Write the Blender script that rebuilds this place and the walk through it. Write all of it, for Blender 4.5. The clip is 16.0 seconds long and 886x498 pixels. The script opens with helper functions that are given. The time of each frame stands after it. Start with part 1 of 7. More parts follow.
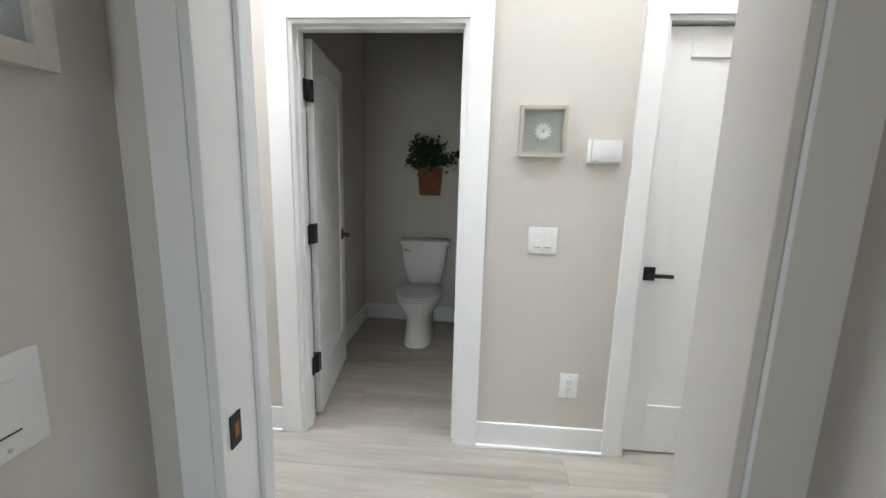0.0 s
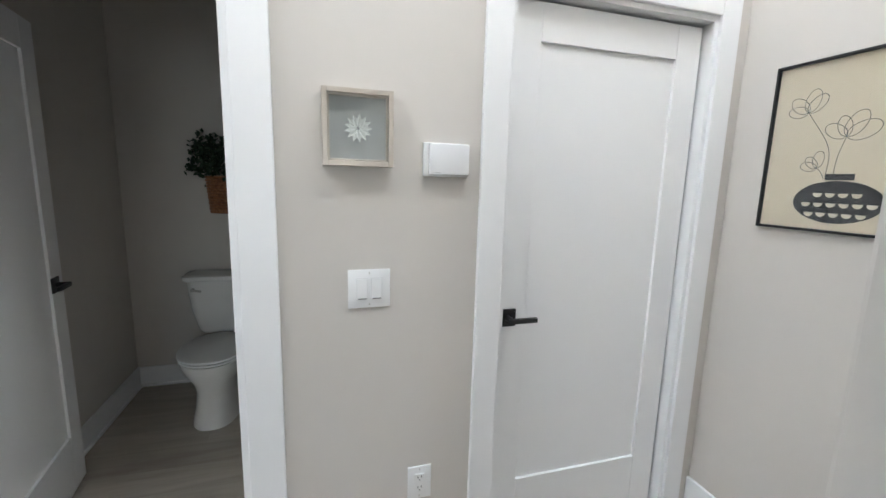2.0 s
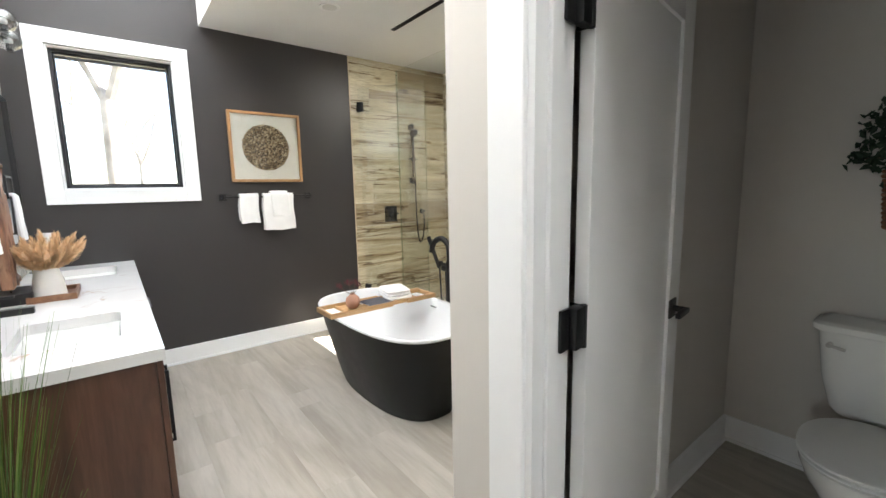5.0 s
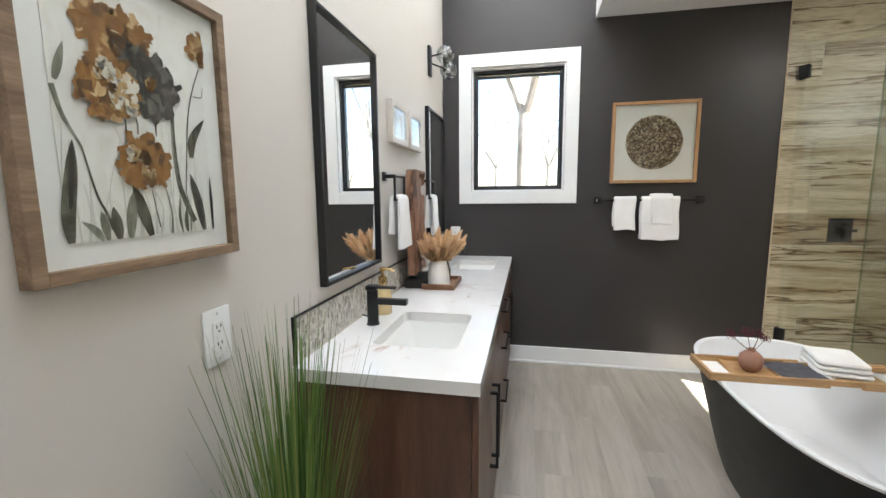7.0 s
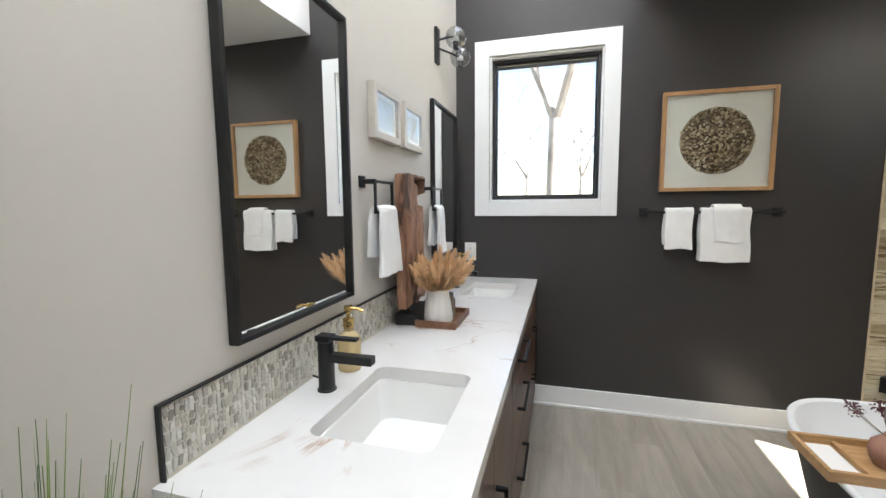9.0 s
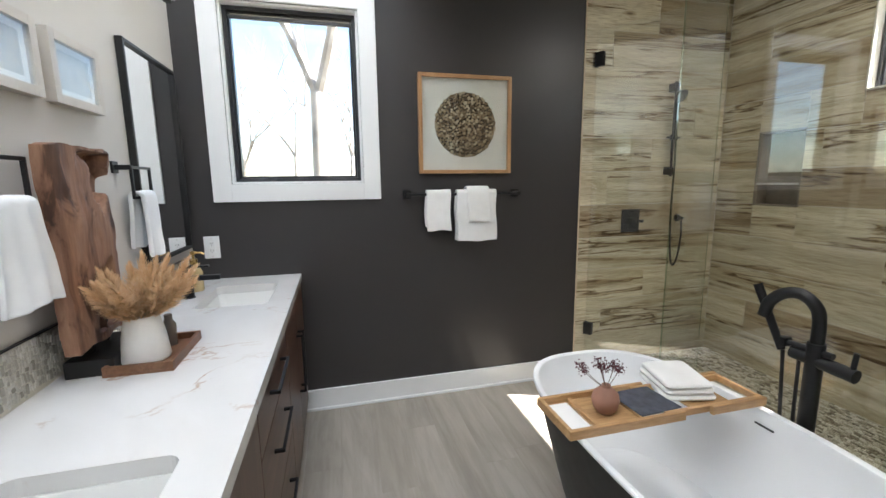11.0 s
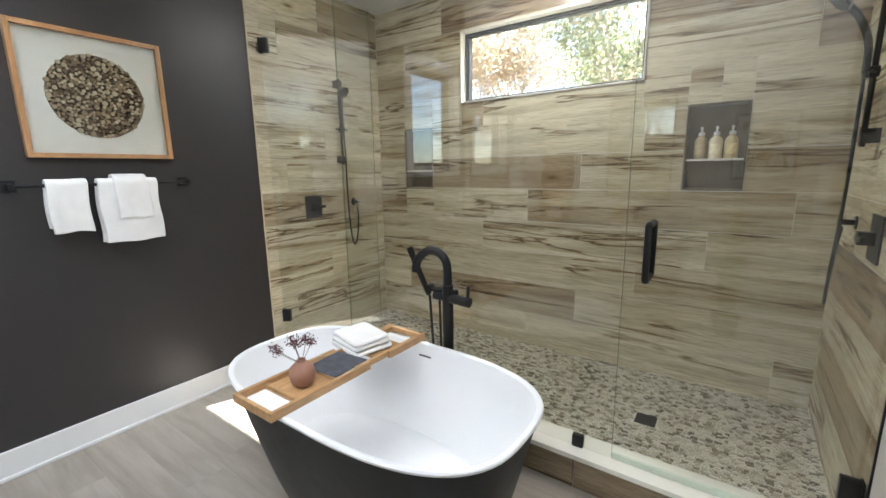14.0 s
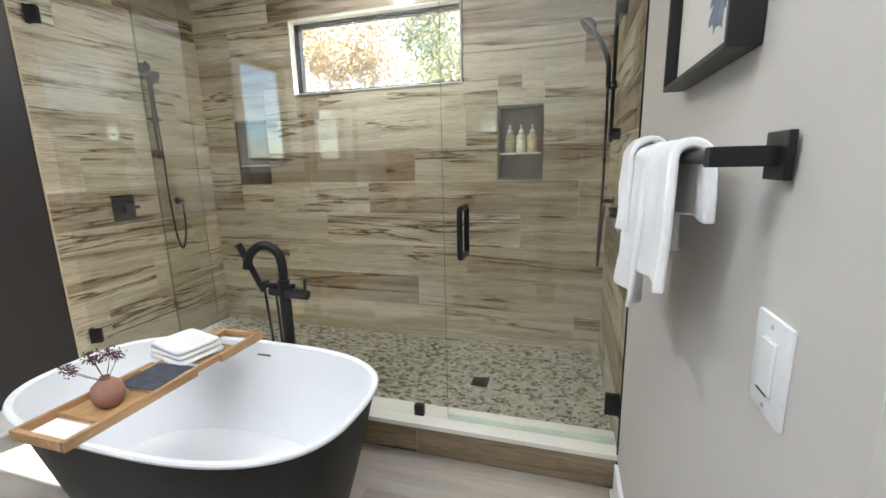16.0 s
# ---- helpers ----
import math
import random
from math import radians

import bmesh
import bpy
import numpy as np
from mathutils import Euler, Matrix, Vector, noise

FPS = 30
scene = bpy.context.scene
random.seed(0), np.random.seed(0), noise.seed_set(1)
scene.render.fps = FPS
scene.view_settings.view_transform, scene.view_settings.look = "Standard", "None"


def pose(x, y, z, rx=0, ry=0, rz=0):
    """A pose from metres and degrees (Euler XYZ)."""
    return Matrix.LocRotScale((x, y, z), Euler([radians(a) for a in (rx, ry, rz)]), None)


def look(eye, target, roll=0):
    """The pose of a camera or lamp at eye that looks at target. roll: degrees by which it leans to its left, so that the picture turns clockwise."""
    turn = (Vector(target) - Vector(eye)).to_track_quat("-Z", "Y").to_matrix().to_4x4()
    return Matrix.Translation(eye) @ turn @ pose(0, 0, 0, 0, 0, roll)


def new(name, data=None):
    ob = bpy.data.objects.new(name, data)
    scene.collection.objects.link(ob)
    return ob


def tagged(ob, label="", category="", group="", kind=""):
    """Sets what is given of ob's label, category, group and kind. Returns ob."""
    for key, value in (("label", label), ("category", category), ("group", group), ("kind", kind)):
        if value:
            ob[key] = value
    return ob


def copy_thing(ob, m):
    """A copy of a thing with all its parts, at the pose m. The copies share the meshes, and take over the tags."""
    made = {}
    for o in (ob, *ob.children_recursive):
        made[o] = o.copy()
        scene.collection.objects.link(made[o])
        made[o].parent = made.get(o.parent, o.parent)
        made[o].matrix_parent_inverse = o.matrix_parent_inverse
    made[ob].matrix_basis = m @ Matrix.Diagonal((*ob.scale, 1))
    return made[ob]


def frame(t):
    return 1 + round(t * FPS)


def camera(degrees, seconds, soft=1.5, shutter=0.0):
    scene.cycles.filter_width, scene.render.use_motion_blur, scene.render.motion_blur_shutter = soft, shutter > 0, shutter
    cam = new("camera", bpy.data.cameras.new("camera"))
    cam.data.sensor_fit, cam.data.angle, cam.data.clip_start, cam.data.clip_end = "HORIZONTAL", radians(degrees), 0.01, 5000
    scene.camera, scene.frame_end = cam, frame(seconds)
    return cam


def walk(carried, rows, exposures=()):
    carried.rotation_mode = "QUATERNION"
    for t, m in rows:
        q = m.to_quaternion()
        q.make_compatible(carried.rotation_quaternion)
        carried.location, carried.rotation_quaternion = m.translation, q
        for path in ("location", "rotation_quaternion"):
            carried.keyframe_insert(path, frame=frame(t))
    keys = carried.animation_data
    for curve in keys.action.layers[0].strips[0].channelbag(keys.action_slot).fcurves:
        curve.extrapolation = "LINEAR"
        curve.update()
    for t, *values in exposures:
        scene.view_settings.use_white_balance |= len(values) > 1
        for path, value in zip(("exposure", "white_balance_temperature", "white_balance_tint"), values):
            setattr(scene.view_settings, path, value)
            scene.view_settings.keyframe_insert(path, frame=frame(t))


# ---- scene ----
cam = camera(93.6, 16.0)
PATH = [
    (0, (-0.03, 0.08, 1.397), (-0.187, 2.04, 1.035), 1.5),
    (0.5, (-0.009, 0.243, 1.407), (0.021, 2.214, 1.07), 2.1),
    (1, (-0.045, 0.456, 1.441), (0.171, 2.419, 1.125), 2.1),
    (1.5, (-0.006, 0.608, 1.442), (0.402, 2.539, 1.121), 2.0),
    (2, (0.129, 0.738, 1.44), (0.7, 2.627, 1.118), 1.5),
    (2.5, (0.148, 0.854, 1.437), (0.755, 2.73, 1.1), 0.8),
    (3, (0.039, 0.977, 1.442), (0.403, 2.912, 1.096), -0.1),
    (3.5, (-0.073, 1.038, 1.436), (-0.086, 3.007, 1.082), -0.6),
    (4, (-0.158, 1.094, 1.419), (-0.654, 3.0, 1.075), -0.7),
    (4.5, (-0.219, 1.251, 1.388), (-1.291, 2.912, 1.083), -1.2),
    (5, (-0.334, 1.357, 1.389), (-1.891, 2.58, 1.107), -1.2),
    (7.5, (-0.963, 1.569, 1.42), (-2.86, 0.978, 1.193), -0.5),
    (8, (-1.107, 1.54, 1.418), (-2.98, 0.867, 1.225), -0.5),
    (10.5, (-1.637, 1.661, 1.421), (-3.611, 1.814, 1.135), -0.6),
    (11, (-1.689, 1.66, 1.439), (-3.601, 2.151, 1.121), -0.7),
    (11.5, (-1.721, 1.656, 1.444), (-3.516, 2.474, 1.112), -0.8),
    (12, (-1.694, 1.676, 1.437), (-3.351, 2.742, 1.094), -0.6),
    (12.5, (-1.665, 1.683, 1.412), (-3.181, 2.941, 1.066), -0.6),
    (13, (-1.65, 1.678, 1.406), (-3.025, 3.085, 1.045), -0.7),
    (13.5, (-1.626, 1.683, 1.397), (-2.879, 3.199, 1.034), -0.9),
    (14, (-1.602, 1.69, 1.406), (-2.742, 3.289, 1.033), -0.9),
    (14.5, (-1.573, 1.71, 1.396), (-2.625, 3.37, 1.024), -1.0),
    (15, (-1.556, 1.713, 1.39), (-2.498, 3.435, 1.009), -1.0),
    (15.5, (-1.502, 1.696, 1.395), (-2.285, 3.495, 1.004), -1.1),
    (16, (-1.435, 1.669, 1.381), (-1.997, 3.547, 0.981), -1.3),
]
EXPOSURES = [
    (0.0, 3.46, 6250, 10),
    (0.6, 3.36, 6250, 10),
    (1.5, 3.24, 6100, 10),
    (3.0, 3.26, 6050, 10),
    (4.2, 3.38, 6250, 10),
    (5.0, 3.65, 6400, 10),
    (7.5, 3.05, 6400, 10),
    (10.5, 3.01, 6250, 10),
    (11.3, 2.97, 6150, 10),
    (12.3, 3.17, 6050, 10),
    (13.5, 3.33, 6030, 10),
    (15.0, 3.30, 6000, 10),
    (16.0, 3.34, 6000, 10),
]
walk(cam, [(t, look(eye, target, roll)) for t, eye, target, roll in PATH], EXPOSURES)

# ---- light ----
world = bpy.data.worlds.new("sky")
scene.world = world
world.use_nodes = True
wn = world.node_tree.nodes
sky = wn.new("ShaderNodeTexSky")
sky.sky_type = "NISHITA"
sky.sun_disc = False
SUN_WAY = Vector((0.41, 1.0, 1.244)).normalized()
sky.sun_elevation = math.asin(SUN_WAY.z)
sky.sun_rotation = math.atan2(SUN_WAY.x, SUN_WAY.y)
wn["Background"].inputs[1].default_value = 0.07
world.node_tree.links.new(sky.outputs[0], wn["Background"].inputs[0])
sun_data = bpy.data.lights.new("sun", "SUN")
sun_data.energy, sun_data.angle, sun_data.color = 5.0, radians(0.53), (1.0, 0.95, 0.88)
sun = new("sun", sun_data)
sun.matrix_world = look(Vector((-3, 4, 0)) + SUN_WAY * 30, (-3, 4, 0))


# ---- materials ----
def node_mat(name):
    m = bpy.data.materials.new(name)
    m.use_nodes = True
    return m, m.node_tree.nodes, m.node_tree.links, m.node_tree.nodes["Principled BSDF"]


def coords(n, l, scale=(1, 1, 1), shuffle=True):
    """Object coordinates in metres, shifted for each object by its own random number."""
    tc = n.new("ShaderNodeTexCoord")
    mp = n.new("ShaderNodeMapping")
    l.new(tc.outputs["Object"], mp.inputs["Vector"])
    mp.inputs["Scale"].default_value = scale
    if shuffle:
        oi = n.new("ShaderNodeObjectInfo")
        mul = n.new("ShaderNodeMath")
        mul.operation = "MULTIPLY"
        mul.inputs[1].default_value = 37.0
        l.new(oi.outputs["Random"], mul.inputs[0])
        l.new(mul.outputs[0], mp.inputs["Location"])
    return mp.outputs["Vector"]


def noise_tex(n, l, vec, scale, detail=4, rough=0.55, distort=0.0):
    t = n.new("ShaderNodeTexNoise")
    t.inputs["Scale"].default_value = scale
    t.inputs["Detail"].default_value = detail
    t.inputs["Roughness"].default_value = rough
    t.inputs["Distortion"].default_value = distort
    l.new(vec, t.inputs["Vector"])
    return t.outputs["Fac"]


def ramp(n, l, fac, stops):
    r = n.new("ShaderNodeValToRGB")
    e = r.color_ramp.elements
    while len(e) < len(stops):
        e.new(0.5)
    for el, (p, c) in zip(e, stops):
        el.position, el.color = p, (*c, 1)
    l.new(fac, r.inputs["Fac"])
    return r.outputs["Color"]


def bump_from(n, l, b, fac, strength, dist=0.002):
    bp = n.new("ShaderNodeBump")
    bp.inputs["Strength"].default_value = strength
    bp.inputs["Distance"].default_value = dist
    l.new(fac, bp.inputs["Height"])
    l.new(bp.outputs["Normal"], b.inputs["Normal"])


def mix_color(n, l, fac, a, b, kind="MIX"):
    mx = n.new("ShaderNodeMix")
    mx.data_type, mx.blend_type = "RGBA", kind
    for sock, v in ((mx.inputs[0], fac), (mx.inputs[6], a), (mx.inputs[7], b)):
        if isinstance(v, bpy.types.NodeSocket):
            l.new(v, sock)
        else:
            sock.default_value = v if isinstance(v, (int, float)) else (*v, 1)
    return mx.outputs[2]


def paint(name, col, rough=0.5, var=0.05, big=1.5, fine=180, bump=0.06, metal=0.0, dist=0.001, spec=0.5):
    """Plain paint, plastic or metal: soft large-scale drift, fine relief and uneven gloss."""
    m, n, l, b = node_mat(name)
    v = coords(n, l)
    a = noise_tex(n, l, v, big, 3)
    lo = tuple(max(0, c * (1 - var)) for c in col)
    hi = tuple(min(1, c * (1 + var)) for c in col)
    l.new(ramp(n, l, a, [(0.3, lo), (0.7, hi)]), b.inputs["Base Color"])
    f = noise_tex(n, l, v, fine, 3)
    bump_from(n, l, b, f, bump, dist)
    r = n.new("ShaderNodeMapRange")
    r.inputs["To Min"].default_value, r.inputs["To Max"].default_value = max(0.02, rough - 0.05), min(1, rough + 0.05)
    l.new(noise_tex(n, l, v, big * 6, 3), r.inputs["Value"])
    l.new(r.outputs[0], b.inputs["Roughness"])
    b.inputs["Metallic"].default_value = metal
    b.inputs["Specular IOR Level"].default_value = spec
    return m


def wood(name, dark, mid, light, axis="x", scale=1.0, rough=0.45, bump=0.15, streak=1.0, tone=0.12, coat=0.0, fine_mix=0.7):
    """Wood grain along one axis: broad figure, fine streaks, a tone of its own for each object."""
    m, n, l, b = node_mat(name)
    k = {"x": (0.12, 1, 1), "y": (1, 0.12, 1), "z": (1, 1, 0.12)}[axis]
    v = coords(n, l, tuple(c * scale for c in k))
    broad = noise_tex(n, l, v, 9 * streak, 5, 0.6, 1.2)
    fine = noise_tex(n, l, v, 70 * streak, 4, 0.6, 0.4)
    c1 = ramp(n, l, broad, [(0.28, dark), (0.5, mid), (0.72, light)])
    c2 = ramp(n, l, fine, [(0.35, (0.72, 0.7, 0.68)), (0.6, (1, 1, 1))])
    c = mix_color(n, l, fine_mix, c1, c2, "MULTIPLY")
    oi = n.new("ShaderNodeObjectInfo")
    t = ramp(n, l, oi.outputs["Random"], [(0.0, (1 - tone,) * 3), (1.0, (1 + 0 * tone,) * 3)])
    l.new(mix_color(n, l, 1.0, c, t, "MULTIPLY"), b.inputs["Base Color"])
    bump_from(n, l, b, fine, bump, 0.0015)
    b.inputs["Roughness"].default_value = rough
    b.inputs["Coat Weight"].default_value = coat
    return m


M_WALL = paint("greige wall paint", (0.63, 0.592, 0.543), 0.6, 0.02, 0.8, 260, 0.05)
M_DARK = paint("charcoal wall paint", (0.042, 0.038, 0.0375), 0.4, 0.05, 0.8, 260, 0.05)
M_TRIM = paint("white trim paint", (0.86, 0.86, 0.855), 0.35, 0.015, 1.2, 120, 0.04)
M_CEIL = paint("white ceiling paint", (0.80, 0.80, 0.79), 0.7, 0.02, 0.7, 220, 0.06)
M_BLACK = paint("matte black metal", (0.006, 0.006, 0.0065), 0.42, 0.1, 8, 400, 0.05)
M_BLACKFRAME = paint("satin black frame", (0.008, 0.0075, 0.0075), 0.4, 0.1, 8, 300, 0.05)
M_TUBOUT = paint("matte black tub shell", (0.006, 0.006, 0.0063), 0.42, 0.08, 3, 300, 0.03, spec=0.3)
M_ACRYLIC = paint("white acrylic", (0.86, 0.87, 0.88), 0.3, 0.01, 2, 60, 0.01)
M_CERAMIC = paint("white glazed ceramic", (0.83, 0.82, 0.79), 0.12, 0.015, 3, 60, 0.015)
M_PLASTIC = paint("white plastic", (0.82, 0.82, 0.81), 0.3, 0.01, 8, 200, 0.02)
M_SLOT = paint("dark slot", (0.05, 0.05, 0.05), 0.6, 0.1)
M_GROUT = paint("pale grout", (0.66, 0.62, 0.53), 0.85, 0.08, 6, 300, 0.2)
M_UNDER = paint("floor underlay", (0.12, 0.10, 0.085), 0.8, 0.1)
M_CHROME = paint("brushed nickel", (0.55, 0.53, 0.5), 0.3, 0.05, 8, 300, 0.05, metal=1.0)


def tile_wood(name, stretch, tint=(1, 1, 1)):
    """Wood-look porcelain: olive-tan ground, brown bands, thin dark splits along the tile, a few knots."""
    m, n, l, b = node_mat(name)
    v = coords(n, l, stretch)
    broad = noise_tex(n, l, v, 7.0, 5, 0.6, 0.8)
    bands = noise_tex(n, l, v, 3.6, 4, 0.5, 0.9)
    split = noise_tex(n, l, v, 4.6, 6, 0.6, 0.5)
    gate = noise_tex(n, l, v, 4.0, 2, 0.5, 0.2)
    streak = noise_tex(n, l, v, 22, 5, 0.65, 0.7)
    fine = noise_tex(n, l, v, 110, 4, 0.6, 0.3)
    c = ramp(n, l, broad, [(0.30, (0.52, 0.465, 0.345)), (0.5, (0.67, 0.62, 0.475)), (0.70, (0.78, 0.74, 0.60))])
    c = mix_color(n, l, 1.0, c, ramp(n, l, bands, [(0.30, (0.56, 0.49, 0.41)), (0.40, (0.84, 0.80, 0.74)), (0.50, (1, 1, 1))]), "MULTIPLY")
    c = mix_color(n, l, 0.6, c, ramp(n, l, streak, [(0.30, (0.50, 0.44, 0.37)), (0.42, (0.92, 0.90, 0.87)), (0.55, (1, 1, 1)), (0.75, (0.86, 0.83, 0.78))]), "MULTIPLY")
    line = ramp(n, l, split, [(0.478, (1, 1, 1)), (0.495, (0.30, 0.23, 0.17)), (0.503, (0.16, 0.12, 0.09)), (0.511, (0.60, 0.52, 0.44)), (0.55, (1, 1, 1))])
    c = mix_color(n, l, ramp(n, l, gate, [(0.47, (0, 0, 0)), (0.54, (1, 1, 1))]), c, mix_color(n, l, 1.0, c, line, "MULTIPLY"))
    vo = n.new("ShaderNodeTexVoronoi")
    vo.inputs["Scale"].default_value = 3.0
    mp = coords(n, l, tuple(q if q > 0.5 else 0.5 for q in stretch))
    l.new(mp, vo.inputs["Vector"])
    c = mix_color(n, l, 0.85, c, ramp(n, l, vo.outputs["Distance"], [(0.02, (0.22, 0.16, 0.11)), (0.06, (0.7, 0.63, 0.55)), (0.10, (1, 1, 1))]), "MULTIPLY")
    c = mix_color(n, l, 0.9, c, ramp(n, l, fine, [(0.32, (0.66, 0.62, 0.57)), (0.5, (0.97, 0.96, 0.95)), (0.6, (1.04, 1.04, 1.03))]), "MULTIPLY")
    oi = n.new("ShaderNodeObjectInfo")
    t = ramp(n, l, oi.outputs["Random"], [(0.0, (0.60, 0.53, 0.46)), (0.14, (0.72, 0.66, 0.59)), (0.22, (0.92, 0.90, 0.87)), (0.7, (1.0, 1.0, 0.98)), (1.0, (1.10, 1.09, 1.06))])
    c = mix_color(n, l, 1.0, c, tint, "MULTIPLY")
    l.new(mix_color(n, l, 1.0, c, t, "MULTIPLY"), b.inputs["Base Color"])
    bump_from(n, l, b, streak, 0.12, 0.001)
    b.inputs["Roughness"].default_value = 0.24
    return m


M_TILE_X = tile_wood("wood look tile along x", (0.11, 1, 1.6))
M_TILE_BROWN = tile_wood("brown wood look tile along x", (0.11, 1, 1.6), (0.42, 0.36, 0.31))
M_TILE_Y = tile_wood("wood look tile along y", (1, 0.11, 1.6))
M_FLOOR = wood("pale oak vinyl plank", (0.33, 0.288, 0.235), (0.46, 0.415, 0.35), (0.54, 0.495, 0.43), "x", 0.55, 0.4, 0.08, 0.6, 0.07, fine_mix=0.5)
M_WALNUT = wood("dark walnut veneer", (0.055, 0.024, 0.014), (0.105, 0.047, 0.027), (0.155, 0.076, 0.044), "x", 1.0, 0.38, 0.1, 1.0, 0.1)
M_WALNUT_Z = wood("dark walnut veneer upright", (0.055, 0.024, 0.014), (0.105, 0.047, 0.027), (0.155, 0.076, 0.044), "z", 1.0, 0.38, 0.1, 1.0, 0.1)


def glass_mat(name, tint=(0.985, 0.995, 0.99), rough=0.0, gloss=0.04):
    m, n, l, b = node_mat(name)
    n.remove(b)
    out = n["Material Output"]
    tr = n.new("ShaderNodeBsdfTransparent")
    tr.inputs[0].default_value = (*tint, 1)
    gl = n.new("ShaderNodeBsdfGlossy")
    gl.inputs["Roughness"].default_value = rough
    lw = n.new("ShaderNodeLayerWeight")
    lw.inputs[0].default_value = 0.5
    pw = n.new("ShaderNodeMath")
    pw.operation = "POWER"
    pw.inputs[1].default_value = 5.0
    l.new(lw.outputs["Facing"], pw.inputs[0])
    fr = n.new("ShaderNodeMapRange")
    fr.inputs["To Min"].default_value, fr.inputs["To Max"].default_value = gloss, 1.0
    l.new(pw.outputs[0], fr.inputs["Value"])
    mx = n.new("ShaderNodeMixShader")
    l.new(fr.outputs[0], mx.inputs[0])
    l.new(tr.outputs[0], mx.inputs[1])
    l.new(gl.outputs[0], mx.inputs[2])
    l.new(mx.outputs[0], out.inputs[0])
    return m


M_GLASS = glass_mat("clear glass")
M_SHOWERGLASS = glass_mat("shower glass", (0.982, 0.992, 0.978), 0.0, 0.066)


# ---- building helpers ----
def box(bm, x0, x1, y0, y1, z0, z1, bev=0.0, seg=2):
    m = Matrix.LocRotScale(((x0 + x1) / 2, (y0 + y1) / 2, (z0 + z1) / 2), None, (abs(x1 - x0), abs(y1 - y0), abs(z1 - z0)))
    g = bmesh.ops.create_cube(bm, size=1, matrix=m)
    if bev > 0:
        es = {e for v in g["verts"] for e in v.link_edges}
        bmesh.ops.bevel(bm, geom=list(es), offset=bev, segments=seg, profile=0.6, affect="EDGES")
    return bm


def boxes(*bs, bev=0.0):
    bm = bmesh.new()
    for b in bs:
        box(bm, *b, bev=bev)
    return bm


def cyl(bm, a, b, r0, r1=None, seg=20, caps=True):
    a, b = Vector(a), Vector(b)
    d = b - a
    m = Matrix.Translation((a + b) / 2) @ d.to_track_quat("Z", "Y").to_matrix().to_4x4()
    bmesh.ops.create_cone(bm, cap_ends=caps, segments=seg, radius1=r0, radius2=r0 if r1 is None else r1, depth=d.length, matrix=m)
    return bm


def lathe(bm, profile, seg=28, centre=(0, 0, 0)):
    """A turned shape from (radius, height) pairs."""
    cx, cy, cz = centre
    rings = []
    for r, z in profile:
        if r < 1e-5:
            rings.append([bm.verts.new((cx, cy, cz + z))])
        else:
            rings.append([bm.verts.new((cx + r * math.cos(2 * math.pi * i / seg), cy + r * math.sin(2 * math.pi * i / seg), cz + z)) for i in range(seg)])
    for a, b in zip(rings, rings[1:]):
        for i in range(seg):
            j = (i + 1) % seg
            if len(a) == 1 and len(b) == 1:
                continue
            if len(a) == 1:
                bm.faces.new((a[0], b[i], b[j]))
            elif len(b) == 1:
                bm.faces.new((a[i], b[0], a[j]))
            else:
                bm.faces.new((a[i], b[i], b[j], a[j]))
    return bm


def tube(bm, pts, r, seg=10, caps=True):
    """A round bar along a smooth run of points; r may be a number or one radius per point."""
    pts = [Vector(p) for p in pts]
    rs = r if isinstance(r, (list, tuple)) else [r] * len(pts)
    rings, up = [], None
    for i, p in enumerate(pts):
        d = (pts[min(i + 1, len(pts) - 1)] - pts[max(i - 1, 0)]).normalized()
        if up is None:
            up = d.orthogonal().normalized()
        up = (up - d * up.dot(d)).normalized()
        side = d.cross(up)
        rings.append([bm.verts.new(p + rs[i] * (up * math.cos(2 * math.pi * k / seg) + side * math.sin(2 * math.pi * k / seg))) for k in range(seg)])
    for a, b in zip(rings, rings[1:]):
        for k in range(seg):
            j = (k + 1) % seg
            bm.faces.new((a[k], a[j], b[j], b[k]))
    if caps:
        bm.faces.new(rings[0][::-1])
        bm.faces.new(rings[-1])
    return bm


def curve_pts(ctrl, n=8):
    """Catmull-Rom run through control points."""
    c = [Vector(p) for p in ctrl]
    c = [c[0] * 2 - c[1]] + c + [c[-1] * 2 - c[-2]]
    out = []
    for i in range(1, len(c) - 2):
        p0, p1, p2, p3 = c[i - 1:i + 3]
        for k in range(n):
            t = k / n
            out.append(0.5 * (2 * p1 + (p2 - p0) * t + (2 * p0 - 5 * p1 + 4 * p2 - p3) * t * t + (3 * p1 - p0 - 3 * p2 + p3) * t ** 3))
    out.append(c[-2])
    return out


def mesh_of(name, bm, material, smooth=False):
    bmesh.ops.recalc_face_normals(bm, faces=bm.faces[:])
    me = bpy.data.meshes.new(name)
    bm.to_mesh(me)
    bm.free()
    if material:
        me.materials.append(material)
    if smooth:
        me.shade_smooth()
        me.set_sharp_from_angle(angle=radians(38))
    return me


def part(name, bm, material, parent, label="", smooth=False):
    ob = new(name, mesh_of(name, bm, material, smooth))
    ob.parent = parent
    if label:
        ob["label"] = label
    return ob


def thing(name, label, category, at=(0, 0, 0), rz=0, group=""):
    ob = new(name)
    ob.empty_display_size = 0.1
    ob.matrix_basis = pose(*at, 0, 0, rz)
    return tagged(ob, label, category, group)


def solid(name, bm, material, label, category, at=(0, 0, 0), rz=0, smooth=False, group=""):
    ob = new(name, mesh_of(name, bm, material, smooth))
    ob.matrix_basis = pose(*at, 0, 0, rz)
    return tagged(ob, label, category, group)


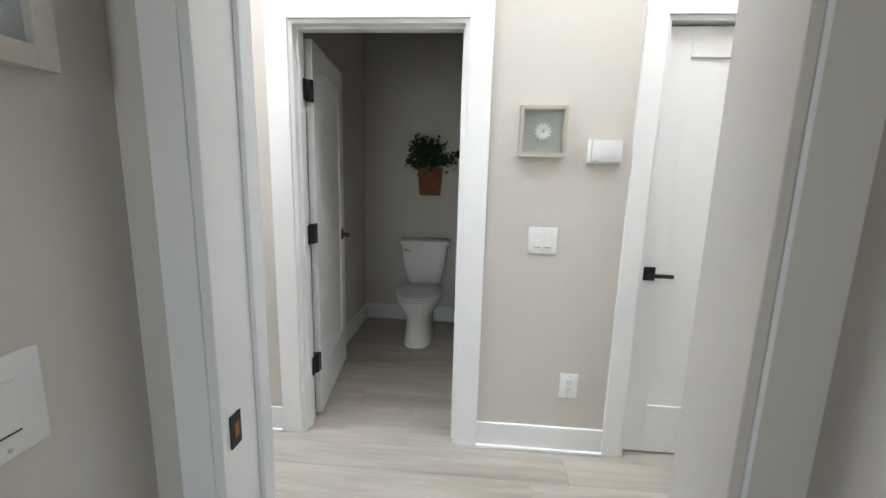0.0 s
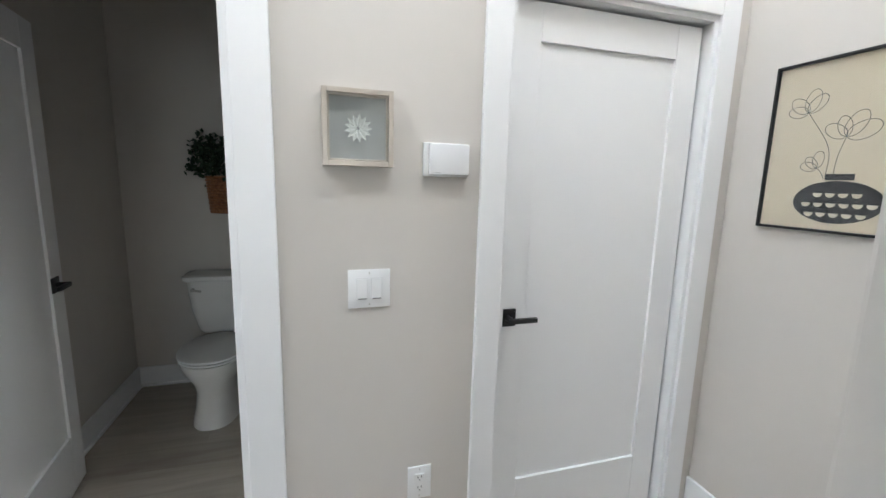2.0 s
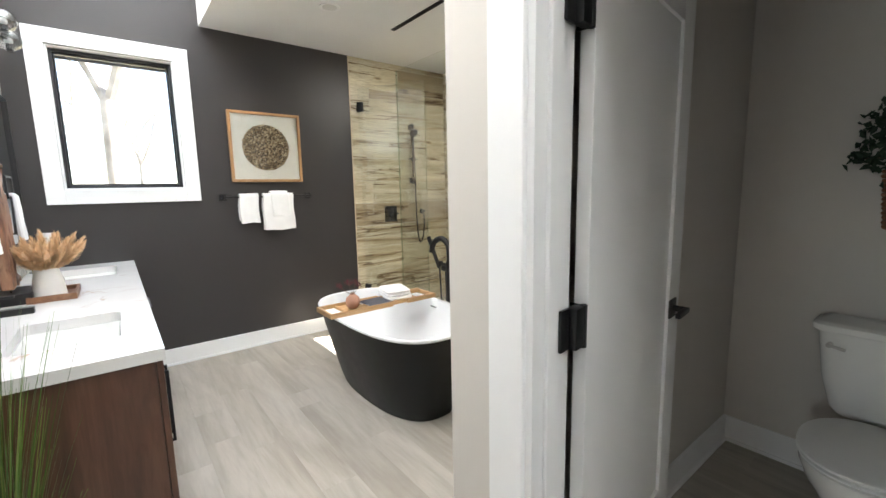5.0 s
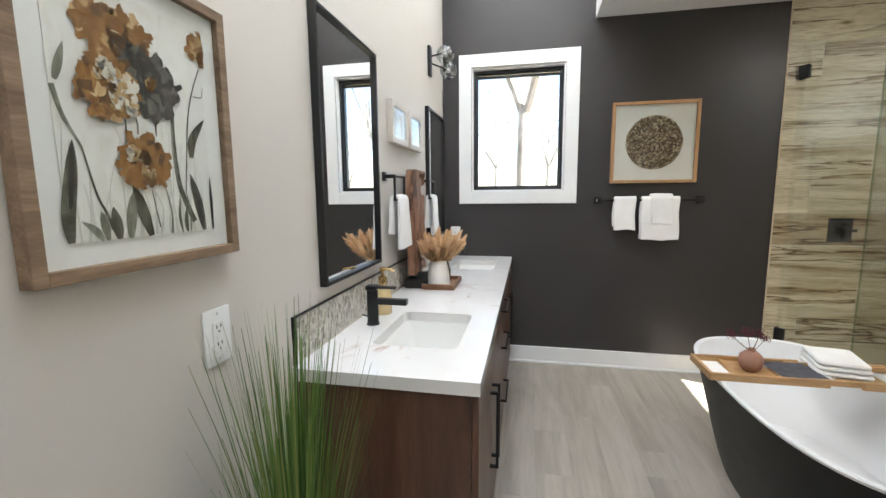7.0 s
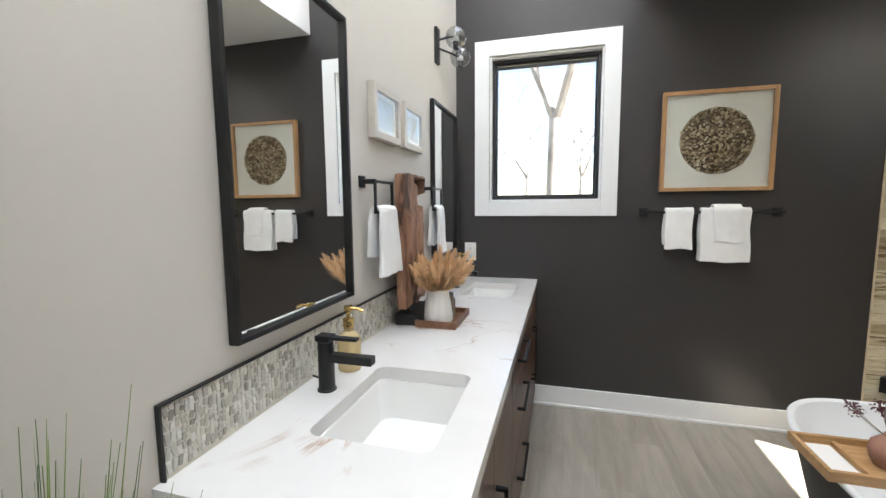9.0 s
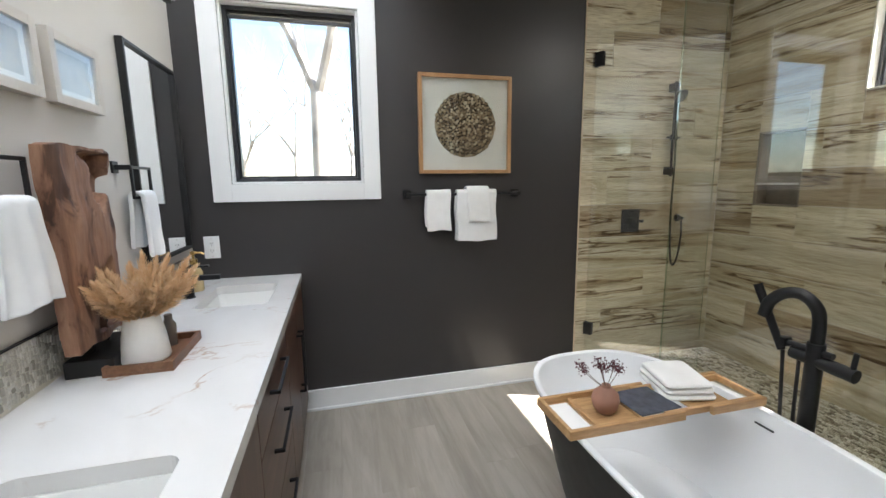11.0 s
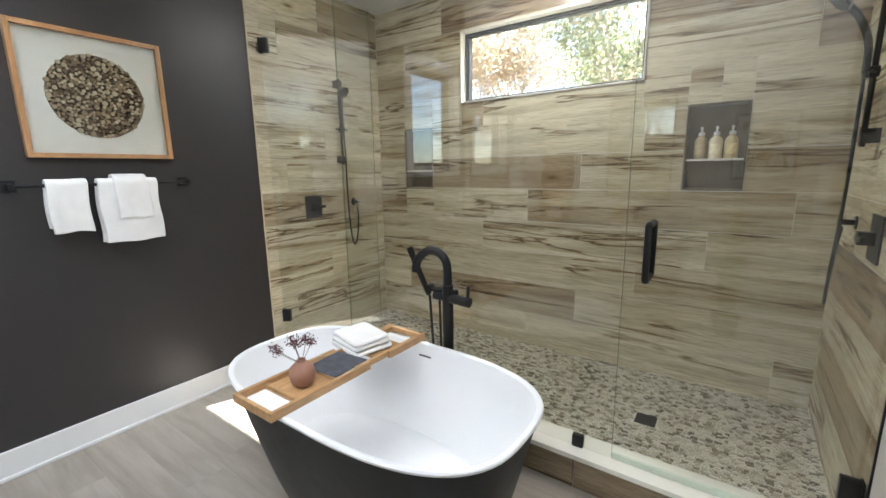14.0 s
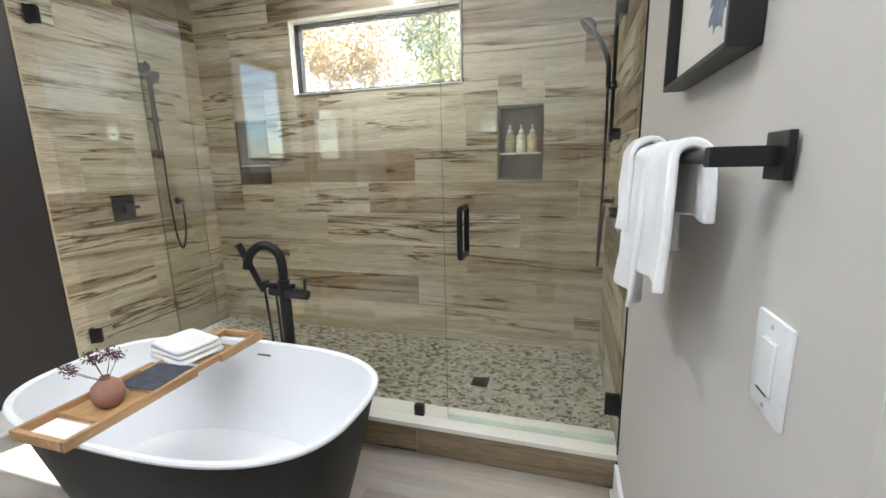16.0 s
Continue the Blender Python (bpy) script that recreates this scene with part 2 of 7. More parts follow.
def structure(name, bm, material, label="", category=""):
    ob = new(name, mesh_of(name, bm, material))
    return tagged(ob, label, category or name.split("_")[0], kind="structure")


# ---- the plan ----
WX = -4.305      # dark accent wall
NY = 4.527       # back of the shower
SY = 0.864       # vanity wall
HY = 2.05        # front of the toilet room
TX = -1.19       # towel wall
EX = 1.73        # far end of the hall
LOW = 2.72       # ceiling over tub and shower
HIGH = 3.35      # ceiling over the vanity
GY = 3.41        # shower glass
SHZ = 0.08       # shower floor
WCB = 3.876      # back wall of the toilet room
WCL, WCR = -1.07, 0.06


def wall_with_holes(name, axis, p0, p1, u0, u1, z0, z1, holes, material, label=""):
    """A wall of real thickness between p0 and p1 across, from u0 to u1 along, with rectangular holes (u0, u1, z0, z1)."""
    us = sorted({u0, u1, *[h[0] for h in holes], *[h[1] for h in holes]})
    zs = sorted({z0, z1, *[h[2] for h in holes], *[h[3] for h in holes]})
    bm = bmesh.new()
    for a, b in zip(us, us[1:]):
        run = None
        for c, d in zip(zs, zs[1:]):
            um, zm = (a + b) / 2, (c + d) / 2
            if any(h[0] < um < h[1] and h[2] < zm < h[3] for h in holes):
                continue
            if axis == "x":
                box(bm, p0, p1, a, b, c, d)
            else:
                box(bm, a, b, p0, p1, c, d)
    bmesh.ops.remove_doubles(bm, verts=bm.verts[:], dist=1e-5)
    seen = {}
    for f in bm.faces[:]:
        seen.setdefault(tuple(round(c, 4) for c in f.calc_center_median()), []).append(f)
    bmesh.ops.delete(bm, geom=[f for fs in seen.values() if len(fs) > 1 for f in fs], context="FACES_ONLY")
    return structure(name, bm, material, label, "wall")


WWIN = (1.10, 1.838, 1.44, 2.42)        # west window's hole
NWIN = (-3.43, -2.13, 1.91, 2.42)       # shower window's hole
WCD = (-0.920, -0.094, 0.0, 2.06)       # toilet room doorway
CLD = (0.735, 1.577, 0.0, 2.07)         # closet doorway
END = (-0.475, 0.405, 0.0, 2.07)        # entry doorway
HWIN = (0.60, 0.78, 1.2, 2.05)             # hall window

wall_west = wall_with_holes("wall_west", "x", WX - 0.15, WX, SY, 3.33, 0, HIGH, [WWIN], M_DARK, "charcoal painted accent wall with a window")
wall_south = wall_with_holes("wall_south", "y", SY - 0.15, SY, WX - 0.15, EX, 0, HIGH, [END, HWIN], M_WALL, "greige painted vanity wall with the entry doorway")
wall_east = structure("wall_east", boxes((EX, EX + 0.12, SY - 0.15, HY + 0.3, 0, HIGH)), M_WALL, "greige painted end wall")
wall_hall = wall_with_holes("wall_hall", "y", HY, HY + 0.12, TX, EX, 0, HIGH, [WCD, CLD], M_WALL, "greige painted wall with two doorways")
wall_towel = structure("wall_towel", boxes((TX, WCL, HY + 0.12, GY - 0.06, 0, LOW + 0.1)), M_WALL, "greige painted wall beside the shower")
structure("wall_toilet_left", boxes((TX + 0.012, WCL, GY - 0.06, WCB + 0.1, 0, LOW + 0.1)), M_WALL)
structure("wall_toilet_back", boxes((WCL, WCR + 0.1, WCB, WCB + 0.1, 0, LOW + 0.1)), M_WALL)
structure("wall_toilet_right", boxes((WCR, WCR + 0.1, HY + 0.12, WCB, 0, LOW + 0.1)), M_WALL)
structure("wall_closet", boxes((WCR + 0.1, EX + 0.12, HY + 0.32, HY + 0.42, 0, LOW + 0.1)), M_WALL)
structure("ceiling_low", boxes((WX - 0.15, TX, HY, NY + 0.15, LOW, LOW + 0.1), (TX, WCR + 0.1, HY + 0.12, NY + 0.15, LOW + 0.1, LOW + 0.2)), M_CEIL)
structure("ceiling_drop", boxes((WX, TX, HY - 0.012, HY + 0.1, LOW + 0.1, HIGH), (WX, TX, HY - 0.012, HY, LOW, LOW + 0.1)), M_CEIL)
ADDED_SKY_HOLES = [(-4.1, -2.6), (-2.35, -0.75), (0.25, 1.55)]   # unseen shafts along x, made up to let in light from above
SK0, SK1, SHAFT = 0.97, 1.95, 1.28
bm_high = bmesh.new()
xs = [WX - 0.15] + [u for h in ADDED_SKY_HOLES for u in h] + [EX + 0.12]
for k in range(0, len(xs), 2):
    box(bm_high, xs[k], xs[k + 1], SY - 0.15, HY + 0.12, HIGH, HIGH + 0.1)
for a, b in ADDED_SKY_HOLES:
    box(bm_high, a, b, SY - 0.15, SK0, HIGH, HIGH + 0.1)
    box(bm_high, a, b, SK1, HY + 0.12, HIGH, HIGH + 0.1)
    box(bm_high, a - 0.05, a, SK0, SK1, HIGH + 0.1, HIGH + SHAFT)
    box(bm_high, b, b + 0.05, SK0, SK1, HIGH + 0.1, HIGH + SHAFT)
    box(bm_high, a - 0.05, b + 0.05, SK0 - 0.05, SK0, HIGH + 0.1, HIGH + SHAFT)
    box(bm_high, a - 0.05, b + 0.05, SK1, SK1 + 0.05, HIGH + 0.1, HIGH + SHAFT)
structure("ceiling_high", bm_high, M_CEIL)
for (a, b), watts in zip(ADDED_SKY_HOLES, (2.9, 4.3, 2.7)):
    # a lamp added in each made-up shaft to brighten the room below
    added_lamp_data = bpy.data.lights.new("skylight", "AREA")
    added_lamp_data.shape, added_lamp_data.size, added_lamp_data.size_y = "RECTANGLE", b - a - 0.04, SK1 - SK0 - 0.04
    added_lamp_data.energy, added_lamp_data.color = watts, (0.90, 0.96, 1.0)
    new("skylight", added_lamp_data).matrix_world = pose((a + b) / 2, (SK0 + SK1) / 2, HIGH + 0.55)

# passage behind the camera
PX0, PX1, PY0 = -0.60, 0.515, -3.2
PWIN = (-0.3, 0.3, 0.9, 2.0)
wall_with_holes("wall_passage_south", "y", PY0 - 0.15, PY0, PX0 - 0.12, PX1 + 0.08, 0, HIGH, [PWIN], M_WALL)
# Lamp added in this unseen end window to brighten the entry jambs.
bed_light = bpy.data.lights.new("window_light", "AREA")
bed_light.shape, bed_light.size, bed_light.size_y = "RECTANGLE", PWIN[1] - PWIN[0] - 0.1, PWIN[3] - PWIN[2] - 0.1
bed_light.energy, bed_light.color = 1.9, (0.88, 0.95, 1.0)
window_lamp = new("window_light", bed_light)
window_lamp.matrix_world = look((0.5 * (PWIN[0] + PWIN[1]), PY0 - 0.04, 0.5 * (PWIN[2] + PWIN[3])), (0, 2, 1.2))
structure("wall_passage_west", boxes((PX0 - 0.12, PX0, PY0, SY - 0.15, 0, HIGH)), M_WALL, "greige wall beside the entry doorway")
structure("wall_passage_east", boxes((PX1, PX1 + 0.08, PY0, SY - 0.15, 0, HIGH)), M_WALL)
structure("ceiling_passage", boxes((PX0 - 0.12, PX1 + 0.08, PY0 - 0.15, SY - 0.15, HIGH, HIGH + 0.1)), M_CEIL)

floor = structure("floor", boxes((WX - 0.15, EX, SY - 0.15, GY + 0.1, -0.1, -0.006), (TX, WCR + 0.1, GY + 0.1, WCB + 0.1, -0.1, -0.006), (PX0, PX1, PY0, SY - 0.15, -0.1, -0.006)), M_UNDER, "pale oak plank floor")


# ---- trim, windows, doors ----
def casing(name, axis, face, out, u0, u1, z1, parent=None, w=0.1, d=0.018, z0=0.0, sill=False):
    """Flat casing boards round an opening, proud of the wall face by d."""
    bs = [(u0 - w, u0, z0 if not sill else z0 - w, z1 + w), (u1, u1 + w, z0 if not sill else z0 - w, z1 + w), (u0, u1, z1, z1 + w)]
    if sill:
        bs.append((u0, u1, z0 - w, z0))
    bm = bmesh.new()
    for a, b, c, e in bs:
        if axis == "x":
            box(bm, min(face, face + out * d), max(face, face + out * d), a, b, c, e, bev=0.002, seg=1)
        else:
            box(bm, a, b, min(face, face + out * d), max(face, face + out * d), c, e, bev=0.002, seg=1)
    if parent:
        return part(name, bm, M_TRIM, parent)
    return structure(name, bm, M_TRIM, "white painted door casing", "trim")


def jamb(name, u0, u1, z1, y0, y1, stop_y):
    """Lining of a doorway with a raised stop."""
    t = 0.019
    bm = boxes((u0, u0 + t, y0, y1, 0, z1 - t), (u1 - t, u1, y0, y1, 0, z1 - t), (u0, u1, y0, y1, z1 - t, z1))
    s0, s1 = stop_y
    box(bm, u0 + t, u0 + t + 0.011, s0, s1, 0, z1 - t - 0.011, 0.002, 1)
    box(bm, u1 - t - 0.011, u1 - t, s0, s1, 0, z1 - t - 0.011, 0.002, 1)
    box(bm, u0 + t, u1 - t, s0, s1, z1 - t - 0.011, z1 - t, 0.002, 1)
    return structure(name, bm, M_TRIM, "white painted door jamb", "trim")


casing("trim_toilet_doorway", "y", HY, -1, WCD[0], WCD[1], WCD[3], w=0.105)
casing("trim_closet_doorway", "y", HY, -1, CLD[0], CLD[1], CLD[3], w=0.09)
structure("trim_entry_outside", boxes((END[0] - 0.062, END[0], SY - 0.168, SY - 0.15, 0, END[3] + 0.062), (END[0], END[1], SY - 0.168, SY - 0.15, END[3], END[3] + 0.062), bev=0.002), M_TRIM, "white painted door casing", "trim")
structure("trim_entry_inside", boxes((END[0] - 0.10, END[0], SY, SY + 0.010, 0, END[3] + 0.10), (END[0], END[1], SY, SY + 0.010, END[3], END[3] + 0.10), bev=0.002), M_TRIM, "white painted door casing", "trim")
jamb("trim_toilet_jamb", WCD[0], WCD[1], WCD[3], HY - 0.004, HY + 0.125, (HY + 0.035, HY + 0.075))
jamb("trim_closet_jamb", CLD[0], CLD[1], CLD[3], HY - 0.004, HY + 0.125, (HY + 0.078, HY + 0.115))
EJ = END[0] + 0.019
structure("trim_entry_jamb", boxes((END[0], EJ, SY - 0.165, SY + 0.006, 0, END[3] - 0.019), (END[0], END[1], SY - 0.165, SY + 0.006, END[3] - 0.019, END[3]), (EJ, EJ + 0.011, SY - 0.055, SY - 0.02, 0, END[3] - 0.03), bev=0.002), M_TRIM, "white painted door jamb", "trim")
structure("wall_entry_return", boxes((END[1] - 0.019, END[1], SY - 0.165, SY + 0.006, 0, END[3] - 0.019), bev=0.003), M_WALL, "greige painted wall end beside the entry")
# Narrow white strip, slightly raised, up the full height of this corner.
structure("trim_entry_bead", boxes((END[1] + 0.006, END[1] + 0.016, SY - 0.158, SY - 0.1505, 0, HIGH), bev=0.002), M_TRIM, "slim white strip along the wall corner beside the entry", "trim")


def baseboard(*runs):
    """Runs (x0, x1, y0, y1, sx, sy): a 14 cm board with a small shoe moulding on the side (sx, sy)."""
    bm = bmesh.new()
    for x0, x1, y0, y1, sx, sy in runs:
        box(bm, x0, x1, y0, y1, 0, 0.138, 0.002, 1)
        k = 0.012
        box(bm, x0 + (min(sx, 0) * k), x1 + max(sx, 0) * k, y0 + min(sy, 0) * k, y1 + max(sy, 0) * k, 0, 0.018, 0.003, 1)
    return bm


B = 0.015
structure("baseboard", baseboard(
    (WX, WX + B, 1.42, 3.325, 1, 0),
    (-1.93, END[0] - 0.1, SY, SY + B, 0, 1), (END[1] + 0.1, EX - B, SY, SY + B, 0, 1),
    (EX - B, EX, SY, HY, -1, 0),
    (TX, WCD[0] - 0.105, HY - B, HY, 0, -1), (WCD[1] + 0.105, CLD[0] - 0.09, HY - B, HY, 0, -1),
    (TX - B, TX, HY - B, 3.325, -1, 0),
    (WCL, WCL + B, HY + 0.125, WCB, 1, 0), (WCL + B, WCR - B, WCB - B, WCB, 0, -1), (WCR - B, WCR, HY + 0.125, WCB, -1, 0)),
    M_TRIM, "white painted baseboard with shoe moulding")


def panel_leaf(bm_w, bm_t, h):
    """One-panel shaker leaf, width along +x from the hinge, thickness along y, with the panel recessed on both faces."""
    w, t = bm_w, bm_t
    st, top, bot = 0.11, 0.125, 0.255
    bm = bmesh.new()
    box(bm, 0, st, 0, t, 0, h, 0.0015, 1)
    box(bm, w - st, w, 0, t, 0, h, 0.0015, 1)
    box(bm, st, w - st, 0, t, h - top, h, 0.0015, 1)
    box(bm, st, w - st, 0, t, 0, bot, 0.0015, 1)
    return bm, boxes((st - 0.002, w - st + 0.002, 0.011, t - 0.011, bot - 0.002, h - top + 0.002))


def lever_set(parent, x, z, y_face, out, way, name="handle"):
    """Square rose with a flat lever; out is the side of the leaf, way the direction of the lever along x."""
    ros = part(name, boxes((x - 0.033, x + 0.033, min(y_face, y_face + out * 0.009), max(y_face, y_face + out * 0.009), z - 0.033, z + 0.033), bev=0.002), M_BLACK, parent, "matte black square lever handle", True)
    bm = bmesh.new()
    cyl(bm, (x, y_face + out * 0.008, z), (x, y_face + out * 0.05, z), 0.011)
    y0, y1 = sorted((y_face + out * 0.042, y_face + out * 0.058))
    x0, x1 = sorted((x - way * 0.012, x + way * 0.098))
    box(bm, x0, x1, y0, y1, z - 0.009, z + 0.009, 0.003)
    part("lever", bm, M_BLACK, ros, "", True)


def hinge(parent, x, y, z):
    bm = bmesh.new()
    cyl(bm, (x, y, z - 0.048), (x, y, z + 0.048), 0.008, seg=12)
    box(bm, x - 0.03, x, y - 0.004, y + 0.003, z - 0.045, z + 0.045, 0.006)
    box(bm, x, x + 0.036, y - 0.004, y + 0.003, z - 0.045, z + 0.045, 0.006)
    part("hinge", bm, M_BLACK, parent, "matte black butt hinge", True)


door_1 = tagged(thing("door_1", "white one-panel shaker door standing open into the toilet room", "door", (-0.881, HY + 0.156, 0.008), 97), kind="structure")
frame_bm, panel_bm = panel_leaf(0.735, 0.036, 2.02)
for piece in (part("leaf", frame_bm, M_TRIM, door_1), part("panel", panel_bm, M_TRIM, door_1)):
    piece.location = (0.014, -0.004, 0)
lever_set(door_1, 0.672, 0.95, 0.0, -1, -1)
for hz in (0.33, 1.055, 1.77):
    bm = bmesh.new()
    box(bm, -0.003, 0.001, 0.0, 0.034, hz - 0.05, hz + 0.05, 0.001, 1)
    box(bm, -0.085, -0.008, 0.010, 0.0185, hz - 0.05, hz + 0.05, 0.003)
    cyl(bm, (-0.006, -0.003, hz - 0.052), (-0.006, -0.003, hz + 0.052), 0.009, seg=12)
    box(bm, -0.05, -0.002, -0.008, 0.014, hz - 0.05, hz + 0.05, 0.004)
    part("hinge", bm, M_BLACK, door_1, "matte black butt hinge", True)

door_2 = tagged(thing("door_2", "white one-panel shaker closet door, closed", "door", (CLD[0] + 0.021, HY + 0.036, 0.01), 0), kind="structure")
frame_bm, panel_bm = panel_leaf(0.79, 0.036, 2.03)
part("leaf", frame_bm, M_TRIM, door_2)
part("panel", panel_bm, M_TRIM, door_2)
lever_set(door_2, 0.033, 0.938, 0.0, -1, 1)

strike = thing("strike_plate", "black strike plate with a brass latch hole in the jamb", "strike plate", (END[0] + 0.019, SY - 0.128, 0.925))
part("plate", boxes((0, 0.003, -0.016, 0.016, -0.032, 0.032), bev=0.001), M_BLACK, strike)
part("latch_hole", boxes((0.0032, 0.004, -0.006, 0.007, -0.014, 0.014)), paint("aged brass", (0.35, 0.16, 0.06), 0.4, 0.2, 40, metal=1.0), strike)

M_WINFRAME = paint("black aluminium frame", (0.02, 0.021, 0.024), 0.35, 0.08, 6, 300, 0.03)
window_1 = tagged(thing("window_1", "black framed window with white casing in the dark wall", "window"), kind="structure")
casing("casing", "x", WX, 1, WWIN[0], WWIN[1], WWIN[3], window_1, w=0.1, z0=WWIN[2], sill=True)


def ring(bm, axis, p0, p1, u0, u1, z0, z1, w):
    for a, b, c, d in ((u0, u0 + w, z0, z1), (u1 - w, u1, z0, z1), (u0 + w, u1 - w, z0, z0 + w), (u0 + w, u1 - w, z1 - w, z1)):
        if axis == "x":
            box(bm, p0, p1, a, b, c, d, 0.0015, 1)
        else:
            box(bm, a, b, p0, p1, c, d, 0.0015, 1)
    return bm


part("jamb_liner", ring(bmesh.new(), "x", WX - 0.10, WX - 0.002, WWIN[0] + 0.001, WWIN[1] - 0.001, WWIN[2] + 0.001, WWIN[3] - 0.001, 0.012), M_TRIM, window_1)
wf = part("window_frame", ring(bmesh.new(), "x", WX - 0.145, WX - 0.05, WWIN[0] + 0.013, WWIN[1] - 0.013, WWIN[2] + 0.013, WWIN[3] - 0.013, 0.019), M_WINFRAME, window_1)
part("sash", ring(bmesh.new(), "x", WX - 0.125, WX - 0.075, WWIN[0] + 0.033, WWIN[1] - 0.033, WWIN[2] + 0.033, WWIN[3] - 0.033, 0.012), M_WINFRAME, wf)
part("screen_bar", boxes((WX - 0.075, WX - 0.06, WWIN[0] + 0.04, WWIN[1] - 0.04, WWIN[3] - 0.075, WWIN[3] - 0.055)), M_WINFRAME, wf)
bm = bmesh.new()
box(bm, WX - 0.052, WX - 0.03, 1.24, 1.33, WWIN[2] + 0.013, WWIN[2] + 0.03, 0.004)
cyl(bm, (WX - 0.04, 1.27, WWIN[2] + 0.025), (WX - 0.035, 1.34, WWIN[2] + 0.042), 0.005, seg=10)
part("crank", bm, M_WINFRAME, wf, "folded window crank", True)
pane = part("pane", boxes((WX - 0.102, WX - 0.098, WWIN[0] + 0.043, WWIN[1] - 0.043, WWIN[2] + 0.043, WWIN[3] - 0.043)), M_GLASS, window_1)
pane.visible_shadow = False

window_2 = tagged(thing("window_2", "wide black framed clerestory window above the shower", "window"), kind="structure")
part("reveal", ring(bmesh.new(), "y", NY - 0.012, NY + 0.06, NWIN[0], NWIN[1], NWIN[2], NWIN[3], 0.009), paint("pale edge trim", (0.70, 0.67, 0.60), 0.4), window_2, "pale tile edge trim")
wf2 = part("window_frame", ring(bmesh.new(), "y", NY + 0.045, NY + 0.13, NWIN[0] + 0.01, NWIN[1] - 0.01, NWIN[2] + 0.01, NWIN[3] - 0.01, 0.014), M_WINFRAME, window_2)
part("sash", ring(bmesh.new(), "y", NY + 0.065, NY + 0.11, NWIN[0] + 0.024, NWIN[1] - 0.024, NWIN[2] + 0.024, NWIN[3] - 0.024, 0.007), M_WINFRAME, wf2)
pane = part("pane", boxes((NWIN[0] + 0.028, NWIN[1] - 0.028, NY + 0.085, NY + 0.089, NWIN[2] + 0.028, NWIN[3] - 0.028)), M_GLASS, window_2)
pane.visible_shadow = False

for k, ((a, b, c, d), yy) in enumerate(((PWIN, PY0 - 0.15), (HWIN, SY - 0.15))):
    w = tagged(thing("window_%d" % (k + 3), "white framed window beside the entry", "window"), kind="structure")
    part("window_frame", ring(bmesh.new(), "y", yy + 0.02, yy + 0.12, a, b, c, d, 0.05), M_TRIM, w)

# ---- shower shell ----
TT = 0.010  # tile thickness
wall_shower_back = wall_with_holes("wall_shower_back", "y", NY + 0.0025, NY + 0.16, WX - 0.15, TX + 0.02, 0, LOW, [NWIN, (-1.888, -1.598, 1.27, 1.745), (-4.005, -3.715, 1.255, 1.745)], M_GROUT, "wood-look porcelain plank tiles on the shower's back wall")
structure("wall_niche_back", boxes((-1.9, -1.58, NY + 0.1, NY + 0.15, 1.26, 1.76), (-4.02, -3.70, NY + 0.1, NY + 0.15, 1.245, 1.76)), paint("brown niche tile", (0.25, 0.21, 0.155), 0.4, 0.2, 12, 80, 0.1), "brown tile at the back of the niches", "wall")
wall_shower_left = structure("wall_shower_left", boxes((WX - 0.15, WX - 0.0025, 3.33, NY + 0.0025, 0, LOW)), M_GROUT, "wood-look porcelain plank tiles beside the shower valve")
wall_shower_right = structure("wall_shower_right", boxes((TX + 0.0045, TX + 0.1, GY - 0.06, NY + 0.0025, 0, LOW)), M_GROUT, "wood-look porcelain plank tiles beside the shower door")
shower_floor = structure("floor_shower", boxes((WX - TT, TX + 0.012, GY, NY + TT, -0.1, SHZ - 0.004)), M_GROUT, "small mosaic chip tiles on the shower floor")
curb = structure("curb_shower", boxes((WX, TX, 3.352, 3.498, 0, 0.145)), M_GROUT, "wood-look tiled shower curb with a pale slab top", "curb")
M_SLAB = paint("pale quartz slab", (0.78, 0.76, 0.68), 0.25, 0.04, 5, 120, 0.02)
part("curb_top", boxes((WX + 0.001, TX - 0.001, 3.335, 3.508, 0.145, 0.168), bev=0.002), M_SLAB, curb)
structure("trim_tile_left", boxes((WX - 0.006, WX + 0.006, 3.322, 3.331, 0, LOW)), paint("pale tile edge", (0.62, 0.52, 0.36), 0.5, 0.15, 20), "pale tile edge", "trim")
structure("trim_tile_right", boxes((TX - 0.006, TX + 0.004, GY - 0.066, GY - 0.058, 0, LOW)), M_BLACK, "black tile edge strip", "trim")


# ---- shower glass ----
M_GLASSEDGE = glass_mat("polished glass edge", (0.84, 0.92, 0.86), 0.02, 0.10)


def pane_ob(name, x0, x1, z0, z1, label, at=(0, 0, 0), rz=0, edges=()):
    t = thing(name, label, "shower glass", at, rz)
    g = part("pane", boxes((x0, x1, -0.005, 0.005, z0, z1)), M_SHOWERGLASS, t)
    g.visible_shadow = False
    for xe in edges:
        part("edge", boxes((xe - 0.0012, xe + 0.0012, -0.0052, 0.0052, z0, z1)), M_GLASSEDGE, t)
    return t


def wall_hinge(parent, x, z, side):
    bm = boxes((x, x + side * 0.058, -0.016, 0.016, z - 0.045, z + 0.045), bev=0.004)
    part("hinge", bm, M_BLACK, parent, "matte black glass hinge", True)
    part("hinge_plate", boxes((x, x + side * 0.006, -0.02, 0.02, z - 0.048, z + 0.048), bev=0.002), M_BLACK, parent)


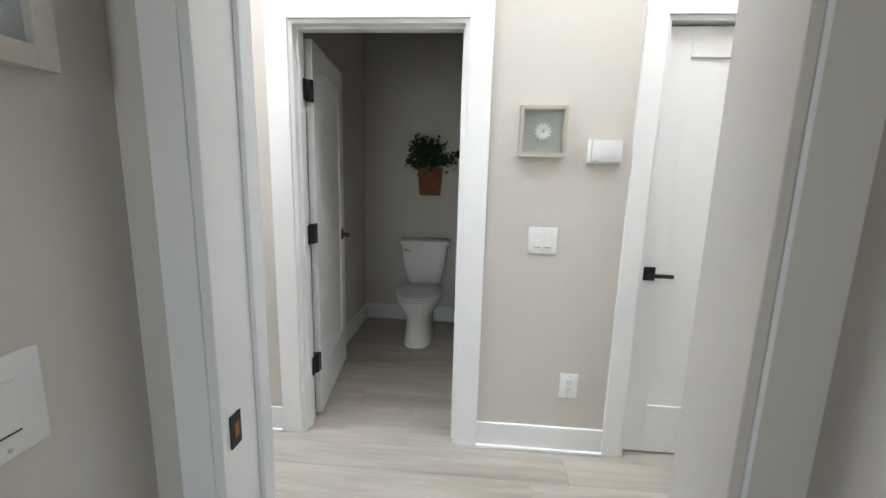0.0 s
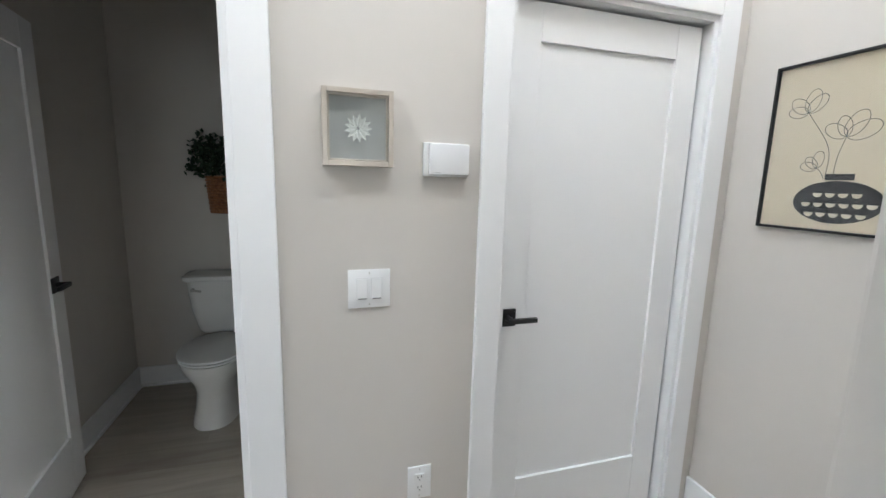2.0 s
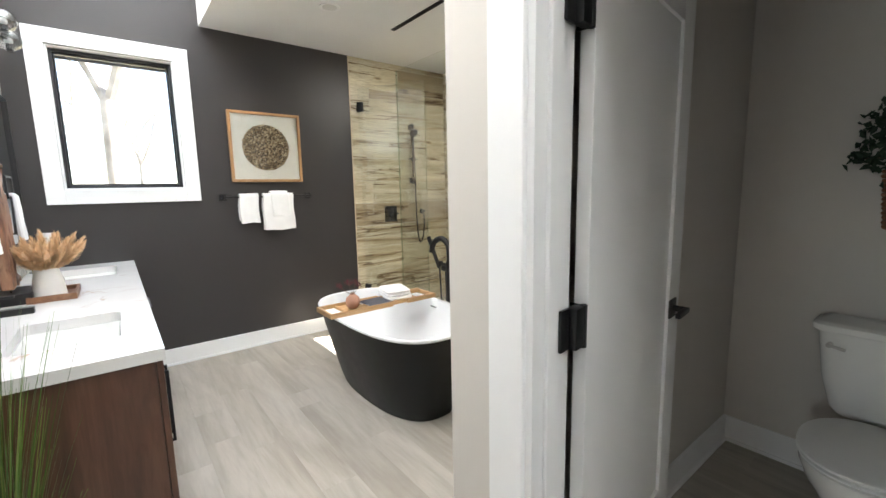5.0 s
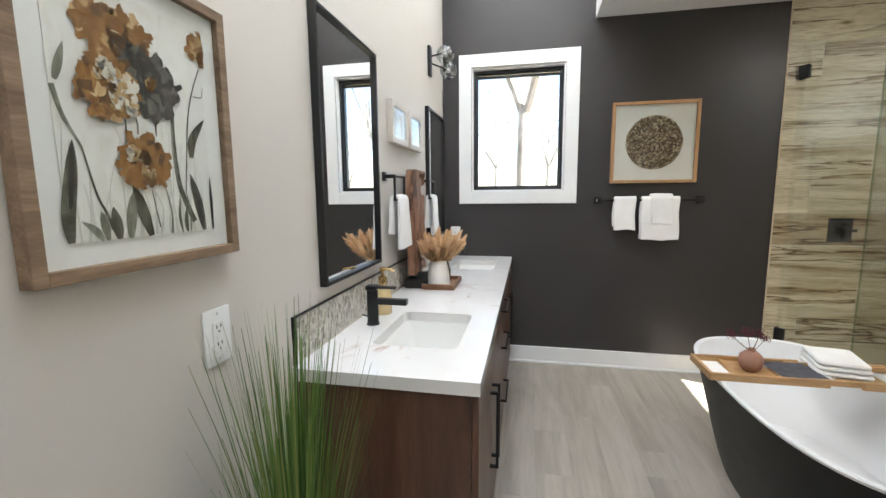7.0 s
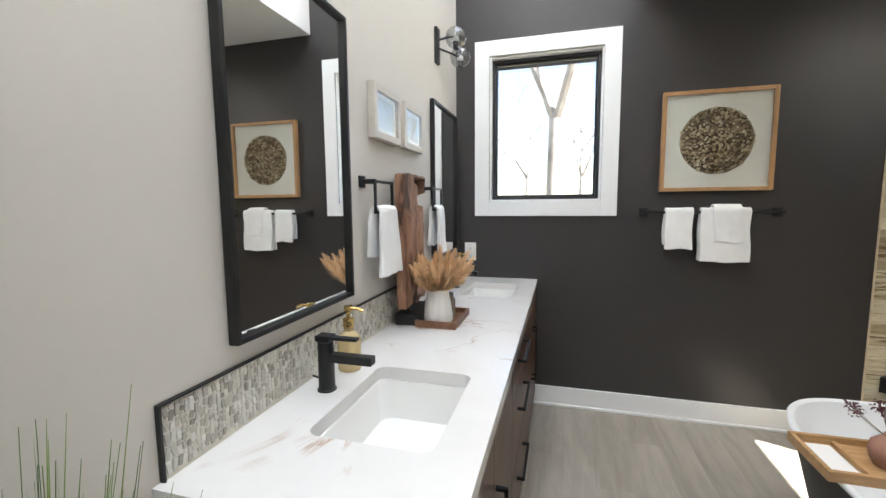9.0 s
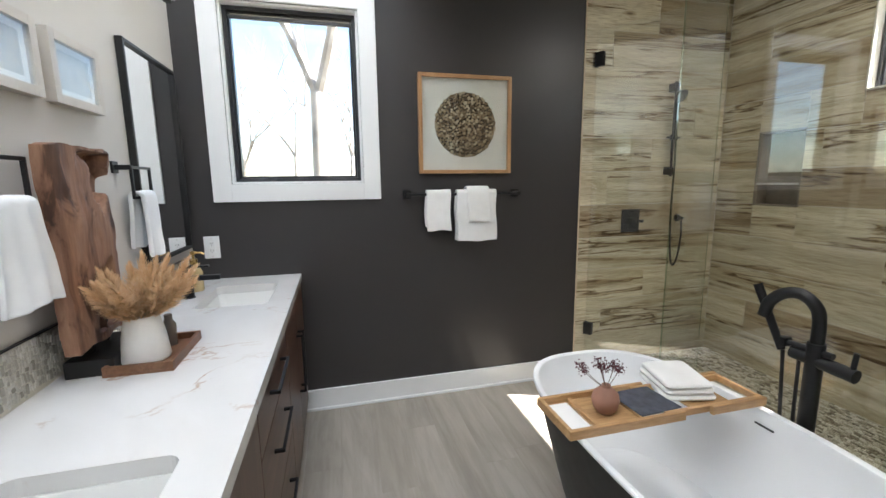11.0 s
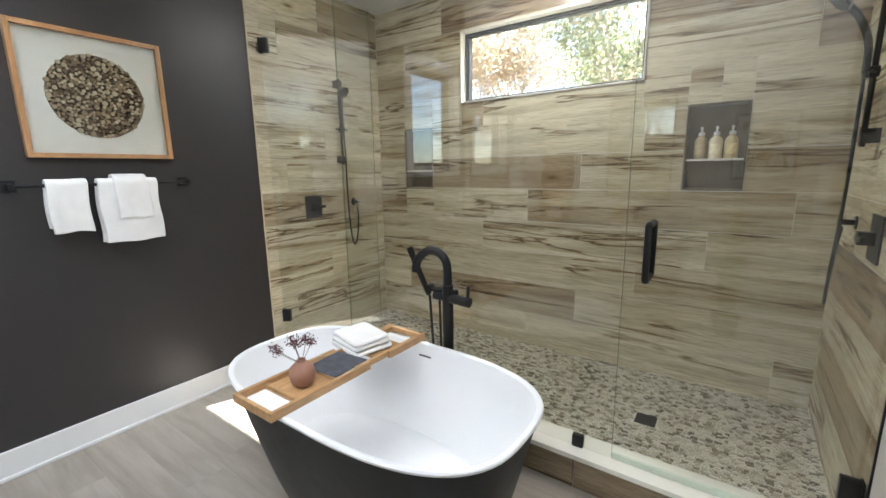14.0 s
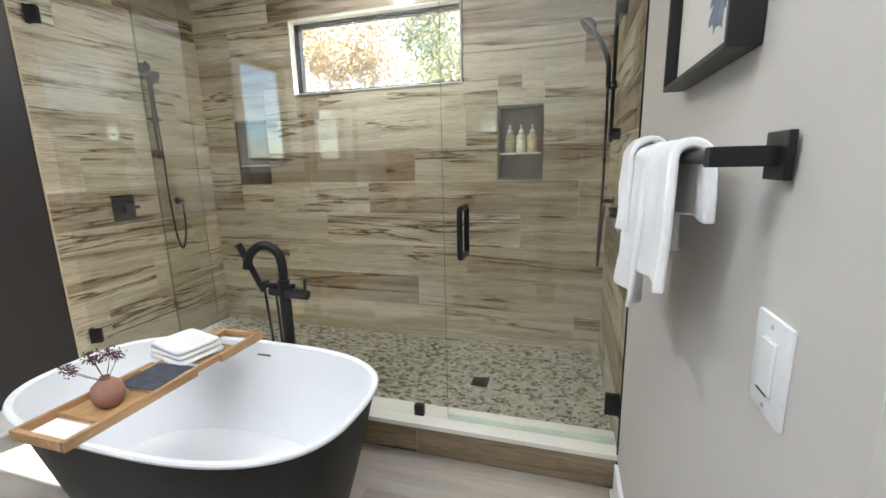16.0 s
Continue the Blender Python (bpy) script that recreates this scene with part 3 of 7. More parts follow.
TOPG = 2.42
left_leaf = pane_ob("shower_door", 0.006, 0.742, 0.178, TOPG, "frameless clear glass shower door standing open inwards", (WX + 0.006, GY, 0), 30, (0.742,))
for z in (0.36, 2.237):
    wall_hinge(left_leaf, 0.0, z, 1)
fixed = pane_ob("shower_screen", -3.557, -1.958, 0.169, TOPG, "frameless fixed clear glass shower screen on the curb", (0, GY, 0), 0, (-3.557,))
for cx in (-2.095, -3.25):
    part("clip", boxes((cx - 0.024, cx + 0.024, -0.014, 0.014, 0.169, 0.225), bev=0.003), M_BLACK, fixed, "matte black glass clip", True)
right_leaf = pane_ob("shower_door", -1.950, TX - 0.006, 0.178, TOPG, "frameless clear glass shower door with a black pull", (0, GY, 0), 0, (-1.950,))
for z in (0.36, 2.237):
    wall_hinge(right_leaf, TX, z, -1)
bm = bmesh.new()
for s in (-1, 1):
    tube(bm, curve_pts([(-1.862, 0.0, 0.985), (-1.862, s * 0.05, 0.985), (-1.862, s * 0.062, 1.0), (-1.862, s * 0.062, 1.09), (-1.862, s * 0.062, 1.18), (-1.862, s * 0.05, 1.195), (-1.862, 0.0, 1.195)], 4), 0.0125, 12)
part("handle", bm, M_BLACK, right_leaf, "matte black tubular pull handle", True)
part("sweep", boxes((-1.949, TX - 0.008, -0.0065, 0.0065, 0.170, 0.196), bev=0.001), paint("pale green sweep", (0.60, 0.66, 0.56), 0.2, 0.05, 6), right_leaf, "pale translucent door sweep")


# ---- bathtub ----
def oval(a, b, z, n=72, p=2.6):
    out = []
    for i in range(n):
        t = 2 * math.pi * i / n
        c, s = math.cos(t), math.sin(t)
        out.append((a * math.copysign(abs(c) ** (2 / p), c), b * math.copysign(abs(s) ** (2 / p), s), z))
    return out


def loft(bm, rings, close_top=False, close_bottom=False):
    vs = [[bm.verts.new(p) for p in r] for r in rings]
    n = len(vs[0])
    for a, b in zip(vs, vs[1:]):
        for i in range(n):
            j = (i + 1) % n
            bm.faces.new((a[i], a[j], b[j], b[i]))
    if close_bottom:
        bm.faces.new(vs[0][::-1])
    if close_top:
        bm.faces.new(vs[-1])
    return bm


TUBX, TUBY, TUBZ = -2.778, 2.815, 0.575
TP = 2.9
bathtub = thing("bathtub", "freestanding oval tub, matte black outside and white inside", "bathtub", (TUBX, TUBY, 0))
shell = []
for k in range(12):
    u = k / 11
    shell.append(oval(0.54 + 0.148 * u ** 0.85, 0.255 + 0.13 * u ** 0.85, u * (TUBZ - 0.02), p=2.55 + 0.35 * u))
part("shell", loft(bmesh.new(), shell, close_bottom=True), M_TUBOUT, bathtub, "matte black shell", True)
inner = [oval(0.69 + a, 0.385 + a, TUBZ + z, p=TP) for a, z in ((0.0, -0.022), (0.009, -0.016), (0.012, -0.006), (0.008, 0.0), (-0.004, 0.0), (-0.012, -0.006))]
for k in range(1, 12):
    u = k / 11
    inner.append(oval(0.675 - 0.19 * u ** 1.6, 0.37 - 0.10 * u ** 1.8, TUBZ - 0.01 - 0.40 * u, p=TP - 0.5 * u))
for a, b, z in ((0.43, 0.21, 0.155), (0.33, 0.15, 0.148), (0.15, 0.06, 0.146)):
    inner.append(oval(a, b, z, p=2.5))
part("basin", loft(bmesh.new(), inner, close_top=True), M_ACRYLIC, bathtub, "glossy white acrylic basin", True)
part("overflow", boxes((-0.035, 0.035, 0.356, 0.362, TUBZ - 0.06, TUBZ - 0.055)), M_SLOT, bathtub)
bm = bmesh.new()
lathe(bm, [(0, 0.004), (0.028, 0.004), (0.03, 0.0)], 24, (0, 0, 0.146))
part("drain", bm, M_CHROME, bathtub, "", True)

# ---- vanity ----
CT = 0.90  # counter top
VF = 1.415  # cabinet fronts
vlabel = "dark walnut vanity unit with flat fronts and black bar pulls"


def bar_pull(parent, x, z, length, upright):
    bm = bmesh.new()
    h = length / 2
    if upright:
        for s in (-1, 1):
            box(bm, x - 0.005, x + 0.005, VF + 0.018, VF + 0.05, z + s * h - 0.005, z + s * h + 0.005)
        box(bm, x - 0.005, x + 0.005, VF + 0.042, VF + 0.052, z - h - 0.005, z + h + 0.005, 0.001, 1)
    else:
        for s in (-1, 1):
            box(bm, x + s * h - 0.005, x + s * h + 0.005, VF + 0.018, VF + 0.05, z - 0.005, z + 0.005)
        box(bm, x - h - 0.005, x + h + 0.005, VF + 0.042, VF + 0.052, z - 0.005, z + 0.005, 0.001, 1)
    part("pull", bm, M_BLACK, parent, "slim matte black bar pull")


def vanity_unit(x0, x1, doors):
    u = thing("vanity_unit", vlabel, "cabinet", (0, 0, 0), group="vanity units")
    for a in (x0, x1 - 0.018):
        part("side_panel", boxes((a, a + 0.018, SY + 0.012, VF - 0.002, 0.0, CT - 0.042)), M_WALNUT_Z, u)
    part("back_panel", boxes((x0 + 0.018, x1 - 0.018, SY + 0.012, SY + 0.03, 0.0, CT - 0.042)), M_WALNUT_Z, u)
    part("bottom_panel", boxes((x0 + 0.018, x1 - 0.018, SY + 0.03, VF - 0.002, 0.09, 0.108)), M_WALNUT, u)
    part("toe_kick", boxes((x0 + 0.018, x1 - 0.018, VF - 0.06, VF - 0.045, 0, 0.09)), M_WALNUT, u)
    g = 0.0025
    if doors:
        xm = (x0 + x1) / 2
        for a, b, px in ((x0, xm, xm - 0.035), (xm, x1, xm + 0.035)):
            d = part("door", boxes((a + g, b - g, VF, VF + 0.019, 0.09, CT - 0.05), bev=0.001), M_WALNUT_Z, u)
            bar_pull(d, px, 0.52, 0.30, True)
    else:
        for za, zb in ((0.09, 0.40), (0.40, 0.70), (0.70, CT - 0.05)):
            d = part("drawer", boxes((x0 + g, x1 - g, VF, VF + 0.019, za + g, zb - g), bev=0.001), M_WALNUT, u)
            bar_pull(d, (x0 + x1) / 2, zb - 0.1 if zb < 0.75 else 0.80, 0.26, False)
    return u


vanity_unit(-4.30, -3.45, True)
vanity_unit(-3.45, -2.79, False)
vanity_unit(-2.79, -1.935, True)


def quartz(name):
    m, n, l, b = node_mat(name)
    v = coords(n, l, shuffle=False)
    soft = noise_tex(n, l, v, 2.2, 5, 0.6, 0.8)
    base = ramp(n, l, soft, [(0.3, (0.68, 0.66, 0.635)), (0.7, (0.75, 0.735, 0.715))])
    w = noise_tex(n, l, v, 1.7, 8, 0.62, 1.1)
    vein = ramp(n, l, w, [(0.488, (1, 1, 1)), (0.498, (0.66, 0.47, 0.33)), (0.503, (0.52, 0.27, 0.13)), (0.512, (1, 1, 1))])
    gate = ramp(n, l, noise_tex(n, l, v, 3.1, 3), [(0.50, (0, 0, 0)), (0.62, (1, 1, 1))])
    l.new(mix_color(n, l, gate, base, mix_color(n, l, 0.85, base, vein, "MULTIPLY")), b.inputs["Base Color"])
    b.inputs["Roughness"].default_value = 0.13
    return m


M_QUARTZ = quartz("veined white quartz")
S1 = (-2.57, -2.15, 1.03, 1.335)
S2 = (-4.09, -3.67, 1.03, 1.335)
CX0, CX1, CY0, CY1 = WX + 0.001, -1.914, SY + 0.001, 1.441


def counter_mesh():
    us = sorted({CX0, CX1, S1[0], S1[1], S2[0], S2[1]})
    ys = sorted({CY0, CY1, S1[2], S1[3]})
    bm = bmesh.new()
    for a, b in zip(us, us[1:]):
        for c, d in zip(ys, ys[1:]):
            xm, ym = (a + b) / 2, (c + d) / 2
            if any(s[0] < xm < s[1] and s[2] < ym < s[3] for s in (S1, S2)):
                continue
            box(bm, a, b, c, d, CT - 0.04, CT)
    bmesh.ops.remove_doubles(bm, verts=bm.verts[:], dist=1e-5)
    seen = {}
    for f in bm.faces[:]:
        seen.setdefault(tuple(round(q, 4) for q in f.calc_center_median()), []).append(f)
    bmesh.ops.delete(bm, geom=[f for fs in seen.values() if len(fs) > 1 for f in fs], context="FACES_ONLY")
    rad = 0.032
    for x0, x1, y0, y1 in (S1, S2):
        # rounded inner corners of the cut-outs
        for cx, cy, sx, sy in ((x0, y0, 1, 1), (x1, y0, -1, 1), (x1, y1, -1, -1), (x0, y1, 1, -1)):
            edge = [(cx, cy)] + [(cx + sx * rad * (1 - math.cos(radians(a))), cy + sy * rad * (1 - math.sin(radians(a)))) for a in (90, 72, 54, 36, 18, 0)]
            top = [bm.verts.new((px, py, CT)) for px, py in edge]
            low = [bm.verts.new((px, py, CT - 0.04)) for px, py in edge]
            bm.faces.new(top)
            bm.faces.new(low[::-1])
            for i in range(len(edge)):
                j = (i + 1) % len(edge)
                bm.faces.new((top[i], top[j], low[j], low[i]))
    return bm


solid("countertop", counter_mesh(), M_QUARTZ, "white quartz vanity top with rust-brown veins", "countertop")


def rrect(x0, x1, y0, y1, r, z, seg=6):
    out = []
    for cx, cy, a0 in ((x1 - r, y1 - r, 0), (x0 + r, y1 - r, 90), (x0 + r, y0 + r, 180), (x1 - r, y0 + r, 270)):
        for k in range(seg + 1):
            a = radians(a0 + 90 * k / seg)
            out.append((cx + r * math.cos(a), cy + r * math.sin(a), z))
    return out


def sink(s):
    x0, x1, y0, y1 = s
    t = thing("sink", "white undermount rectangular ceramic sink", "sink", ((x0 + x1) / 2, (y0 + y1) / 2, CT - 0.19), group="sinks")
    hx, hy = (x1 - x0) / 2, (y1 - y0) / 2
    rings = [rrect(-hx - 0.012, hx + 0.012, -hy - 0.012, hy + 0.012, 0.03, 0.149), rrect(-hx + 0.004, hx - 0.004, -hy + 0.004, hy - 0.004, 0.025, 0.149), rrect(-hx + 0.008, hx - 0.008, -hy + 0.008, hy - 0.008, 0.03, 0.13),
             rrect(-hx + 0.02, hx - 0.02, -hy + 0.02, hy - 0.02, 0.04, 0.03), rrect(-hx + 0.05, hx - 0.05, -hy + 0.05, hy - 0.05, 0.05, 0.008), rrect(-0.03, 0.03, -0.03, 0.03, 0.02, 0.002)]
    part("bowl", loft(bmesh.new(), rings, close_top=True), M_CERAMIC, t, "", True)
    bm = bmesh.new()
    lathe(bm, [(0, 0.008), (0.02, 0.008), (0.023, 0.003)], 20)
    part("drain", bm, M_BLACK, t, "black drain", True)


sink(S1)
sink(S2)


def faucet(x, y):
    t = thing("faucet", "matte black single-lever basin faucet", "faucet", (x, y, CT), group="basin faucets")
    bm = bmesh.new()
    lathe(bm, [(0, 0), (0.027, 0), (0.027, 0.004), (0.023, 0.006), (0.022, 0.14), (0, 0.14)], 24)
    part("body", bm, M_BLACK, t, "", True)
    part("spout", boxes((-0.016, 0.016, 0.0, 0.145, 0.085, 0.108), bev=0.003), M_BLACK, t)
    lv = boxes((-0.02, 0.02, -0.022, 0.022, 0.143, 0.160), (-0.012, 0.012, 0.0, 0.1, 0.148, 0.157), bev=0.003)
    part("lever", lv, M_BLACK, t)
    bm = bmesh.new()
    cyl(bm, (0, -0.02, 0.03), (0, -0.045, 0.036), 0.003, seg=8)
    part("lift_rod", bm, M_BLACK, t)


faucet(-2.372, 0.955)
faucet(-3.886, 0.955)


# ---- toilet ----
def toilet():
    t = thing("toilet", "white two-piece toilet with the lid closed", "toilet", (-0.487, WCB - 0.022, 0))
    # x across, -y towards the front
    def ov(a, b0, b1, z, p=2.2, n=40):
        out = []
        for i in range(n):
            u = 2 * math.pi * i / n
            c, s = math.cos(u), math.sin(u)
            cx = a * math.copysign(abs(c) ** (2 / p), c)
            cy = (b0 + b1) / 2 + (b1 - b0) / 2 * math.copysign(abs(s) ** (2 / p), s)
            out.append((cx, cy, z))
        return out
    rings = [ov(0.128, -0.66, -0.12, 0.0, 2.6), ov(0.126, -0.655, -0.12, 0.02, 2.6), ov(0.112, -0.63, -0.13, 0.10, 2.5), ov(0.108, -0.62, -0.13, 0.19, 2.4), ov(0.125, -0.64, -0.13, 0.25, 2.3), ov(0.165, -0.675, -0.14, 0.31, 2.2), ov(0.183, -0.69, -0.15, 0.36, 2.15), ov(0.186, -0.692, -0.15, 0.385, 2.15), ov(0.178, -0.68, -0.16, 0.392, 2.15)]
    part("bowl", loft(bmesh.new(), rings, True, True), M_CERAMIC, t, "", True)
    for nm, z0, z1, g in (("seat", 0.393, 0.409, 0.0), ("lid", 0.411, 0.430, 0.003)):
        rs = [ov(0.176 + g, -0.688 - g, -0.22, z0), ov(0.184 + g, -0.696 - g, -0.215, z0 + 0.006), ov(0.184 + g, -0.696 - g, -0.215, z1 - 0.006), ov(0.172 + g, -0.682 - g, -0.225, z1)]
        part(nm, loft(bmesh.new(), rs, True, True), M_PLASTIC, t, "", True)
    tank = [rrect(-0.135, 0.135, -0.165, -0.012, 0.05, 0.405), rrect(-0.155, 0.155, -0.18, -0.008, 0.05, 0.435), rrect(-0.185, 0.185, -0.192, -0.006, 0.05, 0.56), rrect(-0.208, 0.208, -0.202, -0.006, 0.05, 0.765)]
    part("tank", loft(bmesh.new(), tank, True, True), M_CERAMIC, t, "", True)
    lid = [rrect(-0.218, 0.218, -0.212, -0.004, 0.045, 0.767), rrect(-0.226, 0.226, -0.22, -0.002, 0.05, 0.775), rrect(-0.226, 0.226, -0.22, -0.002, 0.05, 0.797), rrect(-0.212, 0.212, -0.207, -0.010, 0.045, 0.806)]
    part("tank_lid", loft(bmesh.new(), lid, True, True), M_CERAMIC, t, "", True)
    bm = bmesh.new()
    cyl(bm, (-0.16, -0.19, 0.715), (-0.16, -0.225, 0.715), 0.011, seg=14)
    tube(bm, [(-0.165, -0.222, 0.715), (-0.14, -0.226, 0.713), (-0.108, -0.226, 0.707)], [0.007, 0.006, 0.007], 10)
    part("flush_lever", bm, M_CHROME, t, "nickel flush lever", True)
    bm = bmesh.new()
    box(bm, -0.10, 0.10, -0.24, -0.14, 0.33, 0.392, 0.01)
    part("deck", bm, M_CERAMIC, t)


toilet()

roll = thing("toilet_paper_holder", "black holder with a white paper roll on the wall", "paper holder", (WCR, 3.42, 0.66))
bm = bmesh.new()
box(bm, -0.008, 0, -0.025, 0.025, -0.025, 0.025, 0.002)
tube(bm, [(0, 0, 0), (-0.06, 0, 0), (-0.068, -0.008, 0), (-0.068, -0.13, 0)], 0.006, 8)
part("arm", bm, M_BLACK, roll, "", True)
bm = bmesh.new()
for r0, r1 in ((0.055, 0.018),):
    n = 28
    a = [[bm.verts.new((-0.068 + r * math.cos(2 * math.pi * i / n), y, r * math.sin(2 * math.pi * i / n) - 0.01)) for i in range(n)] for r, y in ((0.02, -0.02), (0.055, -0.02), (0.055, -0.125), (0.02, -0.125))]
    for p, q in ((0, 1), (1, 2), (2, 3), (3, 0)):
        for i in range(n):
            j = (i + 1) % n
            bm.faces.new((a[p][i], a[p][j], a[q][j], a[q][i]))
part("paper_roll", bm, paint("paper", (0.8, 0.79, 0.77), 0.9, 0.02, 20, 200, 0.2), roll, "white paper roll", True)
part("paper_roll_sheet", boxes((-0.124, -0.122, -0.124, -0.021, -0.02, 0.045)), paint("paper sheet", (0.8, 0.79, 0.77), 0.9, 0.02), roll)


# ---- wall plates ----
def wall_plate(name, label, category, at, rz, w, h, kind):
    """Plate in the local xz plane, facing -y."""
    t = thing(name, label, category, at, rz)
    part("plate", boxes((-w / 2, w / 2, -0.006, 0, -h / 2, h / 2), bev=0.0025), M_PLASTIC, t, "", True)
    if kind == "rocker2" or kind == "rocker1":
        for cx in ((-0.023, 0.023) if kind == "rocker2" else (0,)):
            part("bezel", boxes((cx - 0.0175, cx + 0.0175, -0.0068, -0.005, -0.035, 0.035)), paint("bezel shadow", (0.70, 0.70, 0.69), 0.5), t)
            bm = boxes((cx - 0.016, cx + 0.016, -0.0092, -0.004, -0.033, 0.033), bev=0.0012)
            part("rocker", bm, M_PLASTIC, t)
            part("indicator", boxes((cx - 0.014, cx + 0.014, -0.0098, -0.009, -0.0335, -0.031)), M_SLOT, t)
    else:
        part("socket_face", boxes((-0.0175, 0.0175, -0.0085, -0.004, -0.035, 0.035), bev=0.0015), M_PLASTIC, t)
        for cz in (-0.02, 0.02):
            part("slots", boxes((-0.0075, -0.0050, -0.0092, -0.008, cz - 0.001, cz + 0.008), (0.0050, 0.0075, -0.0092, -0.008, cz, cz + 0.008), (-0.002, 0.002, -0.0092, -0.008, cz - 0.010, cz - 0.006)), M_SLOT, t)
        if kind == "gfci":
            part("buttons", boxes((-0.012, 0.012, -0.0096, -0.008, -0.004, -0.0008), (-0.012, 0.012, -0.0096, -0.008, 0.0008, 0.004)), M_PLASTIC, t)
    for s in (-1, 1):
        bm = bmesh.new()
        cyl(bm, (0, -0.0066, s * (h / 2 - 0.012)), (0, -0.0055, s * (h / 2 - 0.012)), 0.003, seg=10)
        part("screw", bm, M_CHROME, t)
    return t


wall_plate("light_switch", "white double rocker switch on the greige wall", "light switch", (0.281, HY, 1.094), 0, 0.134, 0.126, "rocker2")
wall_plate("outlet", "white duplex outlet low on the greige wall", "outlet", (0.458, HY, 0.366), 0, 0.086, 0.128, "duplex")
wall_plate("outlet", "white GFCI outlet beside the large flower print", "outlet", (-1.628, SY, 1.10), 180, 0.082, 0.13, "gfci")
wall_plate("outlet", "white outlet on the charcoal wall above the counter", "outlet", (WX, 0.965, 1.085), 90, 0.082, 0.128, "duplex")
wall_plate("light_switch", "white single rocker switch beside the towel bar", "light switch", (TX, 2.222, 1.133), -90, 0.084, 0.125, "rocker1")
wall_plate("light_switch", "white rocker switch beside the entry doorway", "light switch", (-0.60, 0.495, 1.098), 90, 0.10, 0.132, "rocker1")

chime = thing("control_box", "white plastic wall control box", "control box", (0.528, HY, 1.507))
part("base", boxes((-0.078, 0.072, -0.012, 0, -0.053, 0.052), bev=0.004), M_PLASTIC, chime, "", True)
part("cover", boxes((-0.062, 0.070, -0.030, -0.010, -0.048, 0.050), bev=0.006), paint("glossy white plastic", (0.82, 0.82, 0.82), 0.08, 0.01), chime, "glossy white cover", True)
part("mark", boxes((-0.05, -0.022, -0.0304, -0.0295, -0.041, -0.0405)), M_SLOT, chime)


# ---- shower fixtures ----
def shower_valve(at, rz):
    """Faces +x locally."""
    t = thing("shower_valve", "matte black square shower valve", "shower valve", at, rz, "shower valves")
    part("plate", boxes((0, 0.008, -0.075, 0.075, -0.085, 0.085), bev=0.003), M_BLACK, t)
    bm = boxes((0.006, 0.055, -0.024, 0.024, -0.024, 0.024), bev=0.003)
    part("hub", bm, M_BLACK, t)
    part("lever", boxes((0.04, 0.056, -0.01, 0.075, -0.011, 0.011), bev=0.003), M_BLACK, t)


def hand_shower(at, rz, flip=1, reach=0.0, swing=0.0):
    t = thing("hand_shower", "matte black hand shower on a slide bar with hose", "hand shower", at, rz, "hand showers")
    for z in (-0.29, 0.29):
        part("mount", boxes((0, 0.055, -0.024, 0.024, z - 0.028, z + 0.028), bev=0.003), M_BLACK, t)
    bm = bmesh.new()
    cyl(bm, (0.045, 0, -0.33), (0.045, 0, 0.33), 0.010, seg=16)
    part("slide_bar", bm, M_BLACK, t, "", True)
    bm = bmesh.new()
    box(bm, 0.03, 0.075, -0.016, 0.016, -0.075, -0.035, 0.004)
    cyl(bm, (0.05, -0.055, -0.055), (0.05, 0.055, -0.055), 0.007, seg=12)
    part("slider", bm, M_BLACK, t, "", True)
    bm = bmesh.new()
    tube(bm, curve_pts([(0.07, -0.005 * flip, -0.06), (0.075, -0.012 * flip, 0.05), (0.085 + reach / 2, -0.02 * flip, 0.14), (0.105 + reach, -0.03 * flip, 0.20)], 5), 0.0125, 12)
    part("handset", bm, M_BLACK, t, "", True)
    bm = bmesh.new()
    d = Vector((0.62, 0.1, -0.55)).normalized()
    c = Vector((0.115 + reach, -0.035 * flip, 0.225))
    cyl(bm, c - d * 0.012, c + d * 0.016, 0.03, 0.05, 28)
    cyl(bm, c + d * 0.016, c + d * 0.024, 0.05, 0.048, 28)
    part("spray_head", bm, M_BLACK, t, "", True)
    bm = bmesh.new()
    tube(bm, curve_pts([(q[0], q[1] * flip, q[2]) for q in ((0.07, 0, -0.06), (0.068, 0.01, -0.25), (0.06 + 0.5 * swing, 0.015, -0.55), (0.06 + swing, 0.03, -0.86), (0.06 + 0.8 * swing, 0.06, -0.99), (0.06 + 0.3 * swing, 0.10, -0.93), (0.055, 0.125, -0.78), (0.045, 0.13, -0.66))], 8), 0.0065, 8)
    part("hose", bm, M_BLACK, t, "black shower hose", True)
    bm = bmesh.new()
    cyl(bm, (0, 0.13 * flip, -0.64), (0.06, 0.13 * flip, -0.64), 0.012, seg=14)
    cyl(bm, (0, 0.13 * flip, -0.64), (0.006, 0.13 * flip, -0.64), 0.028, seg=20)
    part("hose_outlet", bm, M_BLACK, t, "", True)


shower_valve((WX, 3.754, 1.14), 0)
hand_shower((WX, 4.04, 1.79), 0)
shower_valve((TX + 0.002, 3.78, 1.14), 180)
hand_shower((TX + 0.002, 4.0, 1.80), 180, -1, 0.05, 0.015)
solid("shower_drain", boxes((-0.05, 0.05, -0.05, 0.05, 0, 0.004), bev=0.001), M_BLACK, "square black drain grate in the shower floor", "drain", (-1.897, 3.935, SHZ + 0.004))


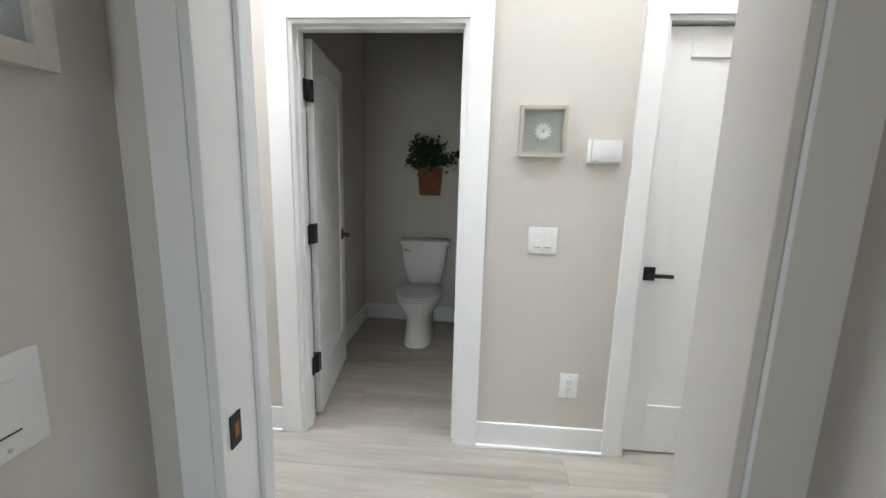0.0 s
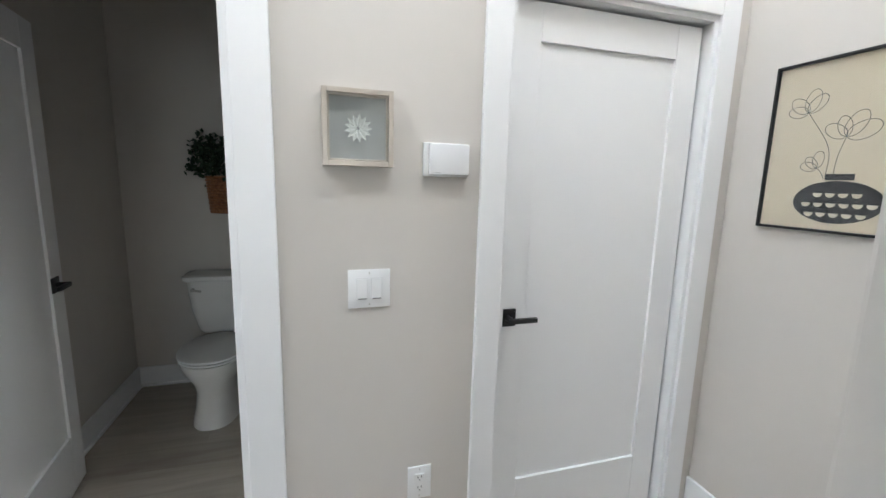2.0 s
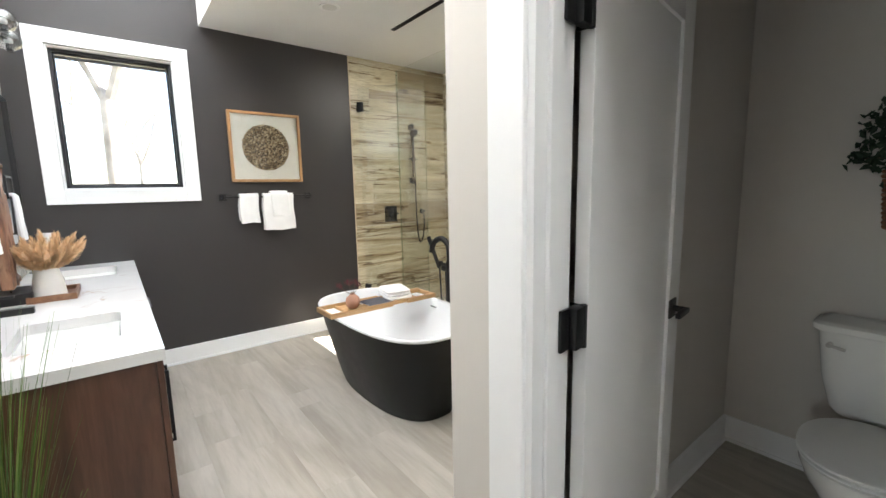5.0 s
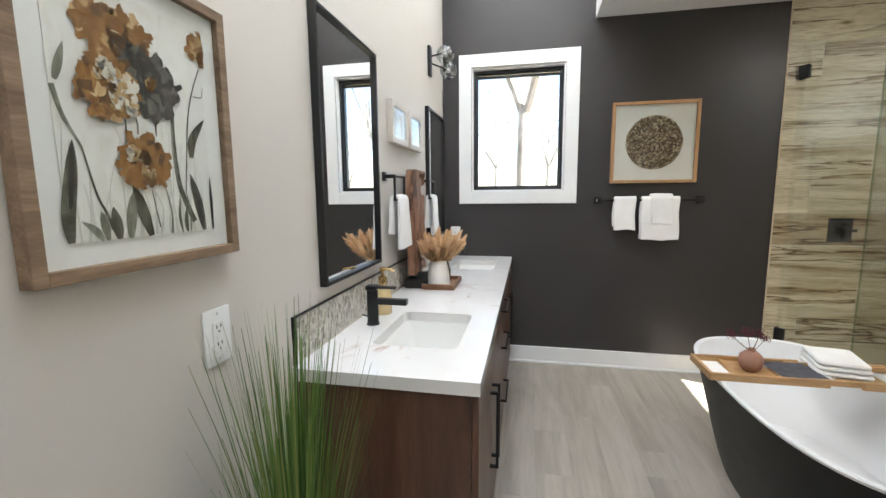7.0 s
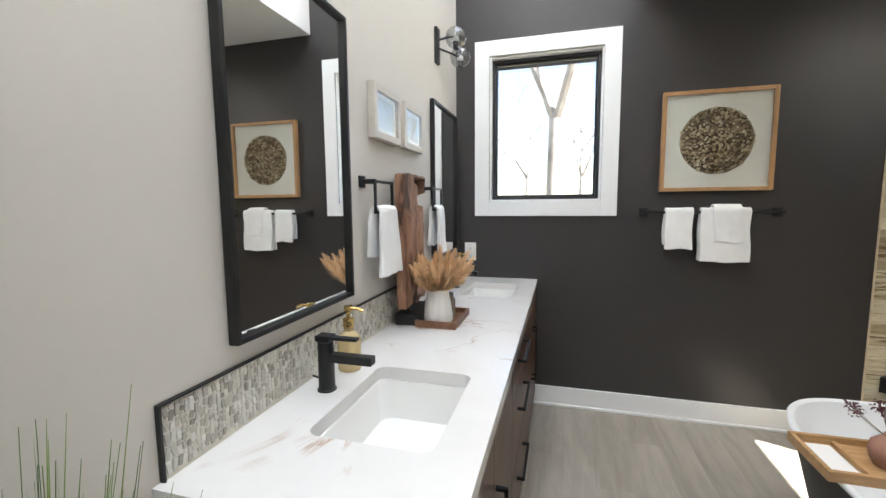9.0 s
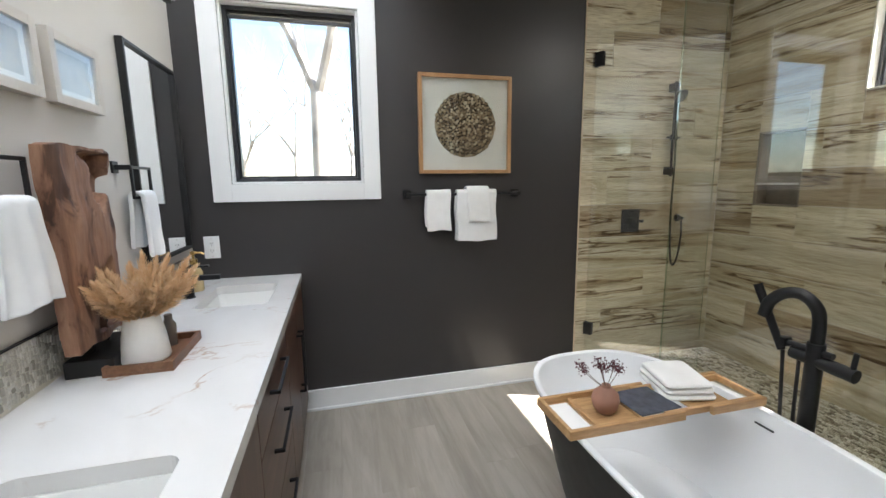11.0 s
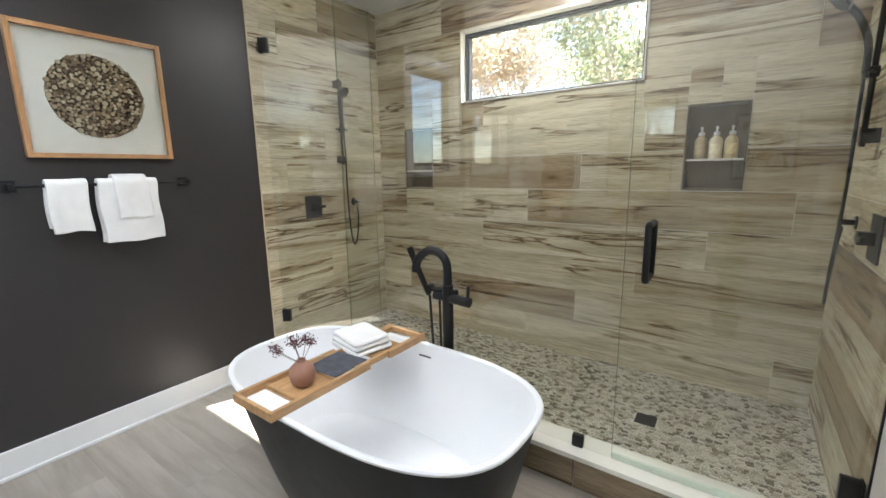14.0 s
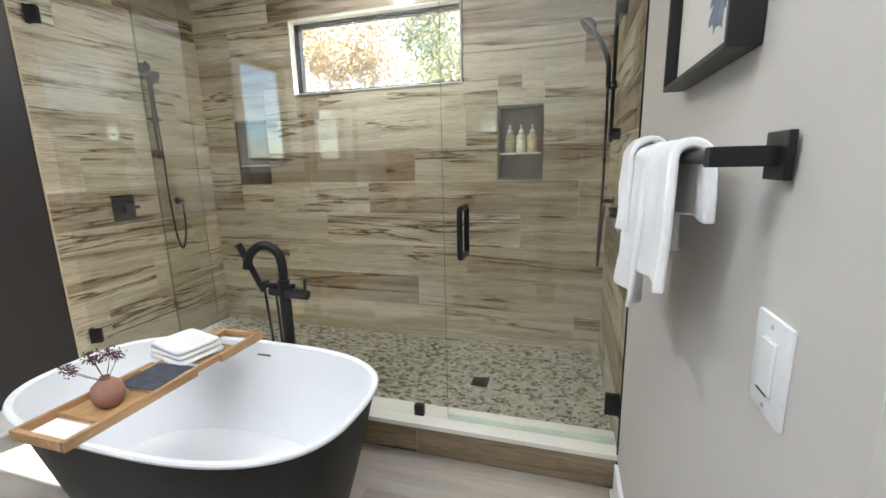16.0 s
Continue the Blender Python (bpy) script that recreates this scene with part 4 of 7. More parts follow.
def niche(x0, x1, z0, z1, shelf):
    t = thing("shower_niche", "recessed tiled niche with a pale shelf", "niche", ((x0 + x1) / 2, NY, z0), group="shower niches")
    w, h = (x1 - x0) / 2, z1 - z0
    part("trim", ring(bmesh.new(), "y", -0.004, 0.012, -w - 0.004, w + 0.004, -0.004, h + 0.004, 0.006), paint("dark niche edge", (0.20, 0.17, 0.13), 0.4), t)
    side = paint("niche side tile", (0.28, 0.23, 0.17), 0.4, 0.15, 14)
    part("lining", boxes((-w, -w + 0.006, 0.012, 0.098, 0, h), (w - 0.006, w, 0.012, 0.098, 0, h), (-w, w, 0.012, 0.098, 0, 0.006), (-w, w, 0.012, 0.098, h - 0.006, h)), side, t)
    part("shelf", boxes((-w + 0.006, w - 0.006, 0.004, 0.098, shelf - z0 - 0.006, shelf - z0 + 0.006), bev=0.001), M_SLAB, t, "pale stone shelf")


niche(-1.888, -1.598, 1.27, 1.745, 1.44)
niche(-4.005, -3.715, 1.255, 1.745, 1.40)


def pump_bottle(name, label, at, col, r=0.032, h=0.12):
    t = thing(name, label, "bottle", at, 0, "shower bottles")
    bm = bmesh.new()
    lathe(bm, [(0, 0), (r * 0.94, 0), (r, 0.006), (r, h * 0.72), (r * 0.8, h * 0.86), (r * 0.42, h * 0.95), (r * 0.40, h), (0, h)], 24)
    part("bottle", bm, paint(name + " body", col, 0.3, 0.06, 20), t, "", True)
    bm = bmesh.new()
    lathe(bm, [(0, h), (r * 0.48, h), (r * 0.48, h + 0.016), (0.005, h + 0.02), (0.005, h + 0.04), (0, h + 0.04)], 18)
    box(bm, -0.007, 0.007, -0.038, 0.007, h + 0.036, h + 0.046, 0.002)
    part("pump", bm, M_PLASTIC, t, "white pump", True)
    bm = bmesh.new()
    for i in range(9):
        a0, a1 = radians(-90 - 50 + i * 11.1), radians(-90 - 50 + (i + 1) * 11.1)
        q = r + 0.0006
        bm.faces.new([bm.verts.new((q * math.cos(a), q * math.sin(a), z)) for a, z in ((a0, h * 0.18), (a1, h * 0.18), (a1, h * 0.62), (a0, h * 0.62))])
    part("label", bm, paint(name + " label", tuple(min(1, c * 1.25) for c in col), 0.5, 0.2, 60), t, "printed paper label")
    return t


for k, (bx, col) in enumerate(((-1.815, (0.42, 0.36, 0.22)), (-1.742, (0.72, 0.64, 0.47)), (-1.668, (0.62, 0.52, 0.30)))):
    pump_bottle("soap_bottle", ("olive", "cream", "tan")[k] + " pump bottle with a printed label in the niche", (bx, NY + 0.05, 1.447), col, 0.034, 0.13)

# ---- tub filler ----
fill = thing("tub_filler", "matte black floor-standing tub filler with hand shower", "tub filler", (-2.715, 3.285, 0))
bm = bmesh.new()
cyl(bm, (0, 0, 0), (0, 0, 0.012), 0.045, seg=28)
cyl(bm, (0, 0, 0.012), (0, 0, 0.86), 0.027, seg=24)
part("column", bm, M_BLACK, fill, "", True)
bm = bmesh.new()
tube(bm, curve_pts([(0, 0, 0.84), (0, 0, 0.93), (-0.012, -0.003, 0.985), (-0.055, -0.012, 1.022), (-0.105, -0.024, 1.018), (-0.15, -0.036, 0.975), (-0.165, -0.04, 0.915)], 6), 0.021, 16)
part("spout", bm, M_BLACK, fill, "", True)
bm = bmesh.new()
cyl(bm, (-0.075, 0, 0.80), (0.125, 0, 0.79), 0.024, seg=20)
cyl(bm, (0.112, 0, 0.79), (0.118, 0, 0.87), 0.008, seg=12)
part("mixer", bm, M_BLACK, fill, "", True)
bm = bmesh.new()
cyl(bm, (-0.10, -0.01, 0.83), (-0.005, 0, 0.83), 0.012, seg=14)
cyl(bm, (0.0, 0, 0.83), (0.055, 0, 0.83), 0.012, seg=14)
box(bm, -0.115, -0.085, -0.03, 0.01, 0.815, 0.85, 0.006)
part("holder", bm, M_BLACK, fill, "", True)
bm = bmesh.new()
cyl(bm, (-0.10, -0.02, 0.80), (-0.205, -0.035, 1.03), 0.0135, 0.016, 16)
part("handset", bm, M_BLACK, fill, "", True)
bm = bmesh.new()
tube(bm, curve_pts([(-0.095, -0.02, 0.80), (-0.085, -0.02, 0.65), (-0.075, -0.015, 0.45), (-0.06, -0.01, 0.30), (-0.03, 0.0, 0.28), (-0.05, 0.01, 0.5), (-0.055, 0.01, 0.70), (-0.05, 0.0, 0.79)], 8), 0.0065, 8)
part("hose", bm, M_BLACK, fill, "black hose", True)


# ---- towels ----
def towel_mat(name):
    m, n, l, b = node_mat(name)
    v = coords(n, l)
    f = noise_tex(n, l, v, 330, 3, 0.75)
    l.new(ramp(n, l, noise_tex(n, l, v, 9, 4), [(0.3, (0.83, 0.825, 0.81)), (0.7, (0.90, 0.895, 0.88))]), b.inputs["Base Color"])
    bump_from(n, l, b, f, 0.55, 0.003)
    b.inputs["Roughness"].default_value = 0.95
    b.inputs["Sheen Weight"].default_value = 0.3
    return m


M_TOWEL = towel_mat("white terry")


def drape(width, front, back, thick=0.016, r=0.012, seed=0, wave=0.006, flare=0.0, fluff=0.0015):
    """Cloth hung over a bar along x at the origin; the front falls on the -y side. fluff: how far the pile stands out."""
    rnd = random.Random(seed)
    prof = []
    n1 = 20
    for k in range(n1 + 1):
        prof.append((-1, -front * (1 - k / n1)))
    for k in range(1, 10):
        a = math.pi * k / 10
        prof.append((-math.cos(a), math.sin(a)))
    for k in range(n1 + 1):
        prof.append((1, -back * k / n1))
    ph = [rnd.uniform(0, 6.28) for _ in range(4)]
    nx = 30

    def point(u, k, off):
        s, q = prof[k]
        x = (u - 0.5) * width
        if q > 0 or (abs(s) < 1):
            y, z, depth = s * (r + off), q * (r + off), 0
        else:
            depth = -q
            y, z = s * (r + off), q
        wob = wave * (0.25 + 2.5 * depth) * (math.sin(9 * u + ph[0] + s) + 0.6 * math.sin(17 * u + ph[1] - 2 * s))
        x += 0.004 * math.sin(depth * 22 + ph[2]) + (u - 0.5) * flare * depth
        z += 0.004 * math.sin(7 * u + ph[3]) if depth > 0.01 else 0
        p = Vector((x, y + wob + s * depth * 0.03, z))
        if off > 0.004:
            g = fluff * (0.35 * noise.noise(p * 60 + Vector((seed, 0, 0))) + 2.2 * noise.noise(p * 13 + Vector((0, seed, 0))))
            p += Vector((0.4 * g, s * g, g))
        return p
    bm = bmesh.new()
    outer = [[bm.verts.new(point(i / nx, k, thick)) for i in range(nx + 1)] for k in range(len(prof))]
    inn = [[bm.verts.new(point(i / nx, k, 0.002)) for i in range(nx + 1)] for k in range(len(prof))]
    K = len(prof) - 1
    for g in (outer, inn):
        for k in range(K):
            for i in range(nx):
                bm.faces.new((g[k][i], g[k][i + 1], g[k + 1][i + 1], g[k + 1][i]))
    for k in range(K):
        for i in (0, nx):
            bm.faces.new((outer[k][i], outer[k + 1][i], inn[k + 1][i], inn[k][i]))
    for k in (0, K):
        for i in range(nx):
            bm.faces.new((outer[k][i], outer[k][i + 1], inn[k][i + 1], inn[k][i]))
    return bm


def soften(ob, w=0.004):
    b = ob.modifiers.new("edge", "BEVEL")
    b.width, b.segments, b.limit_method = w, 2, "ANGLE"
    return ob


def hung_towel(name, label, at, rz, *a, soft=0.004, **k):
    ob = new(name, mesh_of(name, drape(*a, **k), M_TOWEL, True))
    ob.matrix_basis = pose(*at, 0, 0, rz)
    soften(ob, soft)
    return tagged(ob, label, "towel")


# towel bar on the dark wall: bar along y, 65 mm off the wall
def towel_bar(label, at, rz, length, square=True):
    """Bar along local x, wall at local y = +0.065."""
    t = thing("towel_bar", label, "towel bar", at, rz, "towel bars")
    bm = bmesh.new()
    h = length / 2
    cyl(bm, (-h, 0, 0), (h, 0, 0), 0.0085, seg=14)
    part("bar", bm, M_BLACK, t, "", True)
    for s in (-1, 1):
        bm = boxes((s * h - 0.012, s * h + 0.012, -0.014, 0.06, -0.012, 0.012), bev=0.002)
        box(bm, s * h - 0.028, s * h + 0.028, 0.056, 0.065, -0.028, 0.028, 0.002)
        part("post", bm, M_BLACK, t)
    return t


TBX = WX + 0.065
towel_bar("matte black towel bar on the charcoal wall", (TBX, 2.465, 1.362), 90, 0.73)
hung_towel("hand_towel", "small folded white towel on the black bar", (TBX, 2.285, 1.362), 90, 0.155, 0.225, 0.2, 0.02, 0.010, seed=3, wave=0.002)
hung_towel("bath_towel", "folded white towel on the black bar", (TBX, 2.535, 1.362), 90, 0.265, 0.30, 0.3, 0.02, 0.010, seed=4, wave=0.002)
hung_towel("hand_towel", "small white towel folded over the larger one", (TBX, 2.545, 1.366), 90, 0.15, 0.18, 0.16, 0.014, 0.032, seed=5, wave=0.0015)

TWX = TX - 0.07
towel_bar("matte black towel bar on the greige wall", (TWX, 2.575, 1.382), -90, 0.64)
hung_towel("bath_towel", "thick white terry towel draped over the bar", (TWX, 2.462, 1.382), -90, 0.185, 0.205, 0.095, 0.018, 0.013, seed=11, wave=0.006, soft=0.007, flare=0.2, fluff=0.0025)
hung_towel("bath_towel", "long white terry towel draped over the bar", (TWX, 2.68, 1.384), -90, 0.25, 0.30, 0.18, 0.016, 0.013, seed=12, wave=0.012, soft=0.006, flare=0.12, fluff=0.002)
hung_towel("hand_towel", "short white terry towel folded over the longer one", (TWX, 2.765, 1.386), -90, 0.12, 0.165, 0.10, 0.014, 0.031, seed=14, wave=0.010, soft=0.006, flare=0.1, fluff=0.002)


def towel_ring(x):
    t = thing("towel_ring", "matte black square towel ring", "towel ring", (x, SY, 1.508), 0, "towel rings")
    bm = boxes((-0.022, 0.022, 0, 0.008, -0.022, 0.022), (-0.009, 0.009, 0.006, 0.06, -0.009, 0.009), bev=0.002)
    part("mount", bm, M_BLACK, t)
    bm = bmesh.new()
    for a, b in (((0, 0), (-0.16, 0)), ((0, 0), (0, -0.115)), ((-0.16, 0), (-0.16, -0.115)), ((0, -0.115), (-0.16, -0.115))):
        x0, x1 = sorted((a[0], b[0]))
        z0, z1 = sorted((a[1], b[1]))
        box(bm, x0 - 0.005, x1 + 0.005, 0.052, 0.062, z0 - 0.005, z1 + 0.005, 0.001, 1)
    part("ring", bm, M_BLACK, t)


towel_ring(-2.80)
hung_towel("hand_towel", "white hand towel hung from the square ring", (-2.88, SY + 0.057, 1.394), 180, 0.148, 0.245, 0.17, 0.016, 0.010, seed=21, wave=0.008, flare=0.25)
towel_ring(-3.53)
hung_towel("hand_towel", "white hand towel hung from the second ring", (-3.61, SY + 0.057, 1.394), 180, 0.135, 0.235, 0.2, 0.018, 0.010, seed=22, wave=0.008)


# ---- pictures ----
M_MATTE = paint("white mat board", (0.87, 0.86, 0.84), 0.85, 0.015, 4, 300, 0.05)
M_OAK = wood("honey oak frame", (0.42, 0.22, 0.09), (0.52, 0.29, 0.13), (0.60, 0.36, 0.18), "y", 1.5, 0.4, 0.1)
M_OAKZ = wood("honey oak frame upright", (0.42, 0.22, 0.09), (0.52, 0.29, 0.13), (0.60, 0.36, 0.18), "z", 1.5, 0.4, 0.1)
M_RUSTIC = wood("weathered brown frame", (0.15, 0.09, 0.05), (0.26, 0.17, 0.10), (0.36, 0.25, 0.16), "x", 2.0, 0.6, 0.3, 1.5)
M_CHAMP = paint("champagne frame", (0.52, 0.46, 0.39), 0.35, 0.06, 20, 300, 0.05, metal=0.3)
M_GREIGEFRAME = paint("pale taupe frame", (0.60, 0.55, 0.49), 0.5, 0.05, 20, 300, 0.05)
M_INK = paint("charcoal ink", (0.035, 0.034, 0.036), 0.8, 0.3, 60)


def framed(name, label, at, rz, w, h, face, depth, mat, back=M_MATTE, glazed=True, mat_z=None):
    """Picture in the local xz plane facing -y, wall at y = 0: four rails, a backing board and glass."""
    t = thing(name, label, "picture", at, rz)
    for a, b in ((-w / 2, -w / 2 + face), (w / 2 - face, w / 2)):
        part("frame_stile", boxes((a, b, -depth, -0.001, -h / 2, h / 2), bev=0.0015), mat_z or mat, t)
    for c, d in ((-h / 2, -h / 2 + face), (h / 2 - face, h / 2)):
        part("frame_rail", boxes((-w / 2 + face, w / 2 - face, -depth, -0.001, c, d), bev=0.0015), mat, t)
    part("backing", boxes((-w / 2 + face, w / 2 - face, -depth * 0.45, -0.002, -h / 2 + face, h / 2 - face)), back, t)
    if glazed:
        g = part("glass", boxes((-w / 2 + face, w / 2 - face, -depth + 0.004, -depth + 0.006, -h / 2 + face, h / 2 - face)), M_GLASS, t)
        g.visible_shadow = False
    return t


def splash(bm, cx, cz, rx, rz, y, seed, rough=0.18, n=48, tilt=0.0):
    """A brushed blot with a ragged edge in the xz plane."""
    rnd = random.Random(seed)
    ph = [rnd.uniform(0, 6.28) for _ in range(6)]
    c = bm.verts.new((cx, y, cz))
    ringv = []
    for i in range(n):
        a = 2 * math.pi * i / n
        k = 1 + rough * (0.5 * math.sin(3 * a + ph[0]) + 0.4 * math.sin(5 * a + ph[1]) + 0.35 * math.sin(11 * a + ph[2]) + 0.25 * math.sin(19 * a + ph[3])) + rnd.uniform(-0.3, 0.3) * rough
        x, z = rx * k * math.cos(a), rz * k * math.sin(a)
        ringv.append(bm.verts.new((cx + x * math.cos(tilt) - z * math.sin(tilt), y, cz + x * math.sin(tilt) + z * math.cos(tilt))))
    for i in range(n):
        bm.faces.new((c, ringv[i], ringv[(i + 1) % n]))
    return bm


def stroke(bm, pts, y, w0, w1, leaf=False):
    """A flat tapering brush stroke through (x, z) points."""
    p = curve_pts([(a, 0, b) for a, b in pts], 6)
    prev = None
    for i, q in enumerate(p):
        d = (p[min(i + 1, len(p) - 1)] - p[max(i - 1, 0)]).normalized()
        nrm = Vector((-d.z, 0, d.x))
        u = i / (len(p) - 1)
        w = (max(w0 * math.sin(math.pi * (0.12 + 0.88 * u)) ** 0.8, 0.0008) if leaf else w0 + (w1 - w0) * u) / 2
        pair = (bm.verts.new(q + nrm * w + Vector((0, y, 0))), bm.verts.new(q - nrm * w + Vector((0, y, 0))))
        if prev:
            bm.faces.new((prev[0], prev[1], pair[1], pair[0]))
        prev = pair
    return bm


def brushed(name, lo, mid, hi):
    m, n, l, b = node_mat(name)
    v = coords(n, l, (1, 1, 0.45))
    l.new(ramp(n, l, noise_tex(n, l, v, 34, 6, 0.7, 1.5), [(0.3, lo), (0.5, mid), (0.7, hi)]), b.inputs["Base Color"])
    bump_from(n, l, b, noise_tex(n, l, v, 140, 4), 0.25, 0.002)
    b.inputs["Roughness"].default_value = 0.75
    return m


# large flower print on the vanity wall
fx, fz, fw, fh = -1.480, 1.552, 0.424, 0.526
flower = framed("flower_print", "large framed print of rust and charcoal poppies", (fx, SY, fz), 180, fw, fh, 0.021, 0.028, M_RUSTIC, glazed=True)
FC = brushed("print ground", (0.74, 0.71, 0.65), (0.82, 0.80, 0.76), (0.86, 0.85, 0.82))
PW0, PW1, PZ0, PZ1 = -1.629, -1.330, 1.346, 1.757      # the printed sheet on the wall
part("print", boxes((-(PW1 - fx), -(PW0 - fx), -0.0145, -0.0125, PZ0 - fz, PZ1 - fz)), FC, flower)
PIGMENTS = {
    "rust": brushed("rust pigment", (0.15, 0.06, 0.015), (0.29, 0.13, 0.03), (0.44, 0.24, 0.08)),
    "deep": brushed("deep rust pigment", (0.06, 0.028, 0.012), (0.14, 0.065, 0.02), (0.25, 0.12, 0.04)),
    "pale": brushed("pale ochre pigment", (0.40, 0.24, 0.09), (0.54, 0.36, 0.17), (0.68, 0.54, 0.34)),
    "cream": brushed("cream pigment", (0.55, 0.42, 0.27), (0.72, 0.66, 0.56), (0.80, 0.77, 0.70)),
    "dark": brushed("charcoal pigment", (0.018, 0.016, 0.015), (0.042, 0.037, 0.033), (0.10, 0.088, 0.076)),
    "ash": brushed("ash pigment", (0.07, 0.062, 0.054), (0.13, 0.115, 0.10), (0.21, 0.19, 0.165)),
    "stem": brushed("olive grey pigment", (0.026, 0.026, 0.018), (0.075, 0.072, 0.05), (0.20, 0.195, 0.145)),
    "leaf": brushed("grey green pigment", (0.10, 0.10, 0.07), (0.22, 0.22, 0.17), (0.40, 0.39, 0.33)),
    "wash": brushed("thin grey wash", (0.52, 0.50, 0.45), (0.62, 0.60, 0.55), (0.72, 0.70, 0.65))}
PAINT = {k: bmesh.new() for k in PIGMENTS}
rnd = random.Random(17)
level = [0.0]


def fp(x, z):
    """A wall point as a point of the print (which hangs facing into the room), kept on the sheet."""
    return (-(min(max(x, PW0 + 0.001), PW1 - 0.001) - fx), min(max(z, PZ0 + 0.001), PZ1 - 0.001) - fz)


def dab(kind, pts, w0, w1, leaf=False, base=-0.0150):
    level[0] += 1
    stroke(PAINT[kind], [fp(*q) for q in pts], base - 0.0000012 * (level[0] % 800), w0, w1, leaf)


def bloom(cx, cz, rx, rz, kinds, count, base):
    """A loose flower head built of overlapping short brush strokes, turning round the heart."""
    if count > 40:
        for q in range(14):
            a = rnd.uniform(0, 6.283)
            u = 0.42
            dab(kinds[0], [(cx + rx * u * (math.cos(a) - math.sin(a)), cz + rz * u * (math.sin(a) + math.cos(a))), (cx + rx * u * math.cos(a), cz + rz * u * math.sin(a)), (cx + rx * u * (math.cos(a) + math.sin(a)), cz + rz * u * (math.sin(a) - math.cos(a)))], 0.9 * min(rx, rz), 0.7 * min(rx, rz), False, base + 0.0003)
    for k in range(count):
        a = rnd.uniform(0, 6.283)
        r = rnd.uniform(0.05, 0.86) ** 0.6
        x0, z0 = cx + rx * r * math.cos(a), cz + rz * r * math.sin(a)
        turn = a + rnd.choice((0.0, 0.0, 1.4, -1.4)) + rnd.gauss(0, 0.5)
        ln = rnd.uniform(0.22, 0.48) * min(rx, rz)
        x1, z1 = x0 + ln * math.cos(turn), z0 + ln * math.sin(turn)
        xm, zm = (x0 + x1) / 2 + rnd.gauss(0, 0.002), (z0 + z1) / 2 + rnd.gauss(0, 0.002)
        dab(rnd.choice(kinds), [(x0, z0), (xm, zm), (x1, z1)], rnd.uniform(0.010, 0.022), rnd.uniform(0.006, 0.014), False, base)


# washes and thin far stems
for k in range(22):
    x0 = -1.338 - 0.0135 * k + rnd.uniform(-0.006, 0.006)
    top = rnd.uniform(1.40, 1.56)
    dab("wash", [(x0, 1.348), (x0 + rnd.gauss(0, 0.007), (1.348 + top) / 2), (x0 + rnd.gauss(0, 0.011), top)], rnd.uniform(0.002, 0.007), 0.001, False, -0.0147)
